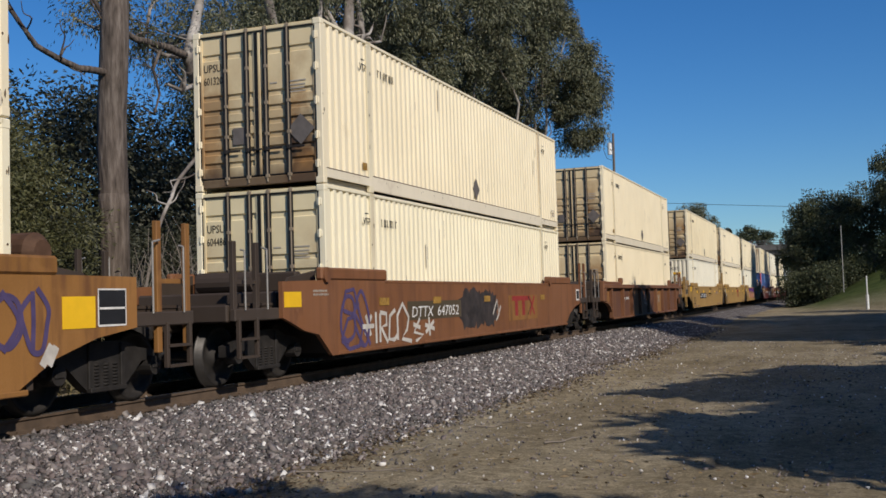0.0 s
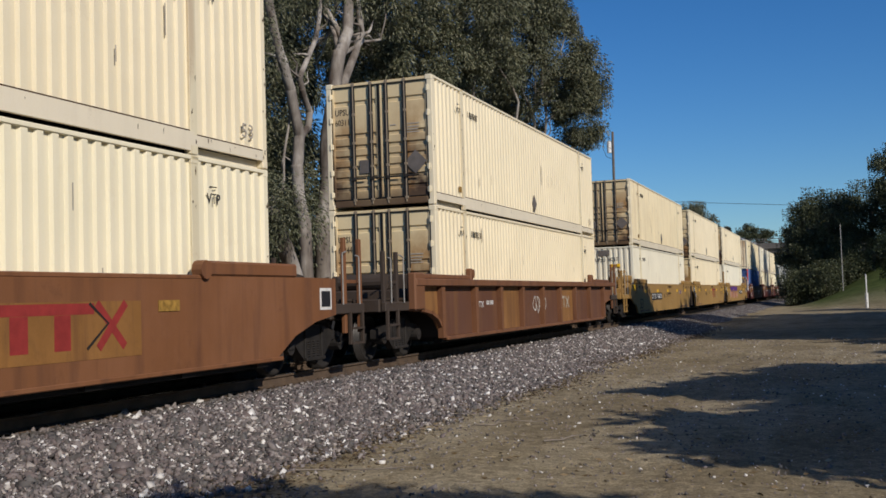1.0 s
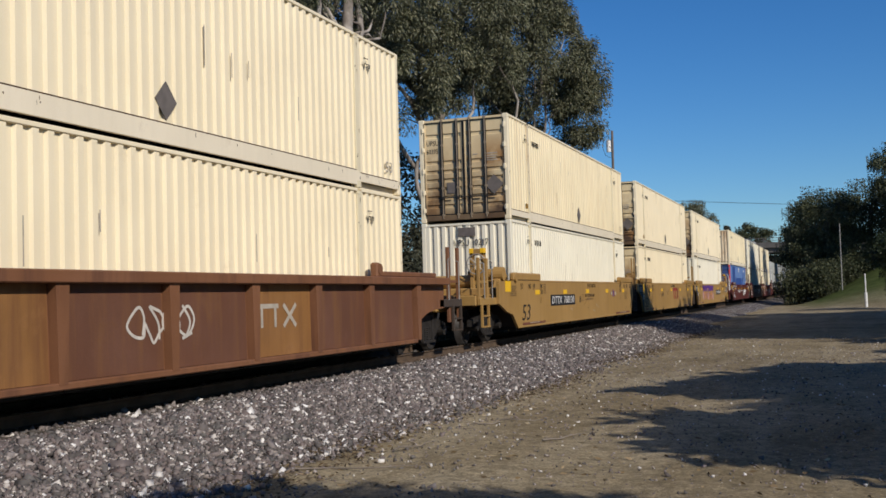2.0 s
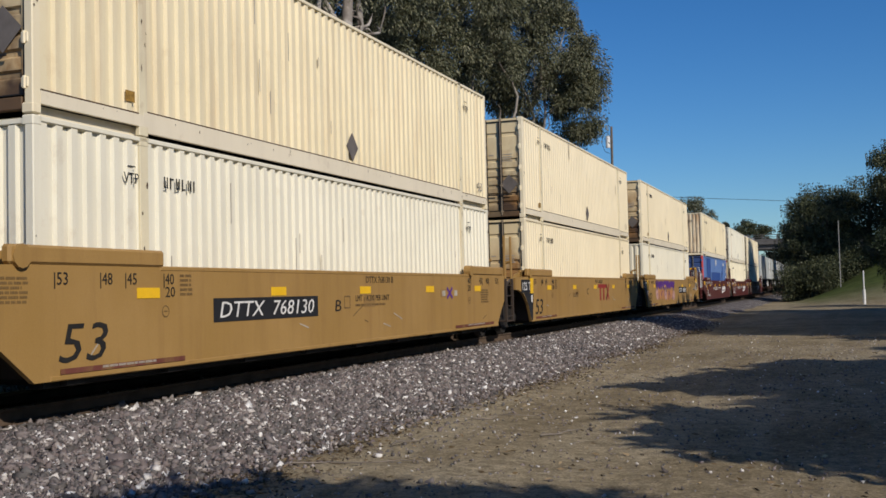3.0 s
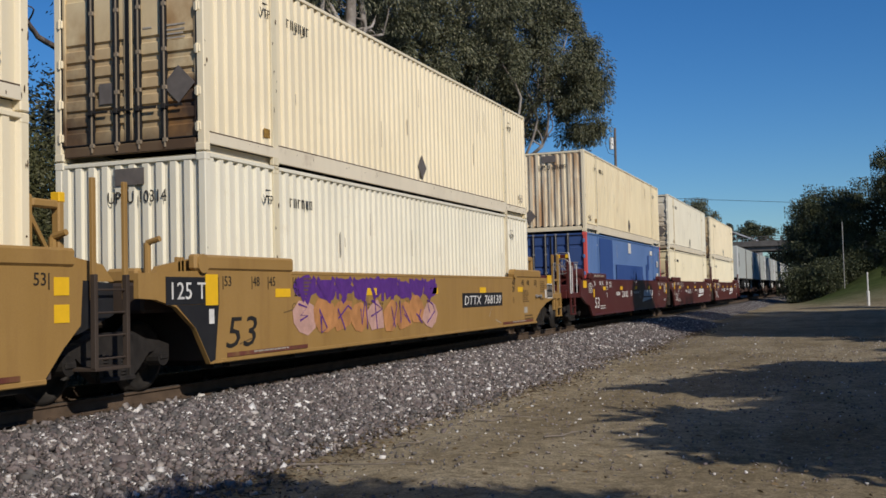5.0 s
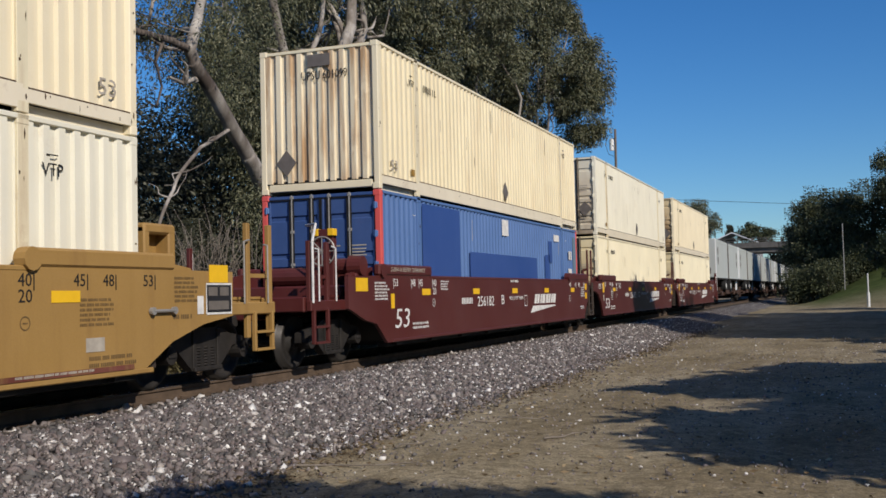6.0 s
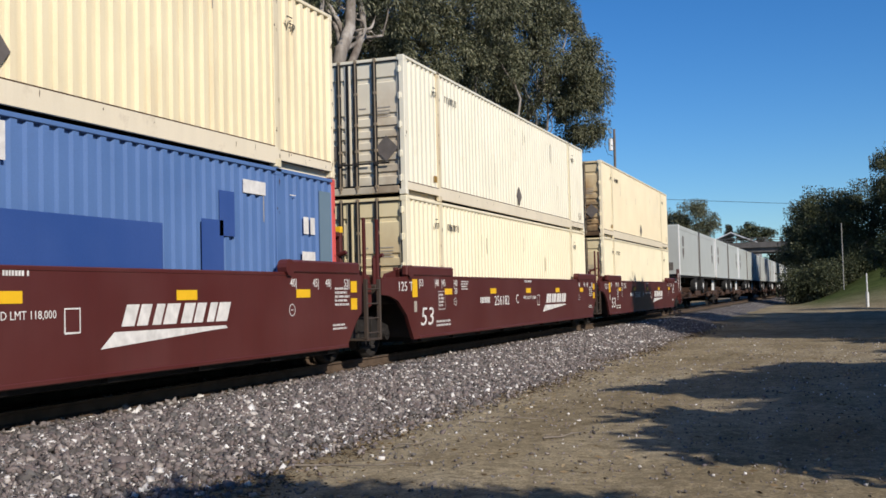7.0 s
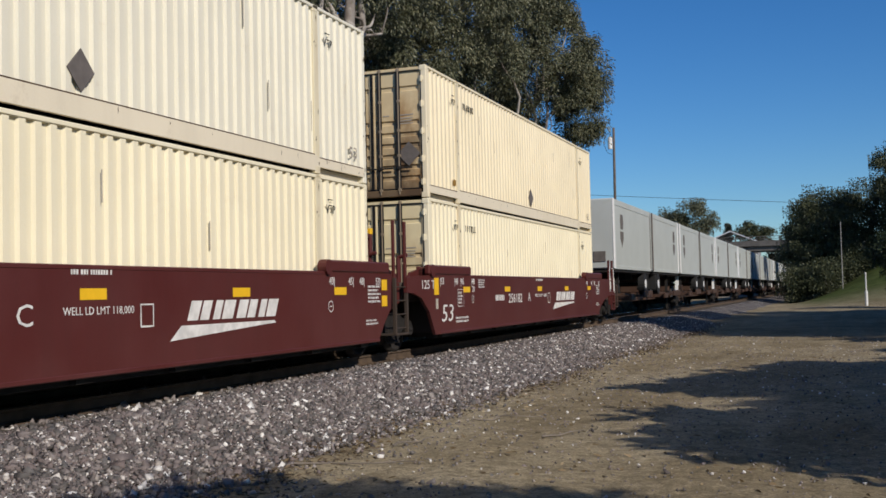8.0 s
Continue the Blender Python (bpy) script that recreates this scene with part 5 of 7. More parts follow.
car = yellow_unit(Y_E, "A", "arch", "deep")
panel(car, "black_panel", BLACKPANEL, -1.25, 1.12, 1.22, 0.36, label="black panel with white figures")
bm = bmesh.new()
slab(bm, [(-0.59, 0.80), (-0.26, 0.33), (-0.14, 0.36), (-0.03, 1.115), (-1.02, 1.115)], 1.499, 1.5035)
part("black_plate", bm, BLACKPANEL, car, "black tapered plate")
panel(car, "label_plate", WHITEINK, -0.28, 0.85, 0.12, 0.2, 1.507, "small white label")
text_mesh("stencil", "125 T", 0.32, WHITEINK, car, side_text(1.508, -1.2, 1.19), 0.78)
reflector(car, -0.36, 1.1, 0.3, 0.42, 1.508)
rng = random.Random(77)
for k in range(9):      # purple block letters above, orange and pink ones below with thin outlines
    a = 2.2 + 0.68 * k
    blob(car, SPRAYPURPLE, a + 0.3, 1.32 + rng.uniform(-0.04, 0.04), 0.40, 0.20, 60 + k, 1.503 + 0.0005 * k, 14, label="purple sprayed lettering shape")
    strokes(car, SPRAYPURPLE, [[(a, 1.48), (a + rng.uniform(0.1, 0.5), 1.12)], [(a + 0.6, 1.5), (a + rng.uniform(0.2, 0.6), 1.08)]], 1.508, 0.12, label="purple sprayed stroke")
    blob(car, SPRAYORANGE if k % 4 else SPRAYPINK, a + 0.25, 0.84 + rng.uniform(-0.06, 0.06), 0.44, 0.30, 160 + k, 1.5075 + 0.0005 * k, 9, label="orange sprayed lettering shape")
    pts = [(a + rng.uniform(0, 0.6), 0.55 + rng.uniform(0, 0.55)) for q in range(5)]
    strokes(car, SPRAYPURPLE, [pts], 1.5125 + 0.0005 * k, 0.035, label="dark purple outline")
panel(car, "number_panel", BLACKPANEL, 9.95, 0.86, 3.0, 0.33, label="black number panel")
text_mesh("car_number", "DTTX  768130", 0.30, WHITEINK, car, side_text(1.508, 10.05, 0.92), 2.75, 0.2, "white car number on black")
panel(car, "stencil_panel", BLACKPANEL, CL + 1.17, 1.0, 0.62, 0.40, label="black stencil panel with white frame")
strokes(car, WHITEINK, [[(CL + 1.17, 1.0), (CL + 1.79, 1.0), (CL + 1.79, 1.4), (CL + 1.17, 1.4), (CL + 1.17, 1.0)]], 1.508, 0.03, "stencil_frame")
reflector(car, CL + 1.24, 1.42, 0.46, 0.24, 1.508)
guide_box(car, YELLOW, CL)
for k, (y, w, z) in enumerate(((CL + 1.22, 0.22, 1.24), (CL + 1.50, 0.22, 1.24), (CL + 1.22, 0.5, 1.05))):
    panel(car, "stencil_cell", LADDER, y, z, w, 0.12, 1.5085)
panel(car, "label_plate", WHITEINK, CL + 0.96, 1.0, 0.14, 0.24, 1.506, "small white label")
bars("small_lettering", car, FADEDINK, 1.503, CL + 0.45, 1.15, 0.55, 0.35, 6, 14)
bars("small_lettering", car, FADEDINK, 1.503, CL + 0.42, 0.92, 0.42, 0.1, 1, 15)
bars("small_lettering", car, FADEDINK, 1.503, CL - 1.2, 0.42, 0.9, 0.16, 2, 16)
panel(car, "label_plate", OLDINK, CL - 1.25, 0.62, 0.32, 0.16, 1.504, "small pale label")
bm = bmesh.new()
rod(bm, (1.51, CL - 0.05, 1.06), (1.56, CL - 0.05, 1.06), 0.05, seg=10)
rod(bm, (1.51, CL + 0.40, 1.06), (1.56, CL + 0.40, 1.06), 0.05, seg=10)
rod(bm, (1.545, CL - 0.05, 1.06), (1.545, CL + 0.40, 1.06), 0.022, seg=8)
part("grab_iron", bm, STEEL, car, "grey handle on round bosses")


def maroon_unit(y0, letter, near, far, **more):
    car = on_train(smooth_well_car(MAROON, near, far, "glossy maroon articulated well car unit with white lettering", **more), y0)
    text_mesh("length_mark", "53", 0.53, WHITEINK, car, side_text(1.504, 0.08, 0.57), 0.74, 0.15, "large white figures 53")
    for y in (1.55, 4.75, 7.9, 11.1, 14.3):
        reflector(car, y, 1.19, 0.46, 0.13)
    for y, s in ((0.05, "53"), (0.95, "48"), (1.35, "45"), (2.12, "40")):
        text_mesh("guide_mark", "|" + s, 0.21, WHITEINK, car, side_text(1.504, y, 1.37), 0.22)
    if near == "arch":
        text_mesh("stencil", "125 T", 0.26, WHITEINK, car, side_text(1.504, -1.05, 1.28), 0.72)
        reflector(car, -0.30, 1.15, 0.26, 0.36)
        panel(car, "label_plate", OLDINK, -0.22, 0.85, 0.14, 0.22, label="small pale label")
    else:
        bars("small_lettering", car, WHITEINK, 1.503, -0.80, 1.1, 0.65, 0.36, 6, 21)
    text_mesh("guide_mark", "20", 0.2, WHITEINK, car, side_text(1.504, 2.16, 1.20), 0.18)
    bars("small_lettering", car, WHITEINK, 1.503, 1.0, 0.50, 0.85, 0.16, 2, 22)
    bars("small_lettering", car, WHITEINK, 1.503, 2.62, 1.28, 0.5, 0.22, 4, 23)
    text_mesh("car_number", "256182", 0.34, WHITEINK, car, side_text(1.504, 5.05, 0.90), 1.25, 0, "white car number")
    bars("owner_mark", car, WHITEINK, 1.503, 3.95, 0.90, 0.9, 0.25, 1, 24, "white owner's mark as plain bars")
    text_mesh("unit_letter", letter, 0.34, WHITEINK, car, side_text(1.504, 6.9, 0.92), 0.24)
    bars("small_lettering", car, WHITEINK, 1.503, 7.75, 1.45, 0.85, 0.1, 1, 25)
    text_mesh("load_limit", "WELL LD LMT 118,000", 0.13, WHITEINK, car, side_text(1.504, 7.62, 1.02), 1.25)
    strokes(car, WHITEINK, [[(9.0, 0.85), (9.25, 0.85), (9.25, 1.12), (9.0, 1.12), (9.0, 0.85)]], 1.506, 0.025, "stencil_frame")
    # emblem: slanted bars above a swept wedge
    bm = bmesh.new()
    for k in range(4):
        a = 9.98 + 0.60 * k
        for b, c in ((0.0, 0.17), (0.22, 0.50)) if k % 2 else ((0.0, 0.24), (0.29, 0.50)):
            slab(bm, [(a + b, 0.89), (a + c, 0.89), (a + c + 0.11, 1.15), (a + b + 0.11, 1.15)], 1.502, 1.506)
    part("emblem", bm, WHITEINK, car, "white emblem of slanted blocks")
    bm = bmesh.new()
    slab(bm, [(9.6, 0.64), (12.0, 0.78), (12.3, 0.79), (12.25, 0.83), (9.85, 0.83)], 1.502, 1.506)
    part("emblem", bm, WHITEINK, car, "white swept wedge under the emblem")
    bars("small_lettering", car, WHITEINK, 1.503, CL - 0.5, 1.02, 0.55, 0.34, 5, 27)
    bars("small_lettering", car, WHITEINK, 1.503, CL - 0.6, 0.62, 0.6, 0.12, 2, 28)
    for y, q in ((CL - 2.05, "40"), (CL - 1.3, "45"), (CL - 0.85, "48"), (CL - 0.15, "53")):
        text_mesh("guide_mark", q + "|", 0.19, WHITEINK, car, side_text(1.504, y, 1.36), 0.2)
    if far == "arch":
        reflector(car, CL + 0.12, 1.26, 0.24, 0.20)
        reflector(car, CL + 0.12, 0.96, 0.24, 0.20)
    if near == "arch":
        data_block(car, WHITEINK, 1.15, 0.88, 0.4, 0.38)
    round_stamp(car, WHITEINK, 2.2, 1.03, 0.08)
    round_stamp(car, WHITEINK, CL - 2.0, 1.0, 0.09)
    return car


car = maroon_unit(Y_F, "B", "deep", "arch", brake_near=True, far_truck=False)
panel(car, "reflector", REFLECT, -1.6, 1.28, 0.5, 0.24, label="large yellow reflector")
text_mesh("clearance_lettering", "S-2054-16 REEFER CLEARANCE", 0.12, OLDINK, car, side_text(1.534, -0.1, 1.65), 1.75, 0.2, "pale lettering on the guide rail")
panel(car, "label_plate", REFLECT, -0.05, 0.95, 0.16, 0.28)
grab(car, [(1.44, -3.1, 1.1), (1.44, -3.1, 2.1), (1.30, -2.7, 2.42), (0.8, -2.1, 2.45)], 0.022, WHITEINK, "white bent handrail")
car = maroon_unit(Y_G, "C", "arch", "arch", far_truck=False)

car = maroon_unit(Y_H, "A", "arch", "deep")


# ---------------------------------------------------------------- the train: highway trailers on spine cars
def trailer():
    """A 28-foot box trailer; y = 0 at its nose, z = 0 at the rail."""
    t = thing("box_trailer", "pale grey box trailer riding on a spine car", "trailer", "trailers on the train")
    LT, W2, Z0, Z1 = 8.69, 1.29, 2.02, 4.82
    bm = bmesh.new()
    box(bm, -W2, W2, 0.0, LT, Z0, Z1, 0.05)
    part("body", bm, TRAILER, t)
    for s in (1, -1):
        bm = bmesh.new()
        xs = sorted((s * (W2 - 0.02), s * (W2 + 0.015)))
        box(bm, *xs, 0.02, LT - 0.02, Z0 - 0.02, Z0 + 0.13, 0.01)
        part("bottom_rail", bm, TRAILER, t)
        bm = bmesh.new()
        box(bm, *xs, 0.02, LT - 0.02, Z1 - 0.26, Z1 - 0.02, 0.01)
        part("top_rail", bm, TRAILER, t)
        bm = bmesh.new()
        box(bm, *sorted((s * (W2 - 0.05), s * (W2 + 0.02))), -0.01, 0.26, Z0, Z1, 0.02)
        part("nose_post", bm, ALU, t, "bright nose corner post")
        bm = bmesh.new()
        box(bm, *sorted((s * (W2 - 0.05), s * (W2 + 0.018))), LT - 0.10, LT + 0.01, Z0, Z1, 0.02)
        part("rear_post", bm, PLACARD, t, "dark rear corner post")
        bm = bmesh.new()
        rod(bm, (s * 1.0, LT - 1.5, 1.42), (s * 1.27, LT - 1.5, 1.42), 0.5, seg=20)
        part("wheel", bm, TYRE, t, "black rubber tyre")
        bm = bmesh.new()
        rod(bm, (s * 1.2, LT - 1.5, 1.42), (s * 1.285, LT - 1.5, 1.42), 0.24, 0.2, seg=14)
        part("rim", bm, ALU, t)
        bm = bmesh.new()
        box(bm, *sorted((s * 0.72, s * 1.26)), LT - 0.70, LT - 0.64, 1.15, 1.92, 0.01)
        part("mud_flap", bm, TYRE, t, "black mud flap")
        bm = bmesh.new()
        box(bm, *sorted((s * 0.85, s * 0.97)), 2.3, 2.42, 1.05, 2.02)
        box(bm, *sorted((s * 0.8, s * 1.02)), 2.22, 2.5, 1.02, 1.08)
        part("landing_leg", bm, TRUCK, t)
        bm = bmesh.new()      # shield-like mark
        slab(bm, [(1.35, 3.55), (2.05, 3.55), (2.05, 3.25), (1.70, 2.92), (1.35, 3.25)], s * (W2 + 0.002), s * (W2 + 0.008))
        slab(bm, [(1.45, 3.65), (1.95, 3.65), (2.05, 3.95), (1.95, 4.25), (1.45, 4.25), (1.35, 3.95)], s * (W2 + 0.002), s * (W2 + 0.008))
        part("emblem", bm, PLACARD, t, "small dark emblem")
    bm = bmesh.new()
    box(bm, -1.24, 1.24, 0.1, LT - 0.1, 1.90, 2.0)
    box(bm, -0.5, 0.5, LT - 2.3, LT - 0.7, 1.62, 1.9)
    rod(bm, (-1.0, LT - 1.5, 1.42), (1.0, LT - 1.5, 1.42), 0.08, seg=8)
    part("chassis", bm, TRUCK, t)
    bm = bmesh.new()
    box(bm, 0.45, 0.95, -0.03, 0.0, 2.30, 2.72, 0.01)
    part("hose_box", bm, PLACARD, t)
    return t


def spine_car():
    """A low skeleton car that carries two short trailers; y = 0 at the nose of the first."""
    c = thing("spine_car", "rust-brown skeleton spine car under two trailers", "railway car", "cars of the train")
    bm = bmesh.new()
    box(bm, -0.3, 0.3, -0.75, 18.1, 0.62, 1.02, 0.03)
    part("spine_beam", bm, SPINE, c)
    for y in (6.2, 15.5):
        bm = bmesh.new()
        box(bm, -1.36, 1.36, y, y + 2.3, 0.84, 0.92)
        for s in (1, -1):
            box(bm, s * 1.33 - 0.04, s * 1.33 + 0.04, y, y + 2.3, 0.80, 1.10, 0.01)
        part("wheel_platform", bm, SPINE, c)
    for y in (0.9, 10.3):
        bm = bmesh.new()
        box(bm, -0.5, 0.5, y - 0.3, y + 0.3, 1.0, 1.88, 0.05)
        for s in (1, -1):
            rod(bm, (s * 0.45, y - 0.25, 1.05), (s * 0.3, y + 0.2, 1.8), 0.05, seg=6)
        part("hitch", bm, SPINE, c)
    for s in (1, -1):
        bm = bmesh.new()
        slab(bm, [(0.55, 1.05), (1.75, 1.05), (1.70, 1.86), (0.75, 1.86)], s * 0.86, s * 0.92)
        part("hitch_shield", bm, ALU, c, "white hitch shield")
    for y in (3.6, 13.0):
        bm = bmesh.new()
        for s in (1, -1):
            box(bm, s * 1.3 - 0.05, s * 1.3 + 0.05, y - 0.5, y + 0.5, 0.72, 0.98, 0.01)
        box(bm, -1.3, 1.3, y - 0.12, y + 0.12, 0.74, 0.92, 0.02)
        part("cross_beam", bm, SPINE, c)
    for s in (1, -1):
        for y in (-0.3, 17.4):
            bm = bmesh.new()
            bent(bm, [(s * 1.34, y, 0.5), (s * 1.34, y, 1.35), (s * 1.34, y + 0.4, 1.35), (s * 1.34, y + 0.4, 0.5), (s * 1.34, y, 0.5)], 0.02)
            part("stirrup_step", bm, SPINE, c)
    truck(c, -0.75)
    return c


Y_I = 25.1 + 8.0 * SPEED - SLIP
first_trailer, first_spine = trailer(), None
for k in range(9):
    y = Y_I + k * 18.8
    if k == 0:
        first_spine = spine_car()
        on_train(first_spine, y)
    else:
        c = copy_thing(first_spine, Matrix())
        on_train(c, y)
    for j in range(2):
        t = first_trailer if k == 0 and j == 0 else copy_thing(first_trailer, Matrix())
        if j:
            on_train(t, y + 9.4 + 8.69, 0.0, 180.0)
        else:
            on_train(t, y)


# ---------------------------------------------------------------- ground, ballast and track
def smooth(a, b, v):
    t = np.clip((v - a) / (b - a), 0, 1)
    return t * t * (3 - 2 * t)


def ground_z(x, y):
    """Height of the ground: flat yard, a swell beyond the track and a grassy bank far along."""
    x, y = np.asarray(x, float), np.asarray(y, float)
    z = -0.50 + 0 * x + 0 * y
    z = z + 0.05 * np.sin(x * 0.7 + 1.3) * np.sin(y * 0.31) * smooth(4.5, 7, x)
    z = z + 0.022 * np.sin(x * 2.3 + y * 0.9) * smooth(4.5, 6, x) * (y < 60)
    z = z + 7.5 * smooth(64, 120, y) * smooth(5.0, 16, x)
    z = z + 3.0 * smooth(-9, -40, x)
    return z


def raw(name, verts, faces, material, label="", category="", kind="", parent=None, smooth_shade=False):
    me = bpy.data.meshes.new(name)
    verts = np.asarray(verts, np.float32)
    faces = np.asarray(faces, np.int32)
    n, k = faces.shape
    me.vertices.add(len(verts))
    me.vertices.foreach_set("co", verts.ravel())
    me.loops.add(n * k)
    me.loops.foreach_set("vertex_index", faces.ravel())
    me.polygons.add(n)
    me.polygons.foreach_set("loop_start", np.arange(0, n * k, k, dtype=np.int32))
    me.polygons.foreach_set("loop_total", np.full(n, k, np.int32))
    if smooth_shade:
        me.polygons.foreach_set("use_smooth", np.ones(n, bool))
    me.update(calc_edges=True)
    me.materials.append(material)
    ob = new(name, me)
    ob.parent = parent
    return tagged(ob, label, category, "", kind)


def grid(xs, ys, zf):
    X, Y = np.meshgrid(xs, ys, indexing="ij")
    V = np.stack([X, Y, zf(X, Y)], -1).reshape(-1, 3)
    i = np.arange(len(xs) - 1)[:, None] * len(ys) + np.arange(len(ys) - 1)[None]
    i = i.ravel()
    return V, np.stack([i, i + len(ys), i + len(ys) + 1, i + 1], 1)


xs = np.concatenate([-np.geomspace(3000, 45, 14), np.arange(-40, -5, 2.5), np.arange(-5, 3.0, 1.0), np.arange(3.0, 13, 0.25), np.arange(13, 45, 2.0), np.geomspace(46, 3000, 14)])
ys = np.concatenate([-np.geomspace(3000, 45, 12), np.arange(-42, -14, 2.0), np.arange(-14, 16, 0.3), np.arange(16, 150, 3.0), np.geomspace(152, 3000, 18)])
V, F = grid(xs, ys, ground_z)
rng = np.random.default_rng(4)
near = (V[:, 0] > 4) & (V[:, 0] < 13) & (V[:, 1] > -14) & (V[:, 1] < 16)
V[near, 2] += rng.normal(0, 0.012, near.sum())
raw("ground", V, F, DIRT, "dry brown dirt yard with tyre ruts and a grassy bank", "ground", "structure", smooth_shade=True)


def bed_z(x, y):
    """The ballast bed: flat between the rails, shoulders falling to the dirt."""
    ax = np.abs(x)
    toe = 4.25 + 0.25 * np.sin(y * 0.6) + 0.12 * np.sin(y * 1.7 + 1)
    z = -0.215 - 0.40 * np.clip((ax - 2.0) / (toe - 2.0), 0, 1.35) ** 1.1
    return z + 0.012 * np.sin(x * 9 + y * 5) * np.sin(y * 8 - x * 3)


bx = np.concatenate([np.arange(-4.8, 1.0, 0.4), np.arange(1.0, 4.9, 0.1)])
by = np.concatenate([np.arange(-40, -12, 1.5), np.arange(-12, 30, 0.12), np.arange(30, 80, 1.0), np.arange(80, 420, 5.0)])
V, F = grid(bx, by, bed_z)
m = (V[:, 1] > -12) & (V[:, 1] < 30)
V[m, 2] += rng.normal(0, 0.014, m.sum())
raw("ballast_bed", V, F, BALLAST, "bed of grey crushed stone under the track", "ballast", "structure")


def pebbles(name, n, place, size, seed, material, label, flat=0.7):
    """Many small angular stones in one mesh: crushed boxes of twelve triangles."""
    r = np.random.default_rng(seed)
    P = place(r, n)
    n = len(P)
    base = np.array([[-1, -1, -1], [1, -1, -1], [1, 1, -1], [-1, 1, -1], [-1, -1, 1], [1, -1, 1], [1, 1, 1], [-1, 1, 1]], float) * 0.5
    fac = np.array([[0, 2, 1], [0, 3, 2], [4, 5, 6], [4, 6, 7], [0, 1, 5], [0, 5, 4], [1, 2, 6], [1, 6, 5], [2, 3, 7], [2, 7, 6], [3, 0, 4], [3, 4, 7]])
    s = np.exp(r.normal(0, 0.33, (n, 1, 1))) * size * r.uniform(0.6, 1.25, (n, 1, 3)) * np.array([1, 1, flat])
    v = base[None] * r.uniform(0.45, 1.25, (n, 8, 1)) * s + r.normal(0, 0.10, (n, 8, 3)) * s
    q = r.normal(size=(n, 4))
    q /= np.linalg.norm(q, axis=1, keepdims=True)
    w, x, y, z = q.T
    R = np.stack([1 - 2 * (y * y + z * z), 2 * (x * y - z * w), 2 * (x * z + y * w), 2 * (x * y + z * w), 1 - 2 * (x * x + z * z), 2 * (y * z - x * w),
                  2 * (x * z - y * w), 2 * (y * z + x * w), 1 - 2 * (x * x + y * y)], 1).reshape(n, 3, 3)
    v = np.einsum("nij,nkj->nki", R, v) + P[:, None]
    f = fac[None] + (np.arange(n) * 8)[:, None, None]
    return raw(name, v.reshape(-1, 3), f.reshape(-1, 3), material, label, "gravel", "stuff")


def on_shoulder(r, n):
    y = np.concatenate([r.uniform(-11.5, 8, int(n * 0.62)), r.uniform(8, 34, n - int(n * 0.62))])
    x = np.where(r.random(n) < 0.93, r.uniform(0.95, 4.35, n), r.uniform(4.2, 5.1, n))
    x = np.where((x > 3.3) & (r.random(n) < (x - 3.3) * 0.7), r.uniform(0.95, 3.2, n), x)
    x += np.where(r.random(n) < 0.05, r.uniform(0, 0.9, n), 0)
    z = np.maximum(bed_z(x, y), ground_z(x, y)) + r.uniform(-0.012, 0.022, n)
    return np.stack([x, y, z], 1)


def between_rails(r, n):
    y = r.uniform(-14, 40, n)
    x = r.uniform(-2.4, 0.9, n)
    return np.stack([x, y, bed_z(x, y) + r.uniform(-0.01, 0.02, n)], 1)


def on_yard(r, n):
    y = -11 + 32 * r.random(n) ** 1.6
    x = r.uniform(4.0, 11.0, n)
    return np.stack([x, y, ground_z(x, y) + 0.004], 1)


pebbles("ballast_stones", 104000, on_shoulder, 0.041, 1, STONES, "angular grey and white ballast stones on the shoulder")
pebbles("track_stones", 6000, between_rails, 0.06, 2, STONES, "ballast stones between the rails")
pebbles("yard_gravel", 9000, on_yard, 0.020, 3, PEBBLES, "small dusty pebbles strewn on the dirt", 0.6)


def rails():
    track = thing("railway_track", "single railway track with rusty rails on wooden ties", "railway track", "", "structure")
    prof = [(-0.07, -0.18), (0.07, -0.18), (0.07, -0.165), (0.012, -0.145), (0.010, -0.05), (0.037, -0.035), (0.037, -0.006), (0.030, 0.0),
            (-0.030, 0.0), (-0.037, -0.006), (-0.037, -0.035), (-0.010, -0.05), (-0.012, -0.145), (-0.07, -0.165)]
    for s in (1, -1):
        bm = bmesh.new()
        a = [bm.verts.new((s * 0.755 + x, -45, z)) for x, z in prof]
        b = [bm.verts.new((s * 0.755 + x, 420, z)) for x, z in prof]
        for i in range(len(prof)):
            j = (i + 1) % len(prof)
            f = bm.faces.new((a[i], b[i], b[j], a[j]))
        r = part("rail", bm, RAILSIDE, track)
        r.data.materials.append(RAILTOP)
        for p in r.data.polygons:
            if p.center.z > -0.004:
                p.material_index = 1
    bm = bmesh.new()
    box(bm, -1.30, 1.30, -0.115, 0.115, -0.36, -0.183, 0.012)
    first = part("tie", bm, TIE, track)
    first.location = (0, -13.0, 0)
    bm = bmesh.new()
    for s in (1, -1):
        box(bm, s * 0.755 - 0.18, s * 0.755 + 0.18, -0.10, 0.10, -0.184, -0.166, 0.004)
        for dx in (-0.11, 0.11):
            box(bm, s * 0.755 + dx - 0.012, s * 0.755 + dx + 0.012, -0.05, -0.02, -0.17, -0.145)
    plate = part("tie_plate", bm, RAILSIDE, first)
    rr = random.Random(9)
    for k in range(1, 120):
        m = pose(rr.uniform(-0.03, 0.03), -13.0 + 0.52 * k, 0, 0, 0, rr.uniform(-1, 1))
        t = shared("tie", first, track, m)
        shared("tie_plate", plate, t)
    bm = bmesh.new()
    for k in range(120, 640):
        y = -13.0 + 0.52 * k
        box(bm, -1.3, 1.3, y - 0.115, y + 0.115, -0.36, -0.183)
    far = part("tie_row", bm, TIE, track)
    far["kind"] = "stuff"


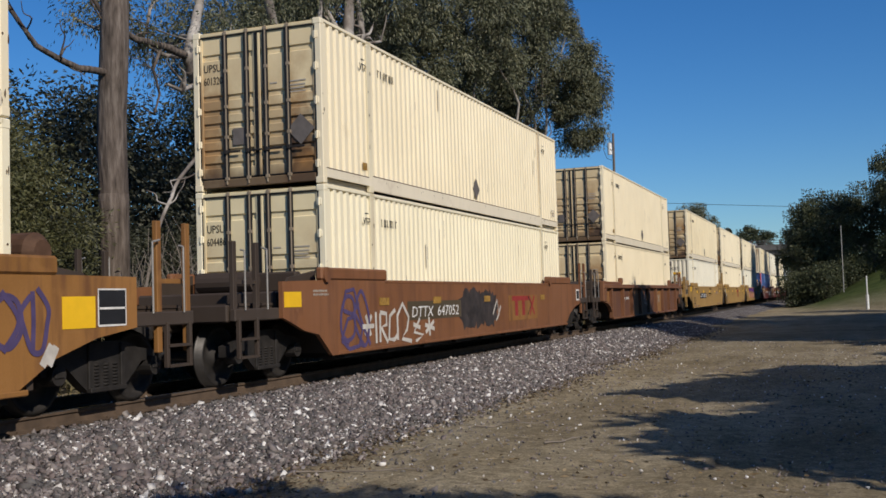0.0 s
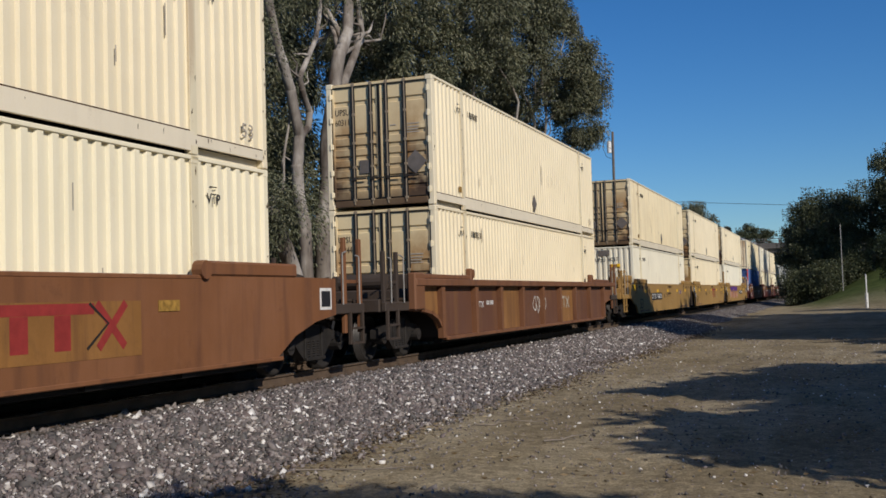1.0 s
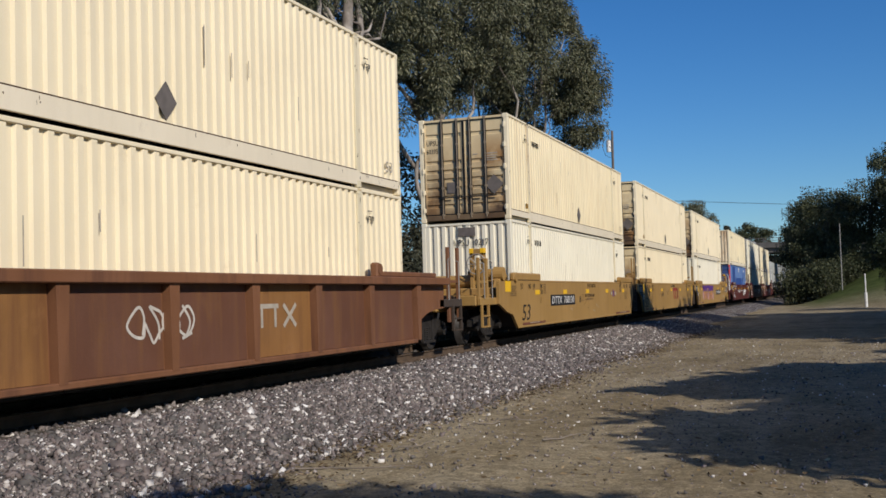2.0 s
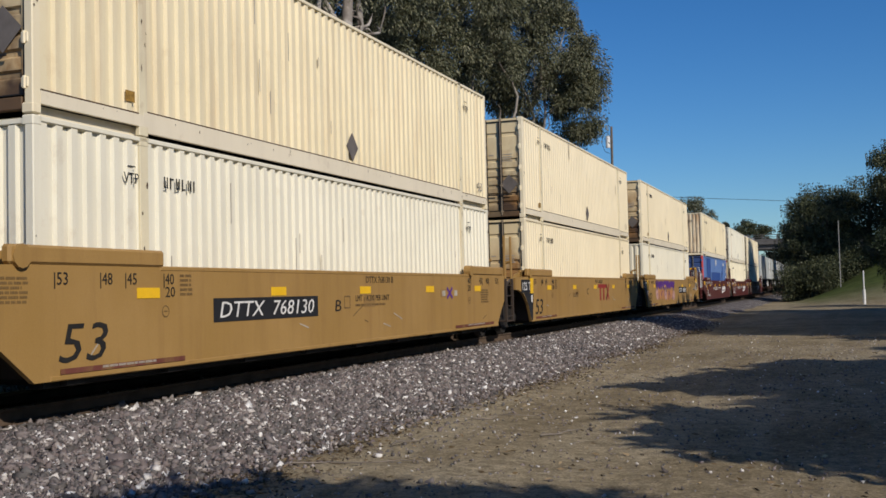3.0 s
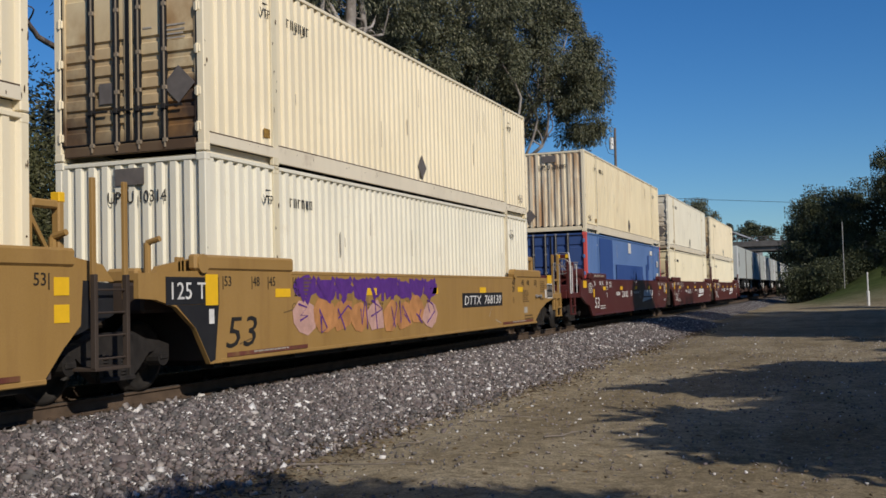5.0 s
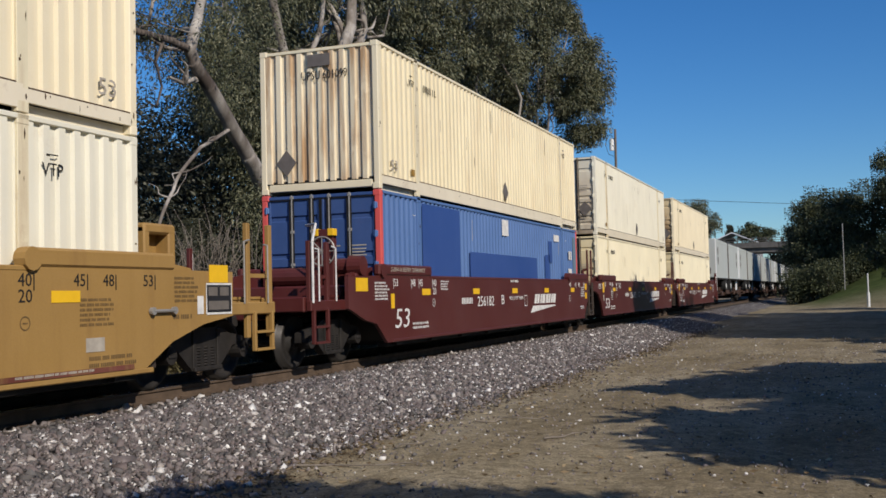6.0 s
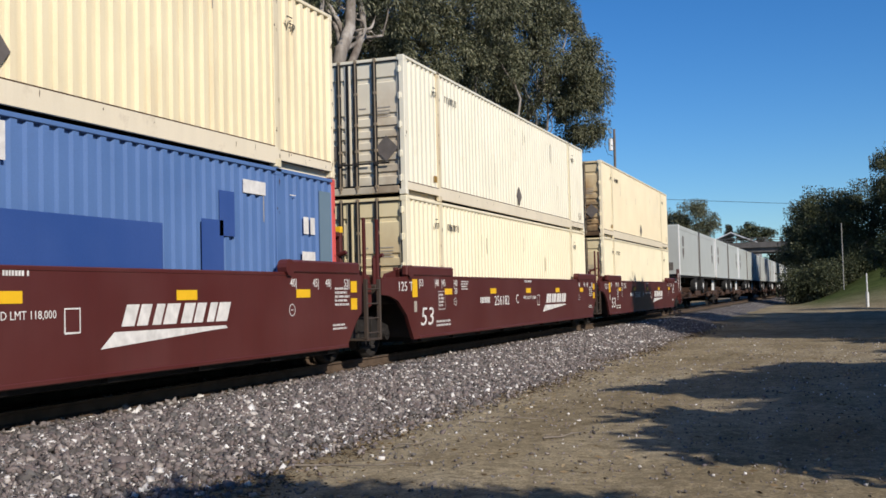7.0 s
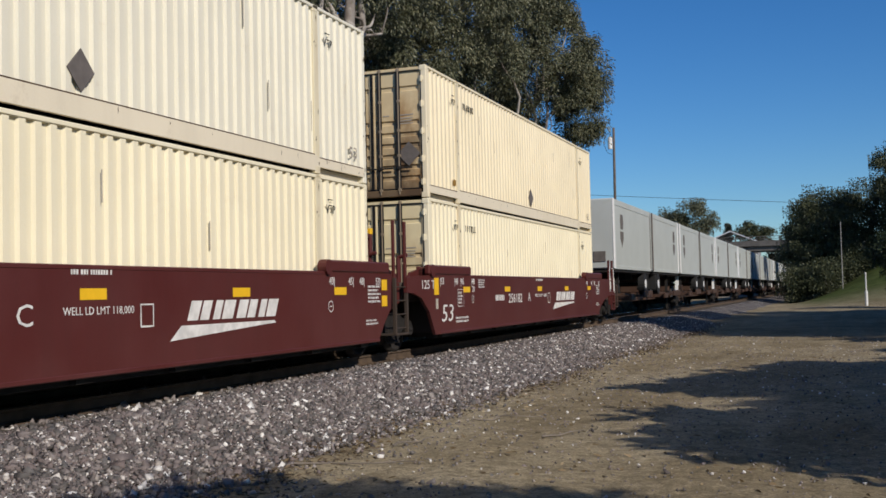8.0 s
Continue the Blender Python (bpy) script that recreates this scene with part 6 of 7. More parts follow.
rails()


# ---------------------------------------------------------------- trees
def leaf_cards(centres, dirs, length, width, r, droop=0.0):
    """Two-triangle folded leaves at the given centres."""
    n = len(centres)
    d = dirs / np.maximum(1e-6, np.linalg.norm(dirs, axis=1, keepdims=True))
    d[:, 2] -= droop
    d /= np.maximum(1e-6, np.linalg.norm(d, axis=1, keepdims=True))
    a = r.normal(size=(n, 3))
    s = np.cross(d, a)
    s /= np.maximum(1e-6, np.linalg.norm(s, axis=1, keepdims=True))
    L = length * r.uniform(0.6, 1.4, (n, 1))
    Wd = width * r.uniform(0.6, 1.4, (n, 1))
    up = np.cross(s, d) * Wd * 0.25
    v = np.stack([centres - d * L / 2, centres + s * Wd / 2 + up, centres + d * L / 2, centres - s * Wd / 2 + up], 1)
    f = np.arange(n * 4).reshape(n, 4)
    return v.reshape(-1, 3), f


def clumps(points, per, spread, r, flat=0.8):
    n = len(points)
    off = np.clip(r.normal(size=(n, per, 3)), -1.5, 1.5) * np.array([1, 1, flat]) * spread * r.uniform(0.6, 1.3, (n, 1, 1))
    return (points[:, None] + off).reshape(-1, 3), off.reshape(-1, 3)


def limb_mesh(bm, a, b, r0, r1, rr, bends=4, wob=0.12, seg=8):
    """A crooked tapered limb as one joined tube; returns its points."""
    a, b = Vector(a), Vector(b)
    L = (b - a).length
    pts = [a]
    for k in range(1, bends + 1):
        p = a.lerp(b, k / bends)
        if k < bends:
            p = p + Vector((rr.uniform(-1, 1), rr.uniform(-1, 1), rr.uniform(-0.6, 0.6))) * L * wob
        pts.append(p)
    fine = []
    for k in range(len(pts) - 1):        # round the bends off
        p0, p1, p2, p3 = pts[max(k - 1, 0)], pts[k], pts[k + 1], pts[min(k + 2, bends)]
        for u in ((0.0, 0.34, 0.67) if seg > 4 else (0.0,)):
            fine.append(0.5 * (2 * p1 + (p2 - p0) * u + (2 * p0 - 5 * p1 + 4 * p2 - p3) * u * u + (3 * p1 - p0 - 3 * p2 + p3) * u ** 3))
    fine.append(pts[-1])
    last = len(fine) - 1
    ref = (b - a).orthogonal().normalized()
    rings = []
    for k, p in enumerate(fine):
        t = k / last
        r = r0 + (r1 - r0) * t
        d = (fine[min(k + 1, last)] - fine[max(k - 1, 0)]).normalized()
        e1 = (ref - d * ref.dot(d)).normalized()
        e2 = d.cross(e1)
        rings.append([bm.verts.new(p + (e1 * math.cos(2 * math.pi * i / seg) + e2 * math.sin(2 * math.pi * i / seg)) * r) for i in range(seg)])
    for u, v in zip(rings, rings[1:]):
        for i in range(seg):
            j = (i + 1) % seg
            f = bm.faces.new((u[i], u[j], v[j], v[i]))
            f.smooth = True
    bm.faces.new(rings[-1])
    return pts


def winding(bm, pts, r0, r1, rr, twigs=0, reach=1.2, seg=9):
    """A limb that winds through given points, with crooked twigs; returns the points."""
    pts = [Vector(p) for p in pts]
    n = len(pts) - 1
    for k in range(n):
        a, b = pts[k], pts[k + 1]
        ra, rb = r0 + (r1 - r0) * k / n, r0 + (r1 - r0) * (k + 1) / n
        over = (b - a).normalized() * rb * 0.5
        limb_mesh(bm, a, b + over, ra, rb, rr, 3, 0.02, seg)
    for q in range(twigs):
        p = pts[rr.randrange(1, n + 1)]
        limb_mesh(bm, p, p + Vector((rr.uniform(-0.5, 0.5), rr.uniform(-1, 1), rr.uniform(-0.5, 1.0))) * reach, r1 * 0.7, 0.008, rr, 4, 0.14, 5)
    return pts


def tree(name, label, base, trunk_to, r0, limbs, crown, leaves, mat_leaf, mat_bark, seed, leaf=(0.34, 0.095), spread=0.75, droop=0.9,
         twig=0.04, shell=0.45, trunk_r=0.55, group="", hang=0.8, path=None, lobes=0):
    """A tree: crooked trunk, limbs that reach into the crown, and clumps of leaves.
    crown: ellipsoids (x, y, z, rx, ry, rz, number of clumps)."""
    rr = random.Random(seed)
    r = np.random.default_rng(seed)
    t = thing(name, label, "tree", group)
    t.location = base
    inv = Vector(base)
    bm = bmesh.new()
    if path:
        trunk_pts = winding(bm, [Vector(p) - inv for p in path], r0, r0 * trunk_r, rr, 0, 1.0, 12)
    else:
        trunk_pts = limb_mesh(bm, (0, 0, -0.3), Vector(trunk_to) - inv, r0, r0 * trunk_r, rr, 6, 0.03, 12)
    part("trunk", bm, mat_bark, t)
    pts = []
    for cx, cy, cz, rx, ry, rz, n in crown:
        d = r.normal(size=(n, 3))
        d /= np.linalg.norm(d, axis=1, keepdims=True)
        rad = (shell + (1 - shell) * r.random((n, 1))) ** 0.6 * r.uniform(0.86, 1.08, (n, 1))
        pts.append(np.array([cx, cy, cz]) + d * rad * np.array([rx, ry, rz]))
    P = np.concatenate(pts) - np.array(base)
    if lobes:       # gather the clumps into boughs with gaps between them
        seeds = P[r.permutation(len(P))[:len(P) // lobes]]
        near = np.array([np.argmin(((seeds - p) ** 2).sum(1)) for p in P])
        P = seeds[near] + (P - seeds[near]) * 0.70
    for k in range(limbs):
        bm = bmesh.new()
        target = Vector(P[rr.randrange(len(P))])
        s = trunk_pts[rr.randrange(len(trunk_pts) // 2, len(trunk_pts))]
        main = limb_mesh(bm, s, target, r0 * rr.uniform(0.20, 0.36), twig, rr, 5, 0.07, 7)
        for q in range(4):
            src = main[rr.randrange(2, len(main))]
            near_pts = sorted(range(0, len(P), 3), key=lambda i: (Vector(P[i]) - src).length)[:14]
            limb_mesh(bm, src, Vector(P[rr.choice(near_pts)]), r0 * 0.09 + 0.012, 0.012, rr, 4, 0.12, 5)
        part("limb", bm, mat_bark, t)
    C, off = clumps(P, leaves, spread, r, hang)
    v, f = leaf_cards(C, off + r.normal(0, 0.3, off.shape), leaf[0], leaf[1], r, droop)
    raw("crown", v, f, mat_leaf, parent=t)
    return t


# beyond the track: the tall trunk, the big gum trees, the undergrowth
GZ = lambda x, y: float(ground_z(x, y))
TRUNK_Y = (6.34, 6.52)
LIMB = (6.02, 7.34, 5.07, 7.24, 4.36, 7.33, 3.68, 7.53, 3.35, 7.8, 2.87, 8.3)
tall = tree("tall_trunk_tree", "tall straight tree with fibrous grey-brown bark", (-8.0, 6.0, GZ(-8, 6.0)), None, 0.40, 5,
            [(-8.5, 6.5, 23, 4, 4, 4, 60)], 110, GUM, ROUGHBARK, 11, trunk_r=0.84, path=[(-8, TRUNK_Y[0], -0.7), (-8, TRUNK_Y[0], 4), (-8, TRUNK_Y[1], 10), (-8.1, TRUNK_Y[1] + 0.1, 15), (-8.1, TRUNK_Y[1] + 0.2, 20)])
GUMLEAF = dict(leaf=(0.25, 0.066), spread=0.46, shell=0.5, group="gum trees", hang=1.1, lobes=6)
gum = tree("eucalyptus", "big gum tree with pale peeling limbs and drooping leaves", (-13.0, 28.0, GZ(-13, 28)), None, 0.45, 7,
           [(-15.5, 38, 19.5, 6.0, 6.5, 5.5, 170), (-15, 29, 19.0, 5, 5, 4, 70), (-17, 29.5, 11.5, 2.5, 4.5, 4.5, 110)], 380, GUM, BARK, 21, trunk_r=0.5,
           path=[(-13.0, 28.0, -0.7), (-12.6, 27.4, 5.0), (-12.2, 27.7, 10.0), (-12, 28.2, 12.8), (-12, 29.2, 14.1), (-12.6, 31.0, 17.0)], **GUMLEAF)
bm = bmesh.new()
winding(bm, [Vector(p) - gum.location for p in ((-12.2, 27.7, 10.0), (-12, 28.6, 11.5), (-12, 29.6, 12.8), (-12, 30.8, 14.4), (-12.5, 31.4, 17.0))], 0.26, 0.14, random.Random(3), 6)
part("limb", bm, BARK, gum)
tree("eucalyptus", "big gum tree with a dense drooping grey-green crown", (-15.0, 45.0, GZ(-15, 45)), (-14.0, 47.0, 13.0), 0.60, 10,
     [(-14.5, 48, 19.0, 6.3, 6.5, 6.0, 230), (-15.5, 42, 15, 4.5, 6, 4, 80)], 360, GUM, BARK, 22, **GUMLEAF)
tree("eucalyptus", "big gum tree with a rounded drooping crown against the sky", (-13.5, 58.0, GZ(-13.5, 58)), (-12.5, 59.0, 13.0), 0.55, 10,
     [(-11.5, 60, 18.7, 5.5, 5.8, 6.1, 225), (-8.6, 63, 15.7, 2.5, 2.6, 3.6, 64), (-12.5, 57, 21, 4.8, 5, 4.6, 100)], 360, GUM, BARK, 23, **GUMLEAF)
lean = tree("leaning_gum_tree", "leaning pale tree with crooked bare limbs", (-11.0, 23.2, GZ(-11, 23.2)), None, 0.34, 4,
            [(-12, 13.4, 11.4, 2.2, 3.6, 1.8, 40), (-12.5, 18.0, 11.0, 2.5, 3.2, 2.4, 60), (-12, 17.0, 9.0, 1.2, 1.6, 0.8, 14), (-10.6, 18.6, 4.6, 0.9, 1.3, 1.4, 26)], 150, GUM, BARK, 24, leaf=(0.17, 0.045), spread=0.45, trunk_r=0.42, hang=1.2,
            path=[(-11, 23.2, -0.6), (-11, 19.5, 5.1), (-11, 18.0, 6.5), (-11, 16.8, 7.5), (-11, 15.4, 8.7), (-11, 14.5, 9.35), (-11, 14.25, 9.8), (-11, 14.5, 10.5), (-11.2, 15.3, 11.8), (-11.4, 15.8, 14.0)])
# two limbs take the darker bark, so their shade is in the colour
for way, r0, r1, bark in (([(-11, 14.25, 9.8), (-11, 12.8, 9.85), (-11, 11.4, 9.75), (-11.2, 10.2, 10.2), (-11.4, 9.3, 11.2)], 0.14, 0.06, ROUGHBARK),
                          ([(-11, 16.8, 7.45), (-11, 14.8, 6.5), (-11, 13.6, 5.5), (-11, 12.95, 4.6), (-11, 12.2, 3.3), (-11, 11.6, 1.6)], 0.07, 0.05, BARK),
                          ([(-11, 13.0, 8.62), (-11.0, 13.85, 8.55), (-11.1, 14.9, 8.95)], 0.05, 0.09, BARK),
                          ([(-11.0, 12.8, 9.85), (-11.1, 12.4, 9.0), (-11.2, 12.9, 8.3), (-11.2, 12.6, 7.6)], 0.06, 0.03, ROUGHBARK)):
    bm = bmesh.new()
    winding(bm, [Vector(p) - lean.location for p in way], r0, r1, random.Random(int(r0 * 1000)), 8, 1.3)
    part("limb", bm, bark, lean)
pale = tree("pale_trunk_tree", "pale-barked tree with twisted trunks behind the train", (-12.0, 24.6, GZ(-12, 24.6)), None, 0.30, 3,
            [(-13, 24, 17, 3.6, 4.0, 3.0, 60), (-13.5, 25, 5.5, 1.4, 1.6, 2.6, 40), (-15.0, 24.5, 11.0, 2.4, 3.2, 4.2, 110)], 230, GUM, BARK, 25, leaf=(0.22, 0.055), spread=0.5, trunk_r=0.6, hang=1.2,
            path=[(-12, 24.6, -0.6), (-12, 24.4, 4.5), (-12, 23.9, 5.8), (-12, 23.8, 7.0), (-12, 24.1, 8.4), (-12, 23.4, 10.3), (-12, 22.75, 11.4), (-12.1, 22.3, 12.6), (-12.3, 21.8, 15.0)])
bm = bmesh.new()
winding(bm, [Vector(p) - pale.location for p in ((-12, 24.05, 8.3), (-12, 24.9, 8.9), (-12, 25.1, 9.6), (-12, 24.45, 10.5), (-12, 24.25, 11.0), (-12, 25.1, 12.1), (-12, 25.9, 13.1), (-12.3, 27.0, 15.5))], 0.17, 0.10, random.Random(8), 10)
part("limb", bm, BARK, pale)


def bush(name, label, base, blobs, leaves, mat, seed, leaf=(0.22, 0.06), spread=0.5, droop=0.2, category="shrub", stems=8, shell=0.5, group=""):
    rr = random.Random(seed)
    r = np.random.default_rng(seed)
    t = thing(name, label, category, group)
    t.location = base
    pts = []
    for cx, cy, cz, rx, ry, rz, n in blobs:
        d = r.normal(size=(n, 3))
        d /= np.linalg.norm(d, axis=1, keepdims=True)
        pts.append(np.array([cx, cy, cz]) + d * (shell + (1 - shell) * r.random((n, 1))) * r.uniform(0.8, 1.15, (n, 1)) * np.array([rx, ry, rz]))
    P = np.concatenate(pts) - np.array(base)
    P = P[P[:, 2] > 0.05]
    for k in range(stems):
        bm = bmesh.new()
        limb_mesh(bm, (rr.uniform(-0.3, 0.3), rr.uniform(-0.3, 0.3), -0.2), P[rr.randrange(len(P))], 0.07, 0.012, rr, 4, 0.08, 6)
        part("stem", bm, TWIG, t)
    C, off = clumps(P, leaves, spread, r)
    v, f = leaf_cards(C, off + r.normal(0, 0.25, off.shape), leaf[0], leaf[1], r, droop)
    raw("foliage", v, f, mat, parent=t)
    return t


bush("feathery_shrub", "tall feathery olive-green shrub beyond the track", (-8.6, 0.6, GZ(-8.6, 0.6)),
     [(-8.4, 0.6, 2.8, 2.2, 2.3, 3.2, 110), (-9.2, 1.4, 5.4, 1.9, 2.1, 1.9, 80), (-8.9, 3.9, 2.6, 1.7, 1.6, 2.6, 80), (-9.6, 3.4, 4.8, 1.7, 1.7, 1.5, 50)], 330, CEDAR, 31, (0.125, 0.034), 0.38)
for way, r0, r1, seed in (([(-8, LIMB[0], LIMB[1]), (-8, LIMB[2], LIMB[3]), (-8, LIMB[4], LIMB[5]), (-8.1, LIMB[6], LIMB[7]), (-8.1, LIMB[8], LIMB[9]), (-8.2, LIMB[10], LIMB[11])], 0.10, 0.045, 5),
                          ([(-8, TRUNK_Y[1], 9.7), (-8.1, TRUNK_Y[1] - 0.8, 9.9), (-8.1, TRUNK_Y[1] - 1.7, 10.3)], 0.05, 0.02, 6),
                          ([(-8, TRUNK_Y[1], 8.4), (-8.1, TRUNK_Y[1] - 0.5, 8.8), (-8.1, TRUNK_Y[1] - 1.2, 9.5)], 0.035, 0.015, 7)):
    bm = bmesh.new()
    winding(bm, [Vector(p) - tall.location for p in way], r0, r1, random.Random(seed), 6, 0.9, 7)
    part("crooked_limb", bm, ROUGHBARK, tall)

bush("feathery_shrub", "feathery olive-green shrub in the undergrowth", (-9.8, -3.5, GZ(-9.8, -3.5)),
     [(-9.8, -3.2, 2.6, 2.4, 3.0, 3.4, 110)], 200, CEDAR, 32, (0.14, 0.04), 0.45)
# undergrowth: its leaf colour already holds the shade
for i, (x, y, h, w) in enumerate([(-12.5, 6.0, 4.6, 2.6), (-14, 11, 5.0, 3.0), (-15.5, 17.5, 5.2, 3.4), (-17, 25, 5.5, 3.6), (-18, 33, 5.5, 4.0),
                                  (-19, 42, 6.0, 4.2), (-19.5, 52, 6.5, 4.5), (-19, 63, 6.5, 4.6), (-12, 38, 3.5, 2.4), (-14.5, 0.0, 5.2, 3.2)]):
    bush("undergrowth_bush", "grey-green bush with shade-darkened leaves in the undergrowth", (x, y, GZ(x, y)),
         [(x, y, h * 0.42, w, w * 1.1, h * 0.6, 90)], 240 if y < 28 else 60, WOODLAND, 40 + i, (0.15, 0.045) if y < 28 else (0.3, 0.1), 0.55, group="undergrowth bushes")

# wood behind: dark by leaf colour, which stands in for shade
for i, (x, y, h, w) in enumerate([(-19, -6, 6.4, 4.0), (-19.5, 2, 7.4, 4.2), (-20, 9, 8.6, 4.4), (-19.5, 17.0, 10.0, 4.6), (-20.5, 25, 11, 5.0), (-23, 37, 12, 5.4),
                                  (-24, 48, 12.5, 5.6), (-23, 60, 13, 5.6), (-21, 73, 12, 5.0)]):
    tree("woodland_tree", "evergreen tree with shade-darkened leaves in the wood beyond the track", (x, y, GZ(x, y)), (x, y, h * 0.5), 0.3, 5,
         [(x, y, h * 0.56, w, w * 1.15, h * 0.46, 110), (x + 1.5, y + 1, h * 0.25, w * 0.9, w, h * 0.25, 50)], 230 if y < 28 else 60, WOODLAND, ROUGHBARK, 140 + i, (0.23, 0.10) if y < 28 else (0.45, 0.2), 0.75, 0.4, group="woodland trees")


def dry_brush(x, y, seed, h=3.2):
    """A tangle of bare grey twigs."""
    rr = random.Random(seed)
    t = thing("dry_brush", "tangle of bare grey twigs beside the track", "shrub", "dry brush")
    t.location = (x, y, GZ(x, y))
    for s in range(3):
        bm = bmesh.new()
        for k in range(16):
            a = Vector((rr.uniform(-1.0, 1.0), rr.uniform(-1.2, 1.2), -0.1))
            b = a + Vector((rr.uniform(-0.9, 0.9), rr.uniform(-1.3, 1.3), h * rr.uniform(0.5, 1.15)))
            pts = limb_mesh(bm, a, b, 0.022, 0.006, rr, 4, 0.10, 4)
            for q in range(3):
                p = pts[rr.randrange(1, 4)]
                limb_mesh(bm, p, p + Vector((rr.uniform(-0.7, 0.7), rr.uniform(-0.7, 0.7), rr.uniform(0.1, 0.8))), 0.010, 0.004, rr, 3, 0.12, 4)
        tagged(part("branch_tangle", bm, TWIG, t), kind="stuff")


for i, (x, y, h) in enumerate([(-7.0, 7.6, 3.2), (-7.6, 9.6, 3.6), (-6.6, 5.2, 2.4), (-8.4, 11.6, 4.0), (-7.2, 2.4, 2.2)]):
    dry_brush(x, y, 90 + i, h)

# added weeds: they screen the lit ground and sky light under the train
r = np.random.default_rng(33)
n = 26000
y = r.uniform(-18, 90, n)
x = -5.4 + r.normal(0, 0.45, n)
hh = 0.75 + 0.45 * np.sin(y * 0.8) * np.sin(y * 0.23 + 1) + r.uniform(-0.2, 0.35, n)
P = np.stack([x, y, ground_z(x, y) + hh * r.random(n) + 0.05], 1)
v, f = leaf_cards(P, r.normal(size=(n, 3)) * np.array([0.5, 0.5, 1.0]), 0.42, 0.06, r)
raw("track_weeds", v, f, WEEDS, "added strip of dry brown weeds that closes the view under the train", "weeds", "stuff")

# far along the track
tree("round_tree", "grey-green round-headed tree far along the track", (-11.0, 150, GZ(-11, 150)), (-11, 150, 8.5), 0.4, 6,
     [(-10.8, 150, 11.4, 3.4, 3.4, 3.6, 75), (-15, 151, 10.3, 3.0, 3.0, 3.0, 55)], 200, GUM, BARK, 51, (0.3, 0.11), 0.55, 0.4)
tree("distant_tree", "dark tree far behind the bridge", (-8.5, 215, GZ(-8.5, 215)), (-8.5, 215, 9), 0.4, 4,
     [(-7.6, 215, 12.4, 2.6, 2.5, 2.6, 40), (-4.6, 217, 12.0, 2.2, 2.5, 2.6, 30)], 80, OAK, ROUGHBARK, 52, (0.55, 0.18), 0.5, 0.3)
tree("distant_conifer", "dark pointed conifer far behind the bridge", (-12.3, 220, GZ(-12.3, 220)), (-12.3, 220, 15.3), 0.3, 3,
     [(-12.3, 220, 7.5 + 1.35 * q, 2.5 - 0.4 * q, 2.5 - 0.4 * q, 0.7, 26 - 3 * q) for q in range(6)], 70, WOODLAND, ROUGHBARK, 53, (0.4, 0.14), 0.32, 0.2, trunk_r=0.15, shell=0.3)
for i, (x, y, top, blobs) in enumerate([
        (9.0, 97, 8, [(8.6, 96, 7.2, 3.8, 4, 4.0, 110), (6.6, 95, 4.4, 2.2, 3, 3.4, 60)]),
        (13.0, 99, 9, [(12.6, 98, 7.6, 4.0, 4, 4.2, 110), (11.0, 95, 4.6, 3.2, 3, 2.2, 50)]),
        (16.5, 92, 11, [(15.6, 90, 11.2, 3.0, 3.2, 3.4, 80), (17, 93, 8.2, 3.6, 3.6, 3.6, 80)]),
        (21.0, 97, 10, [(20, 96, 9, 4.5, 4.5, 4.5, 90)]),
        (8.0, 118, 9, [(7.5, 117, 6.5, 4.0, 4, 4.4, 90)]),
        (8.0, 166, 6, [(6.6, 165, 4.0, 3.6, 4, 4.6, 90)]),
        (7.5, 182, 6, [(5.6, 181, 4.4, 3.4, 4, 4.8, 80)])]):
    tree("oak_tree", "dark evergreen oak on the bank beside the track", (x, y, GZ(x, y)), (x, y, top), 0.35, 6, blobs, 210, OAK, ROUGHBARK, 60 + i,
         (0.21, 0.11), 0.55, 0.2, group="oaks on the bank")
for i, (x, y) in enumerate([(6.0, 91), (8.2, 90), (10.5, 93)]):
    bush("bank_shrub", "dark shrub at the foot of the oaks", (x, y, GZ(x, y)), [(x, y, GZ(x, y) + 1.5, 1.6, 1.8, 1.9, 60)], 170, OAK, 170 + i, (0.19, 0.10), 0.5, group="shrubs on the bank")
bush("trimmed_hedge", "dark dense hedge at the edge of the yard", (14.0, 62, GZ(14, 62)),
     [(13.6, 62, 3.3, 2.0, 2.2, 1.2, 90), (14.6, 63, 1.4, 2.0, 2.2, 1.6, 80)], 120, HEDGE, 70, (0.16, 0.07), 0.35)


for i, (x, y) in enumerate([(-15, 232), (-9, 236), (-3, 234), (3, 232), (9, 228)]):
    bush("distant_thicket", "dark thicket far behind the bridge", (x, y, GZ(x, y)), [(x, y, GZ(x, y) + 4.6, 3.8, 2.5, 5.6, 90)], 60, WOODLAND, 190 + i, (0.6, 0.3), 0.9, group="thickets behind the bridge")


def utility_pole():
    p = thing("utility_pole", "leaning wooden utility pole with a pale transformer", "utility pole")
    p.location = (-8.0, 72.5, GZ(-8, 72.5))
    bm = bmesh.new()
    limb_mesh(bm, (0.02, 0, -0.3), (0.15, 0, 15.5), 0.14, 0.10, random.Random(1), 4, 0.0, 10)
    part("post", bm, WOODPOLE, p)
    bm = bmesh.new()
    rod(bm, (-0.18, 0, 13.7), (-0.18, 0, 14.7), 0.20, seg=12)
    part("transformer", bm, ALU, p, "pale grey transformer can")
    bm = bmesh.new()
    bent(bm, [(-0.08, 0, 15.2), (-0.55, 0, 14.9), (-0.72, 0, 14.2), (-0.45, 0, 13.4), (-0.02, 0, 13.2)], 0.018)
    part("cable_loop", bm, WIRE, p)


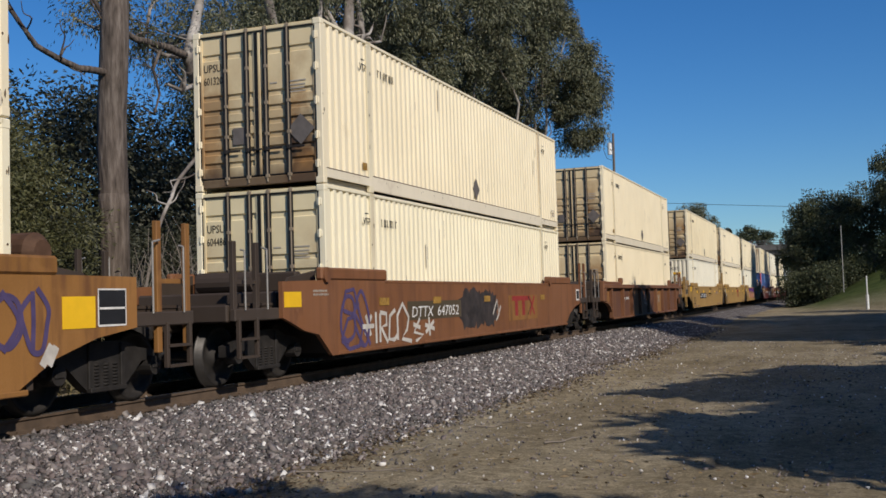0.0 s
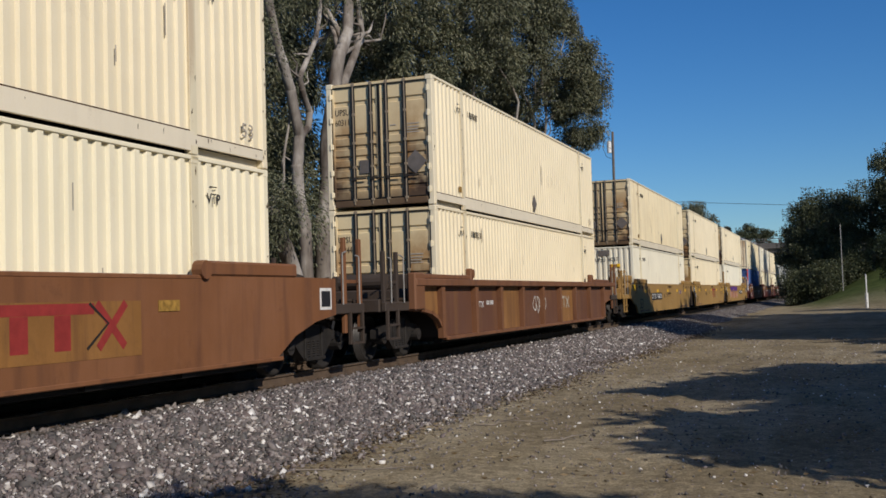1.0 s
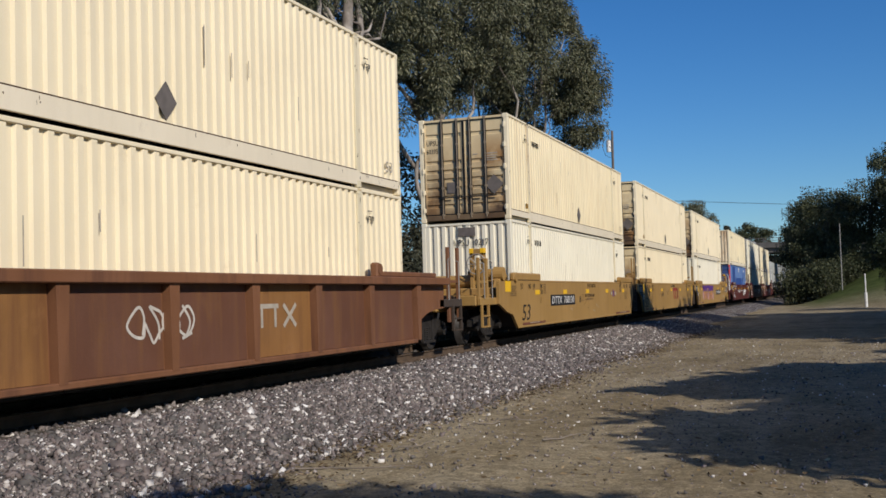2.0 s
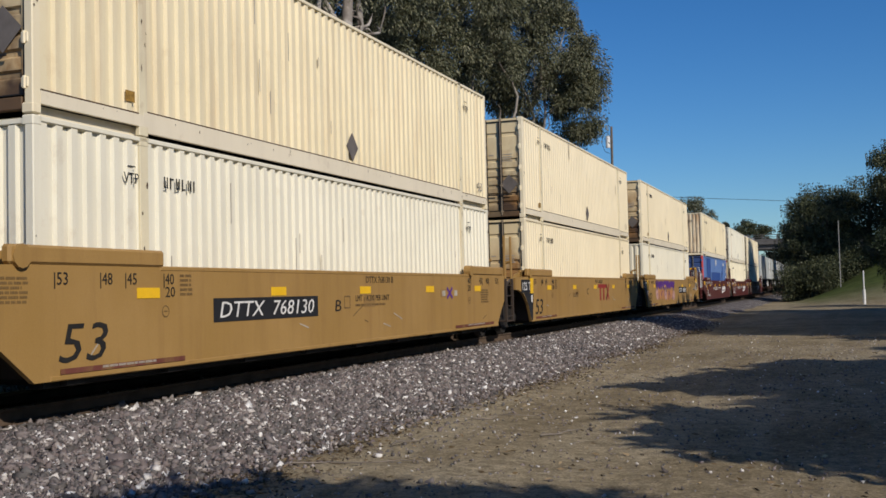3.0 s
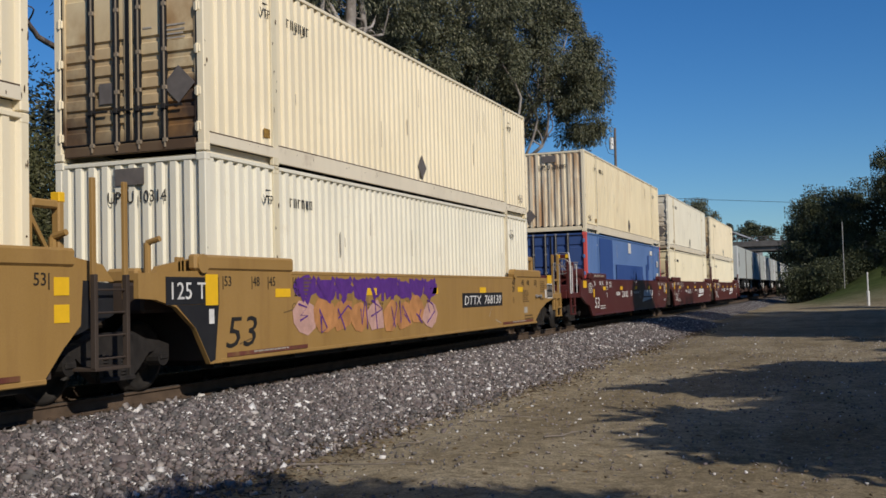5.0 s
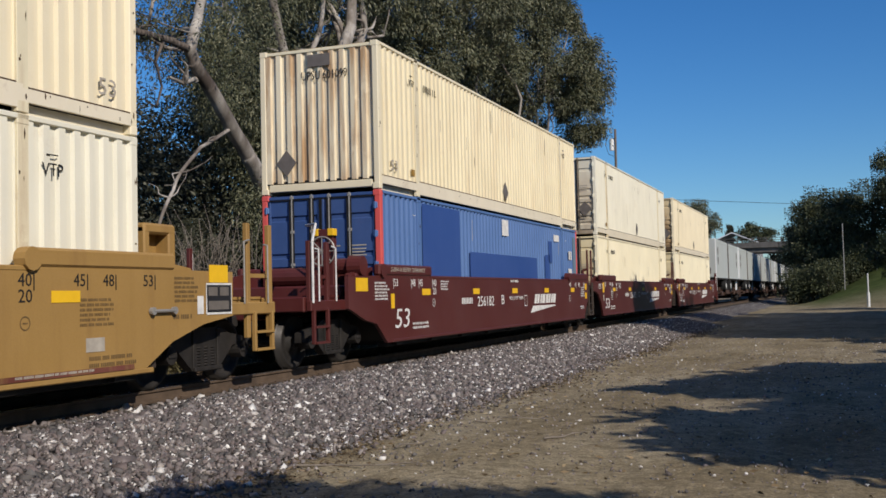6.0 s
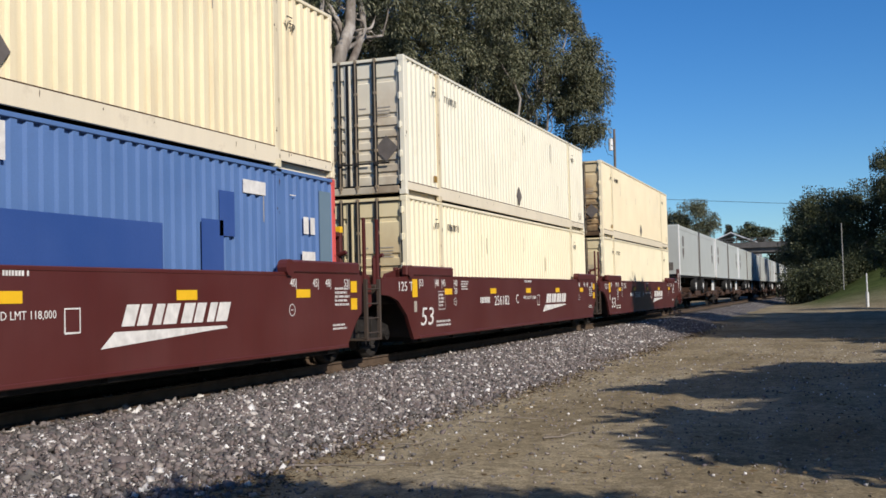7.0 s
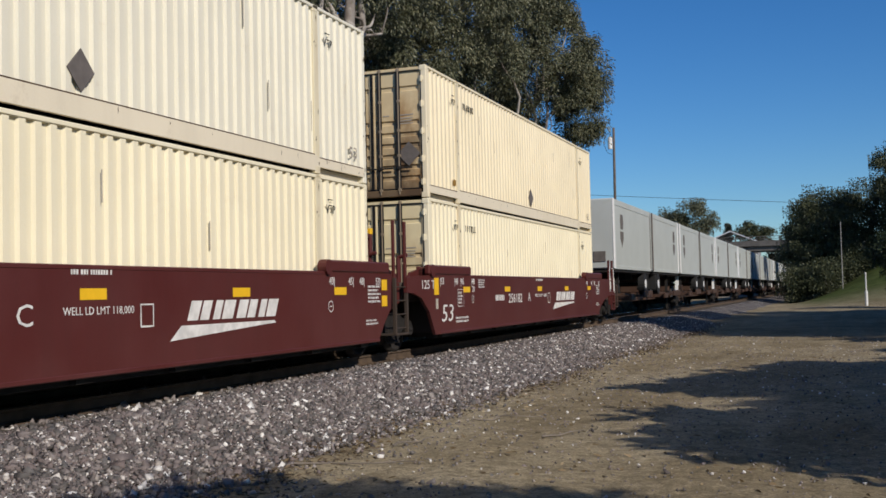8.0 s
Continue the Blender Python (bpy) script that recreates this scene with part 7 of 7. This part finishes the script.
utility_pole()
w = thing("overhead_wire", "black overhead wire across the track", "cable")
bm = bmesh.new()
pts = [(-34 + 3.0 * k, 120, 14.88 - 0.265 * k + 0.0016 * (k - 11) ** 2) for k in range(19)]
rings = [[bm.verts.new((x, y + 0.028 * math.cos(1.2566 * q), z + 0.028 * math.sin(1.2566 * q))) for q in range(5)] for x, y, z in pts]
for u, v in zip(rings, rings[1:]):
    for q in range(5):
        bm.faces.new((u[q], u[(q + 1) % 5], v[(q + 1) % 5], v[q]))
part("strand", bm, WIRE, w)
for x, z in ((-34, 15.2), (20, 10.3)):
    q = thing("wire_pole", "wooden pole that carries the overhead wire", "utility pole")
    q.location = (x, 120, GZ(x, 120))
    bm = bmesh.new()
    rod(bm, (0, 0, -0.3), (0, 0, z - q.location.z + 0.3), 0.16, 0.12, 10)
    part("post", bm, WOODPOLE, q)

q = thing("slender_pole", "slender pale pole on the grass bank", "pole")
q.location = (10.0, 88, GZ(10, 88))
bm = bmesh.new()
rod(bm, (0, 0, -0.2), (0, 0, 7.0 - q.location.z), 0.04, 0.035, 8)
part("post", bm, POLEGREY, q)
q = thing("marker_post", "white marker post with a thicker lower sleeve", "post")
q.location = (11.5, 68, GZ(11.5, 68))
bm = bmesh.new()
rod(bm, (0, 0, -0.2), (0, 0, 2.5), 0.05, 0.05, 8)
part("rod", bm, POSTWHITE, q)
bm = bmesh.new()
rod(bm, (0, 0, 0.0), (0, 0, 1.1), 0.11, 0.11, 10)
part("sleeve", bm, POSTWHITE, q)


def overpass():
    b = thing("road_bridge", "dark concrete road bridge over the railway", "bridge")
    b.location = (0, 140, 0)
    bm = bmesh.new()
    box(bm, -22, 30, 0, 8, 6.95, 7.45, 0.03)
    part("deck", bm, CONCRETE, b)
    for k in range(5):
        bm = bmesh.new()
        y = 0.4 + k * 1.7
        box(bm, -22, 30, y, y + 0.4, 6.30, 6.95)
        part("girder", bm, CONCRETE, b)
    for y in (0.0, 7.75):
        bm = bmesh.new()
        box(bm, -22, 30, y, y + 0.25, 7.45, 7.75)
        for k in range(27):
            box(bm, -22 + k * 2.0, -21.85 + k * 2.0, y + 0.05, y + 0.2, 7.75, 8.35)
        box(bm, -22, 30, y + 0.08, y + 0.17, 8.30, 8.38)
        part("parapet", bm, CONCRETE, b)
    for x in (-4.6, 4.9):
        for y in (0.8, 3.7, 6.6):
            bm = bmesh.new()
            rod(bm, (x, y, -0.8), (x, y, 5.9), 0.35, seg=12)
            part("pier", bm, CONCRETE, b)
        bm = bmesh.new()
        box(bm, x - 0.45, x + 0.45, 0.2, 7.4, 5.85, 6.30)
        part("pier_cap", bm, CONCRETE, b)
    for x0, x1 in ((-24, -14), (14, 32)):
        bm = bmesh.new()
        box(bm, x0, x1, 0, 8, -1.0, 6.95)
        part("abutment", bm, CONCRETE, b)


overpass()


def far_house():
    h = thing("distant_house", "grey house with a white pitched roof behind the bridge", "house")
    h.location = (-7.5, 176, GZ(-7.5, 176))
    bm = bmesh.new()
    box(bm, -4.5, 4.5, -4, 4, -0.4, 9.3)
    part("wall", bm, WALLGREY, h)
    for s in (-1, 1):
        bm = bmesh.new()
        a = [bm.verts.new((s * 5.0, -4.6, 9.2)), bm.verts.new((0, -4.6, 11.3)), bm.verts.new((0, 4.6, 11.3)), bm.verts.new((s * 5.0, 4.6, 9.2))]
        u = [bm.verts.new(v.co + Vector((0, 0, 0.18))) for v in a]
        bm.faces.new(a)
        bm.faces.new(u)
        for i in range(4):
            bm.faces.new((a[i], a[(i + 1) % 4], u[(i + 1) % 4], u[i]))
        part("roof", bm, ROOFWHITE, h)
    for x in (-2.5, 1.5):
        bm = bmesh.new()
        box(bm, x, x + 1.2, -4.05, -3.97, 6.3, 7.8)
        part("window", bm, RUBBER_SHADE, h)


far_house()

# unseen trees beside and behind the camera, placed so that their shade lies on the yard and on the foot of the train
def shading(gx, gy, h, rx, ry, rz, n):
    """A crown at height h whose shade falls at (gx, gy)."""
    k = (h + 0.5) / math.tan(radians(SUN_EL))
    return (gx + k * math.cos(radians(SUN_AZ)), gy + k * math.sin(radians(SUN_AZ)), h, rx, ry, rz, n)


for i, (x, y, spots) in enumerate([
        (20.5, -1.0, [(9.9, 5.7, 5.5, 1.2, 1.3, 0.4, 130), (9.1, 3.7, 5.5, 1.1, 1.2, 0.4, 110), (8.2, 2.6, 5.0, 0.8, 0.5, 0.2, 40), (7.4, 1.7, 5.0, 0.7, 0.12, 0.1, 12), (10.2, 1.5, 6.0, 1.4, 1.3, 0.5, 130),
                      (11.8, 4.5, 7.5, 2.2, 2.8, 1.0, 190), (12.6, 4.5, 10.5, 2.8, 3.0, 1.5, 160)]),
        (21.5, -9.5, [(10.7, -1.2, 5.5, 1.2, 1.3, 0.4, 130), (9.9, -2.9, 5.5, 0.8, 0.7, 0.3, 60), (8.3, -2.4, 5.0, 1.1, 0.10, 0.08, 18), (9.0, -3.6, 5.0, 0.7, 0.22, 0.12, 22), (8.7, -4.5, 5.0, 0.6, 0.12, 0.1, 10),
                      (10.6, -3.7, 5.5, 1.1, 0.8, 0.3, 100), (11.9, -2.2, 6.5, 1.9, 2.5, 1.0, 190), (12.6, -1.5, 10.5, 2.8, 3.2, 1.5, 160), (10.4, -5.1, 5.5, 0.6, 0.2, 0.12, 16)]),
        (21.0, 19.0, [(9.5, 26.5, 6.0, 3.4, 3.0, 1.8, 150), (5.5, 27.5, 8.0, 2.8, 3.0, 1.6, 130), (12.2, 18.0, 5.0, 1.4, 1.2, 1.0, 40), (2.0, 30.5, 10.0, 2.4, 3.0, 1.6, 90), (8.0, 22.5, 6.5, 2.6, 1.8, 1.4, 110), (11.5, 30.0, 6.5, 2.6, 3.4, 1.8, 120)]),
        (22.0, 31.0, [(9.0, 34.5, 6.5, 3.4, 4.0, 2.0, 150), (4.2, 34.0, 9.0, 2.8, 3.6, 1.8, 120), (7.5, 40.0, 8.0, 3.0, 4.0, 2.0, 130), (11.5, 39.0, 7.0, 3.0, 4.0, 2.0, 120)]),
        (24.0, 44.0, [(10.0, 46.0, 6.5, 3.4, 5.0, 2.2, 150), (4.0, 44.0, 10.0, 3.0, 5.0, 1.8, 130), (8.0, 52.0, 9.0, 3.2, 4.4, 2.2, 130), (12.5, 54.0, 7.5, 3.0, 4.4, 2.2, 110)]),
        # the next two trees are added only to hold back skylight
        (27.0, 4.0, [(14.0, 6.0, 9.0, 3.0, 4.0, 2.4, 130), (16.0, 0.0, 10.0, 3.0, 4.0, 2.6, 130), (15.0, 12.0, 9.5, 3.0, 4.0, 2.4, 110)]),
        (30.0, -11.0, [(15.5, -6.0, 9.5, 3.2, 4.0, 2.6, 130), (18.0, -2.0, 13.0, 3.4, 4.4, 2.8, 110)]),
        (17.5, -20.5, [(6.1, -9.25, 6.0, 1.5, 0.8, 0.5, 100), (8.2, -9.45, 6.0, 1.6, 0.9, 0.5, 100), (7.3, -11.5, 6.5, 2.4, 1.4, 0.8, 100)])]):
    # each tree also gets an added low crown that blocks sky light
    tree("yard_tree", "unseen broad evergreen tree placed to shade the dirt yard", (x, y, GZ(x, y)), (x, y, 4.6), 0.30, 7, [shading(*q) for q in spots] + [(x - 1.5, y + 1.5, 3.2, 2.2, 4.2, 2.4, 170)], 50, OAK, ROUGHBARK,
         80 + i, (0.52, 0.30), 0.42, 0.3, group="trees of the yard", shell=0.1)

# dry leaves and twigs on the dirt
r = np.random.default_rng(12)
n = 900
x, y = r.uniform(4.3, 11, n), -10 + 22 * r.random(n) ** 1.5
P = np.stack([x, y, ground_z(x, y) + 0.012], 1)
d = r.normal(size=(n, 3)) * np.array([1, 1, 0.12])
v, f = leaf_cards(P, d, 0.09, 0.025, r)
raw("leaf_litter", v, f, DRY, "dry fallen leaves strewn on the dirt", "leaf litter", "stuff")
# litter that gathers along the foot of the ballast
n = 7000
y = r.uniform(-11, 26, n)
x = 4.25 + 0.25 * np.sin(y * 0.6) + r.normal(0, 0.28, n)
P = np.stack([x, y, np.maximum(bed_z(x, y), ground_z(x, y)) + r.uniform(0.005, 0.03, n)], 1)
v, f = leaf_cards(P, r.normal(size=(n, 3)) * np.array([1, 1, 0.25]), 0.075, 0.018, r)
raw("toe_litter", v, f, LITTER, "brown leaf and twig litter along the ballast", "leaf litter", "stuff")
for i, (x, y, a, l) in enumerate([(4.4, -6.9, 0.2, 1.3), (4.9, -5.6, 1.2, 0.7), (5.0, -3.2, 0.5, 1.0), (6.3, -4.6, 0.9, 0.6), (3.9, -7.6, 2.4, 0.8)]):
    t = thing("fallen_twig", "thin dry twig lying on the dirt", "twig", "fallen twigs")
    t.location = (x, y, GZ(x, y) + 0.02)
    bm = bmesh.new()
    limb_mesh(bm, (0, 0, 0.01), (l * math.cos(a), l * math.sin(a), 0.03), 0.012, 0.004, random.Random(i), 5, 0.05, 5)
    part("stick", bm, TWIG, t)


# ---------------------------------------------------------------- what moves
def motions():
    """The whole train rolls towards the camera and eases a little on the way; its wheels turn."""
    def run(t):
        u = min(1.0, max(0.0, (t - 4.7) / 1.1))
        return SPEED * t - SLIP * u * u * (3 - 2 * u)

    times = [0.5 * k for k in range(10)] + [4.7 + 0.11 * k for k in range(11)] + [6.0, 6.5, 7.0, 7.5, 8.0]
    for ob, y0, z, turned in TRAIN:
        walk(ob, [(t, pose(0, y0 - run(t), z, 0, 0, turned)) for t in times])
    steps = int(8.0 * FPS)
    for ob in [o for o in scene.objects if o.name.startswith("wheelset")]:
        y, z = ob.location.y, ob.location.z
        top = ob.parent.parent
        start = next(e[1] for e in TRAIN if e[0] == top)
        if start > 110 and (start - SPEED * 8 > 60):
            continue
        walk(ob, [(k / FPS, pose(0, y, z, math.degrees(run(k / FPS) / 0.452))) for k in range(steps + 1)])


motions()
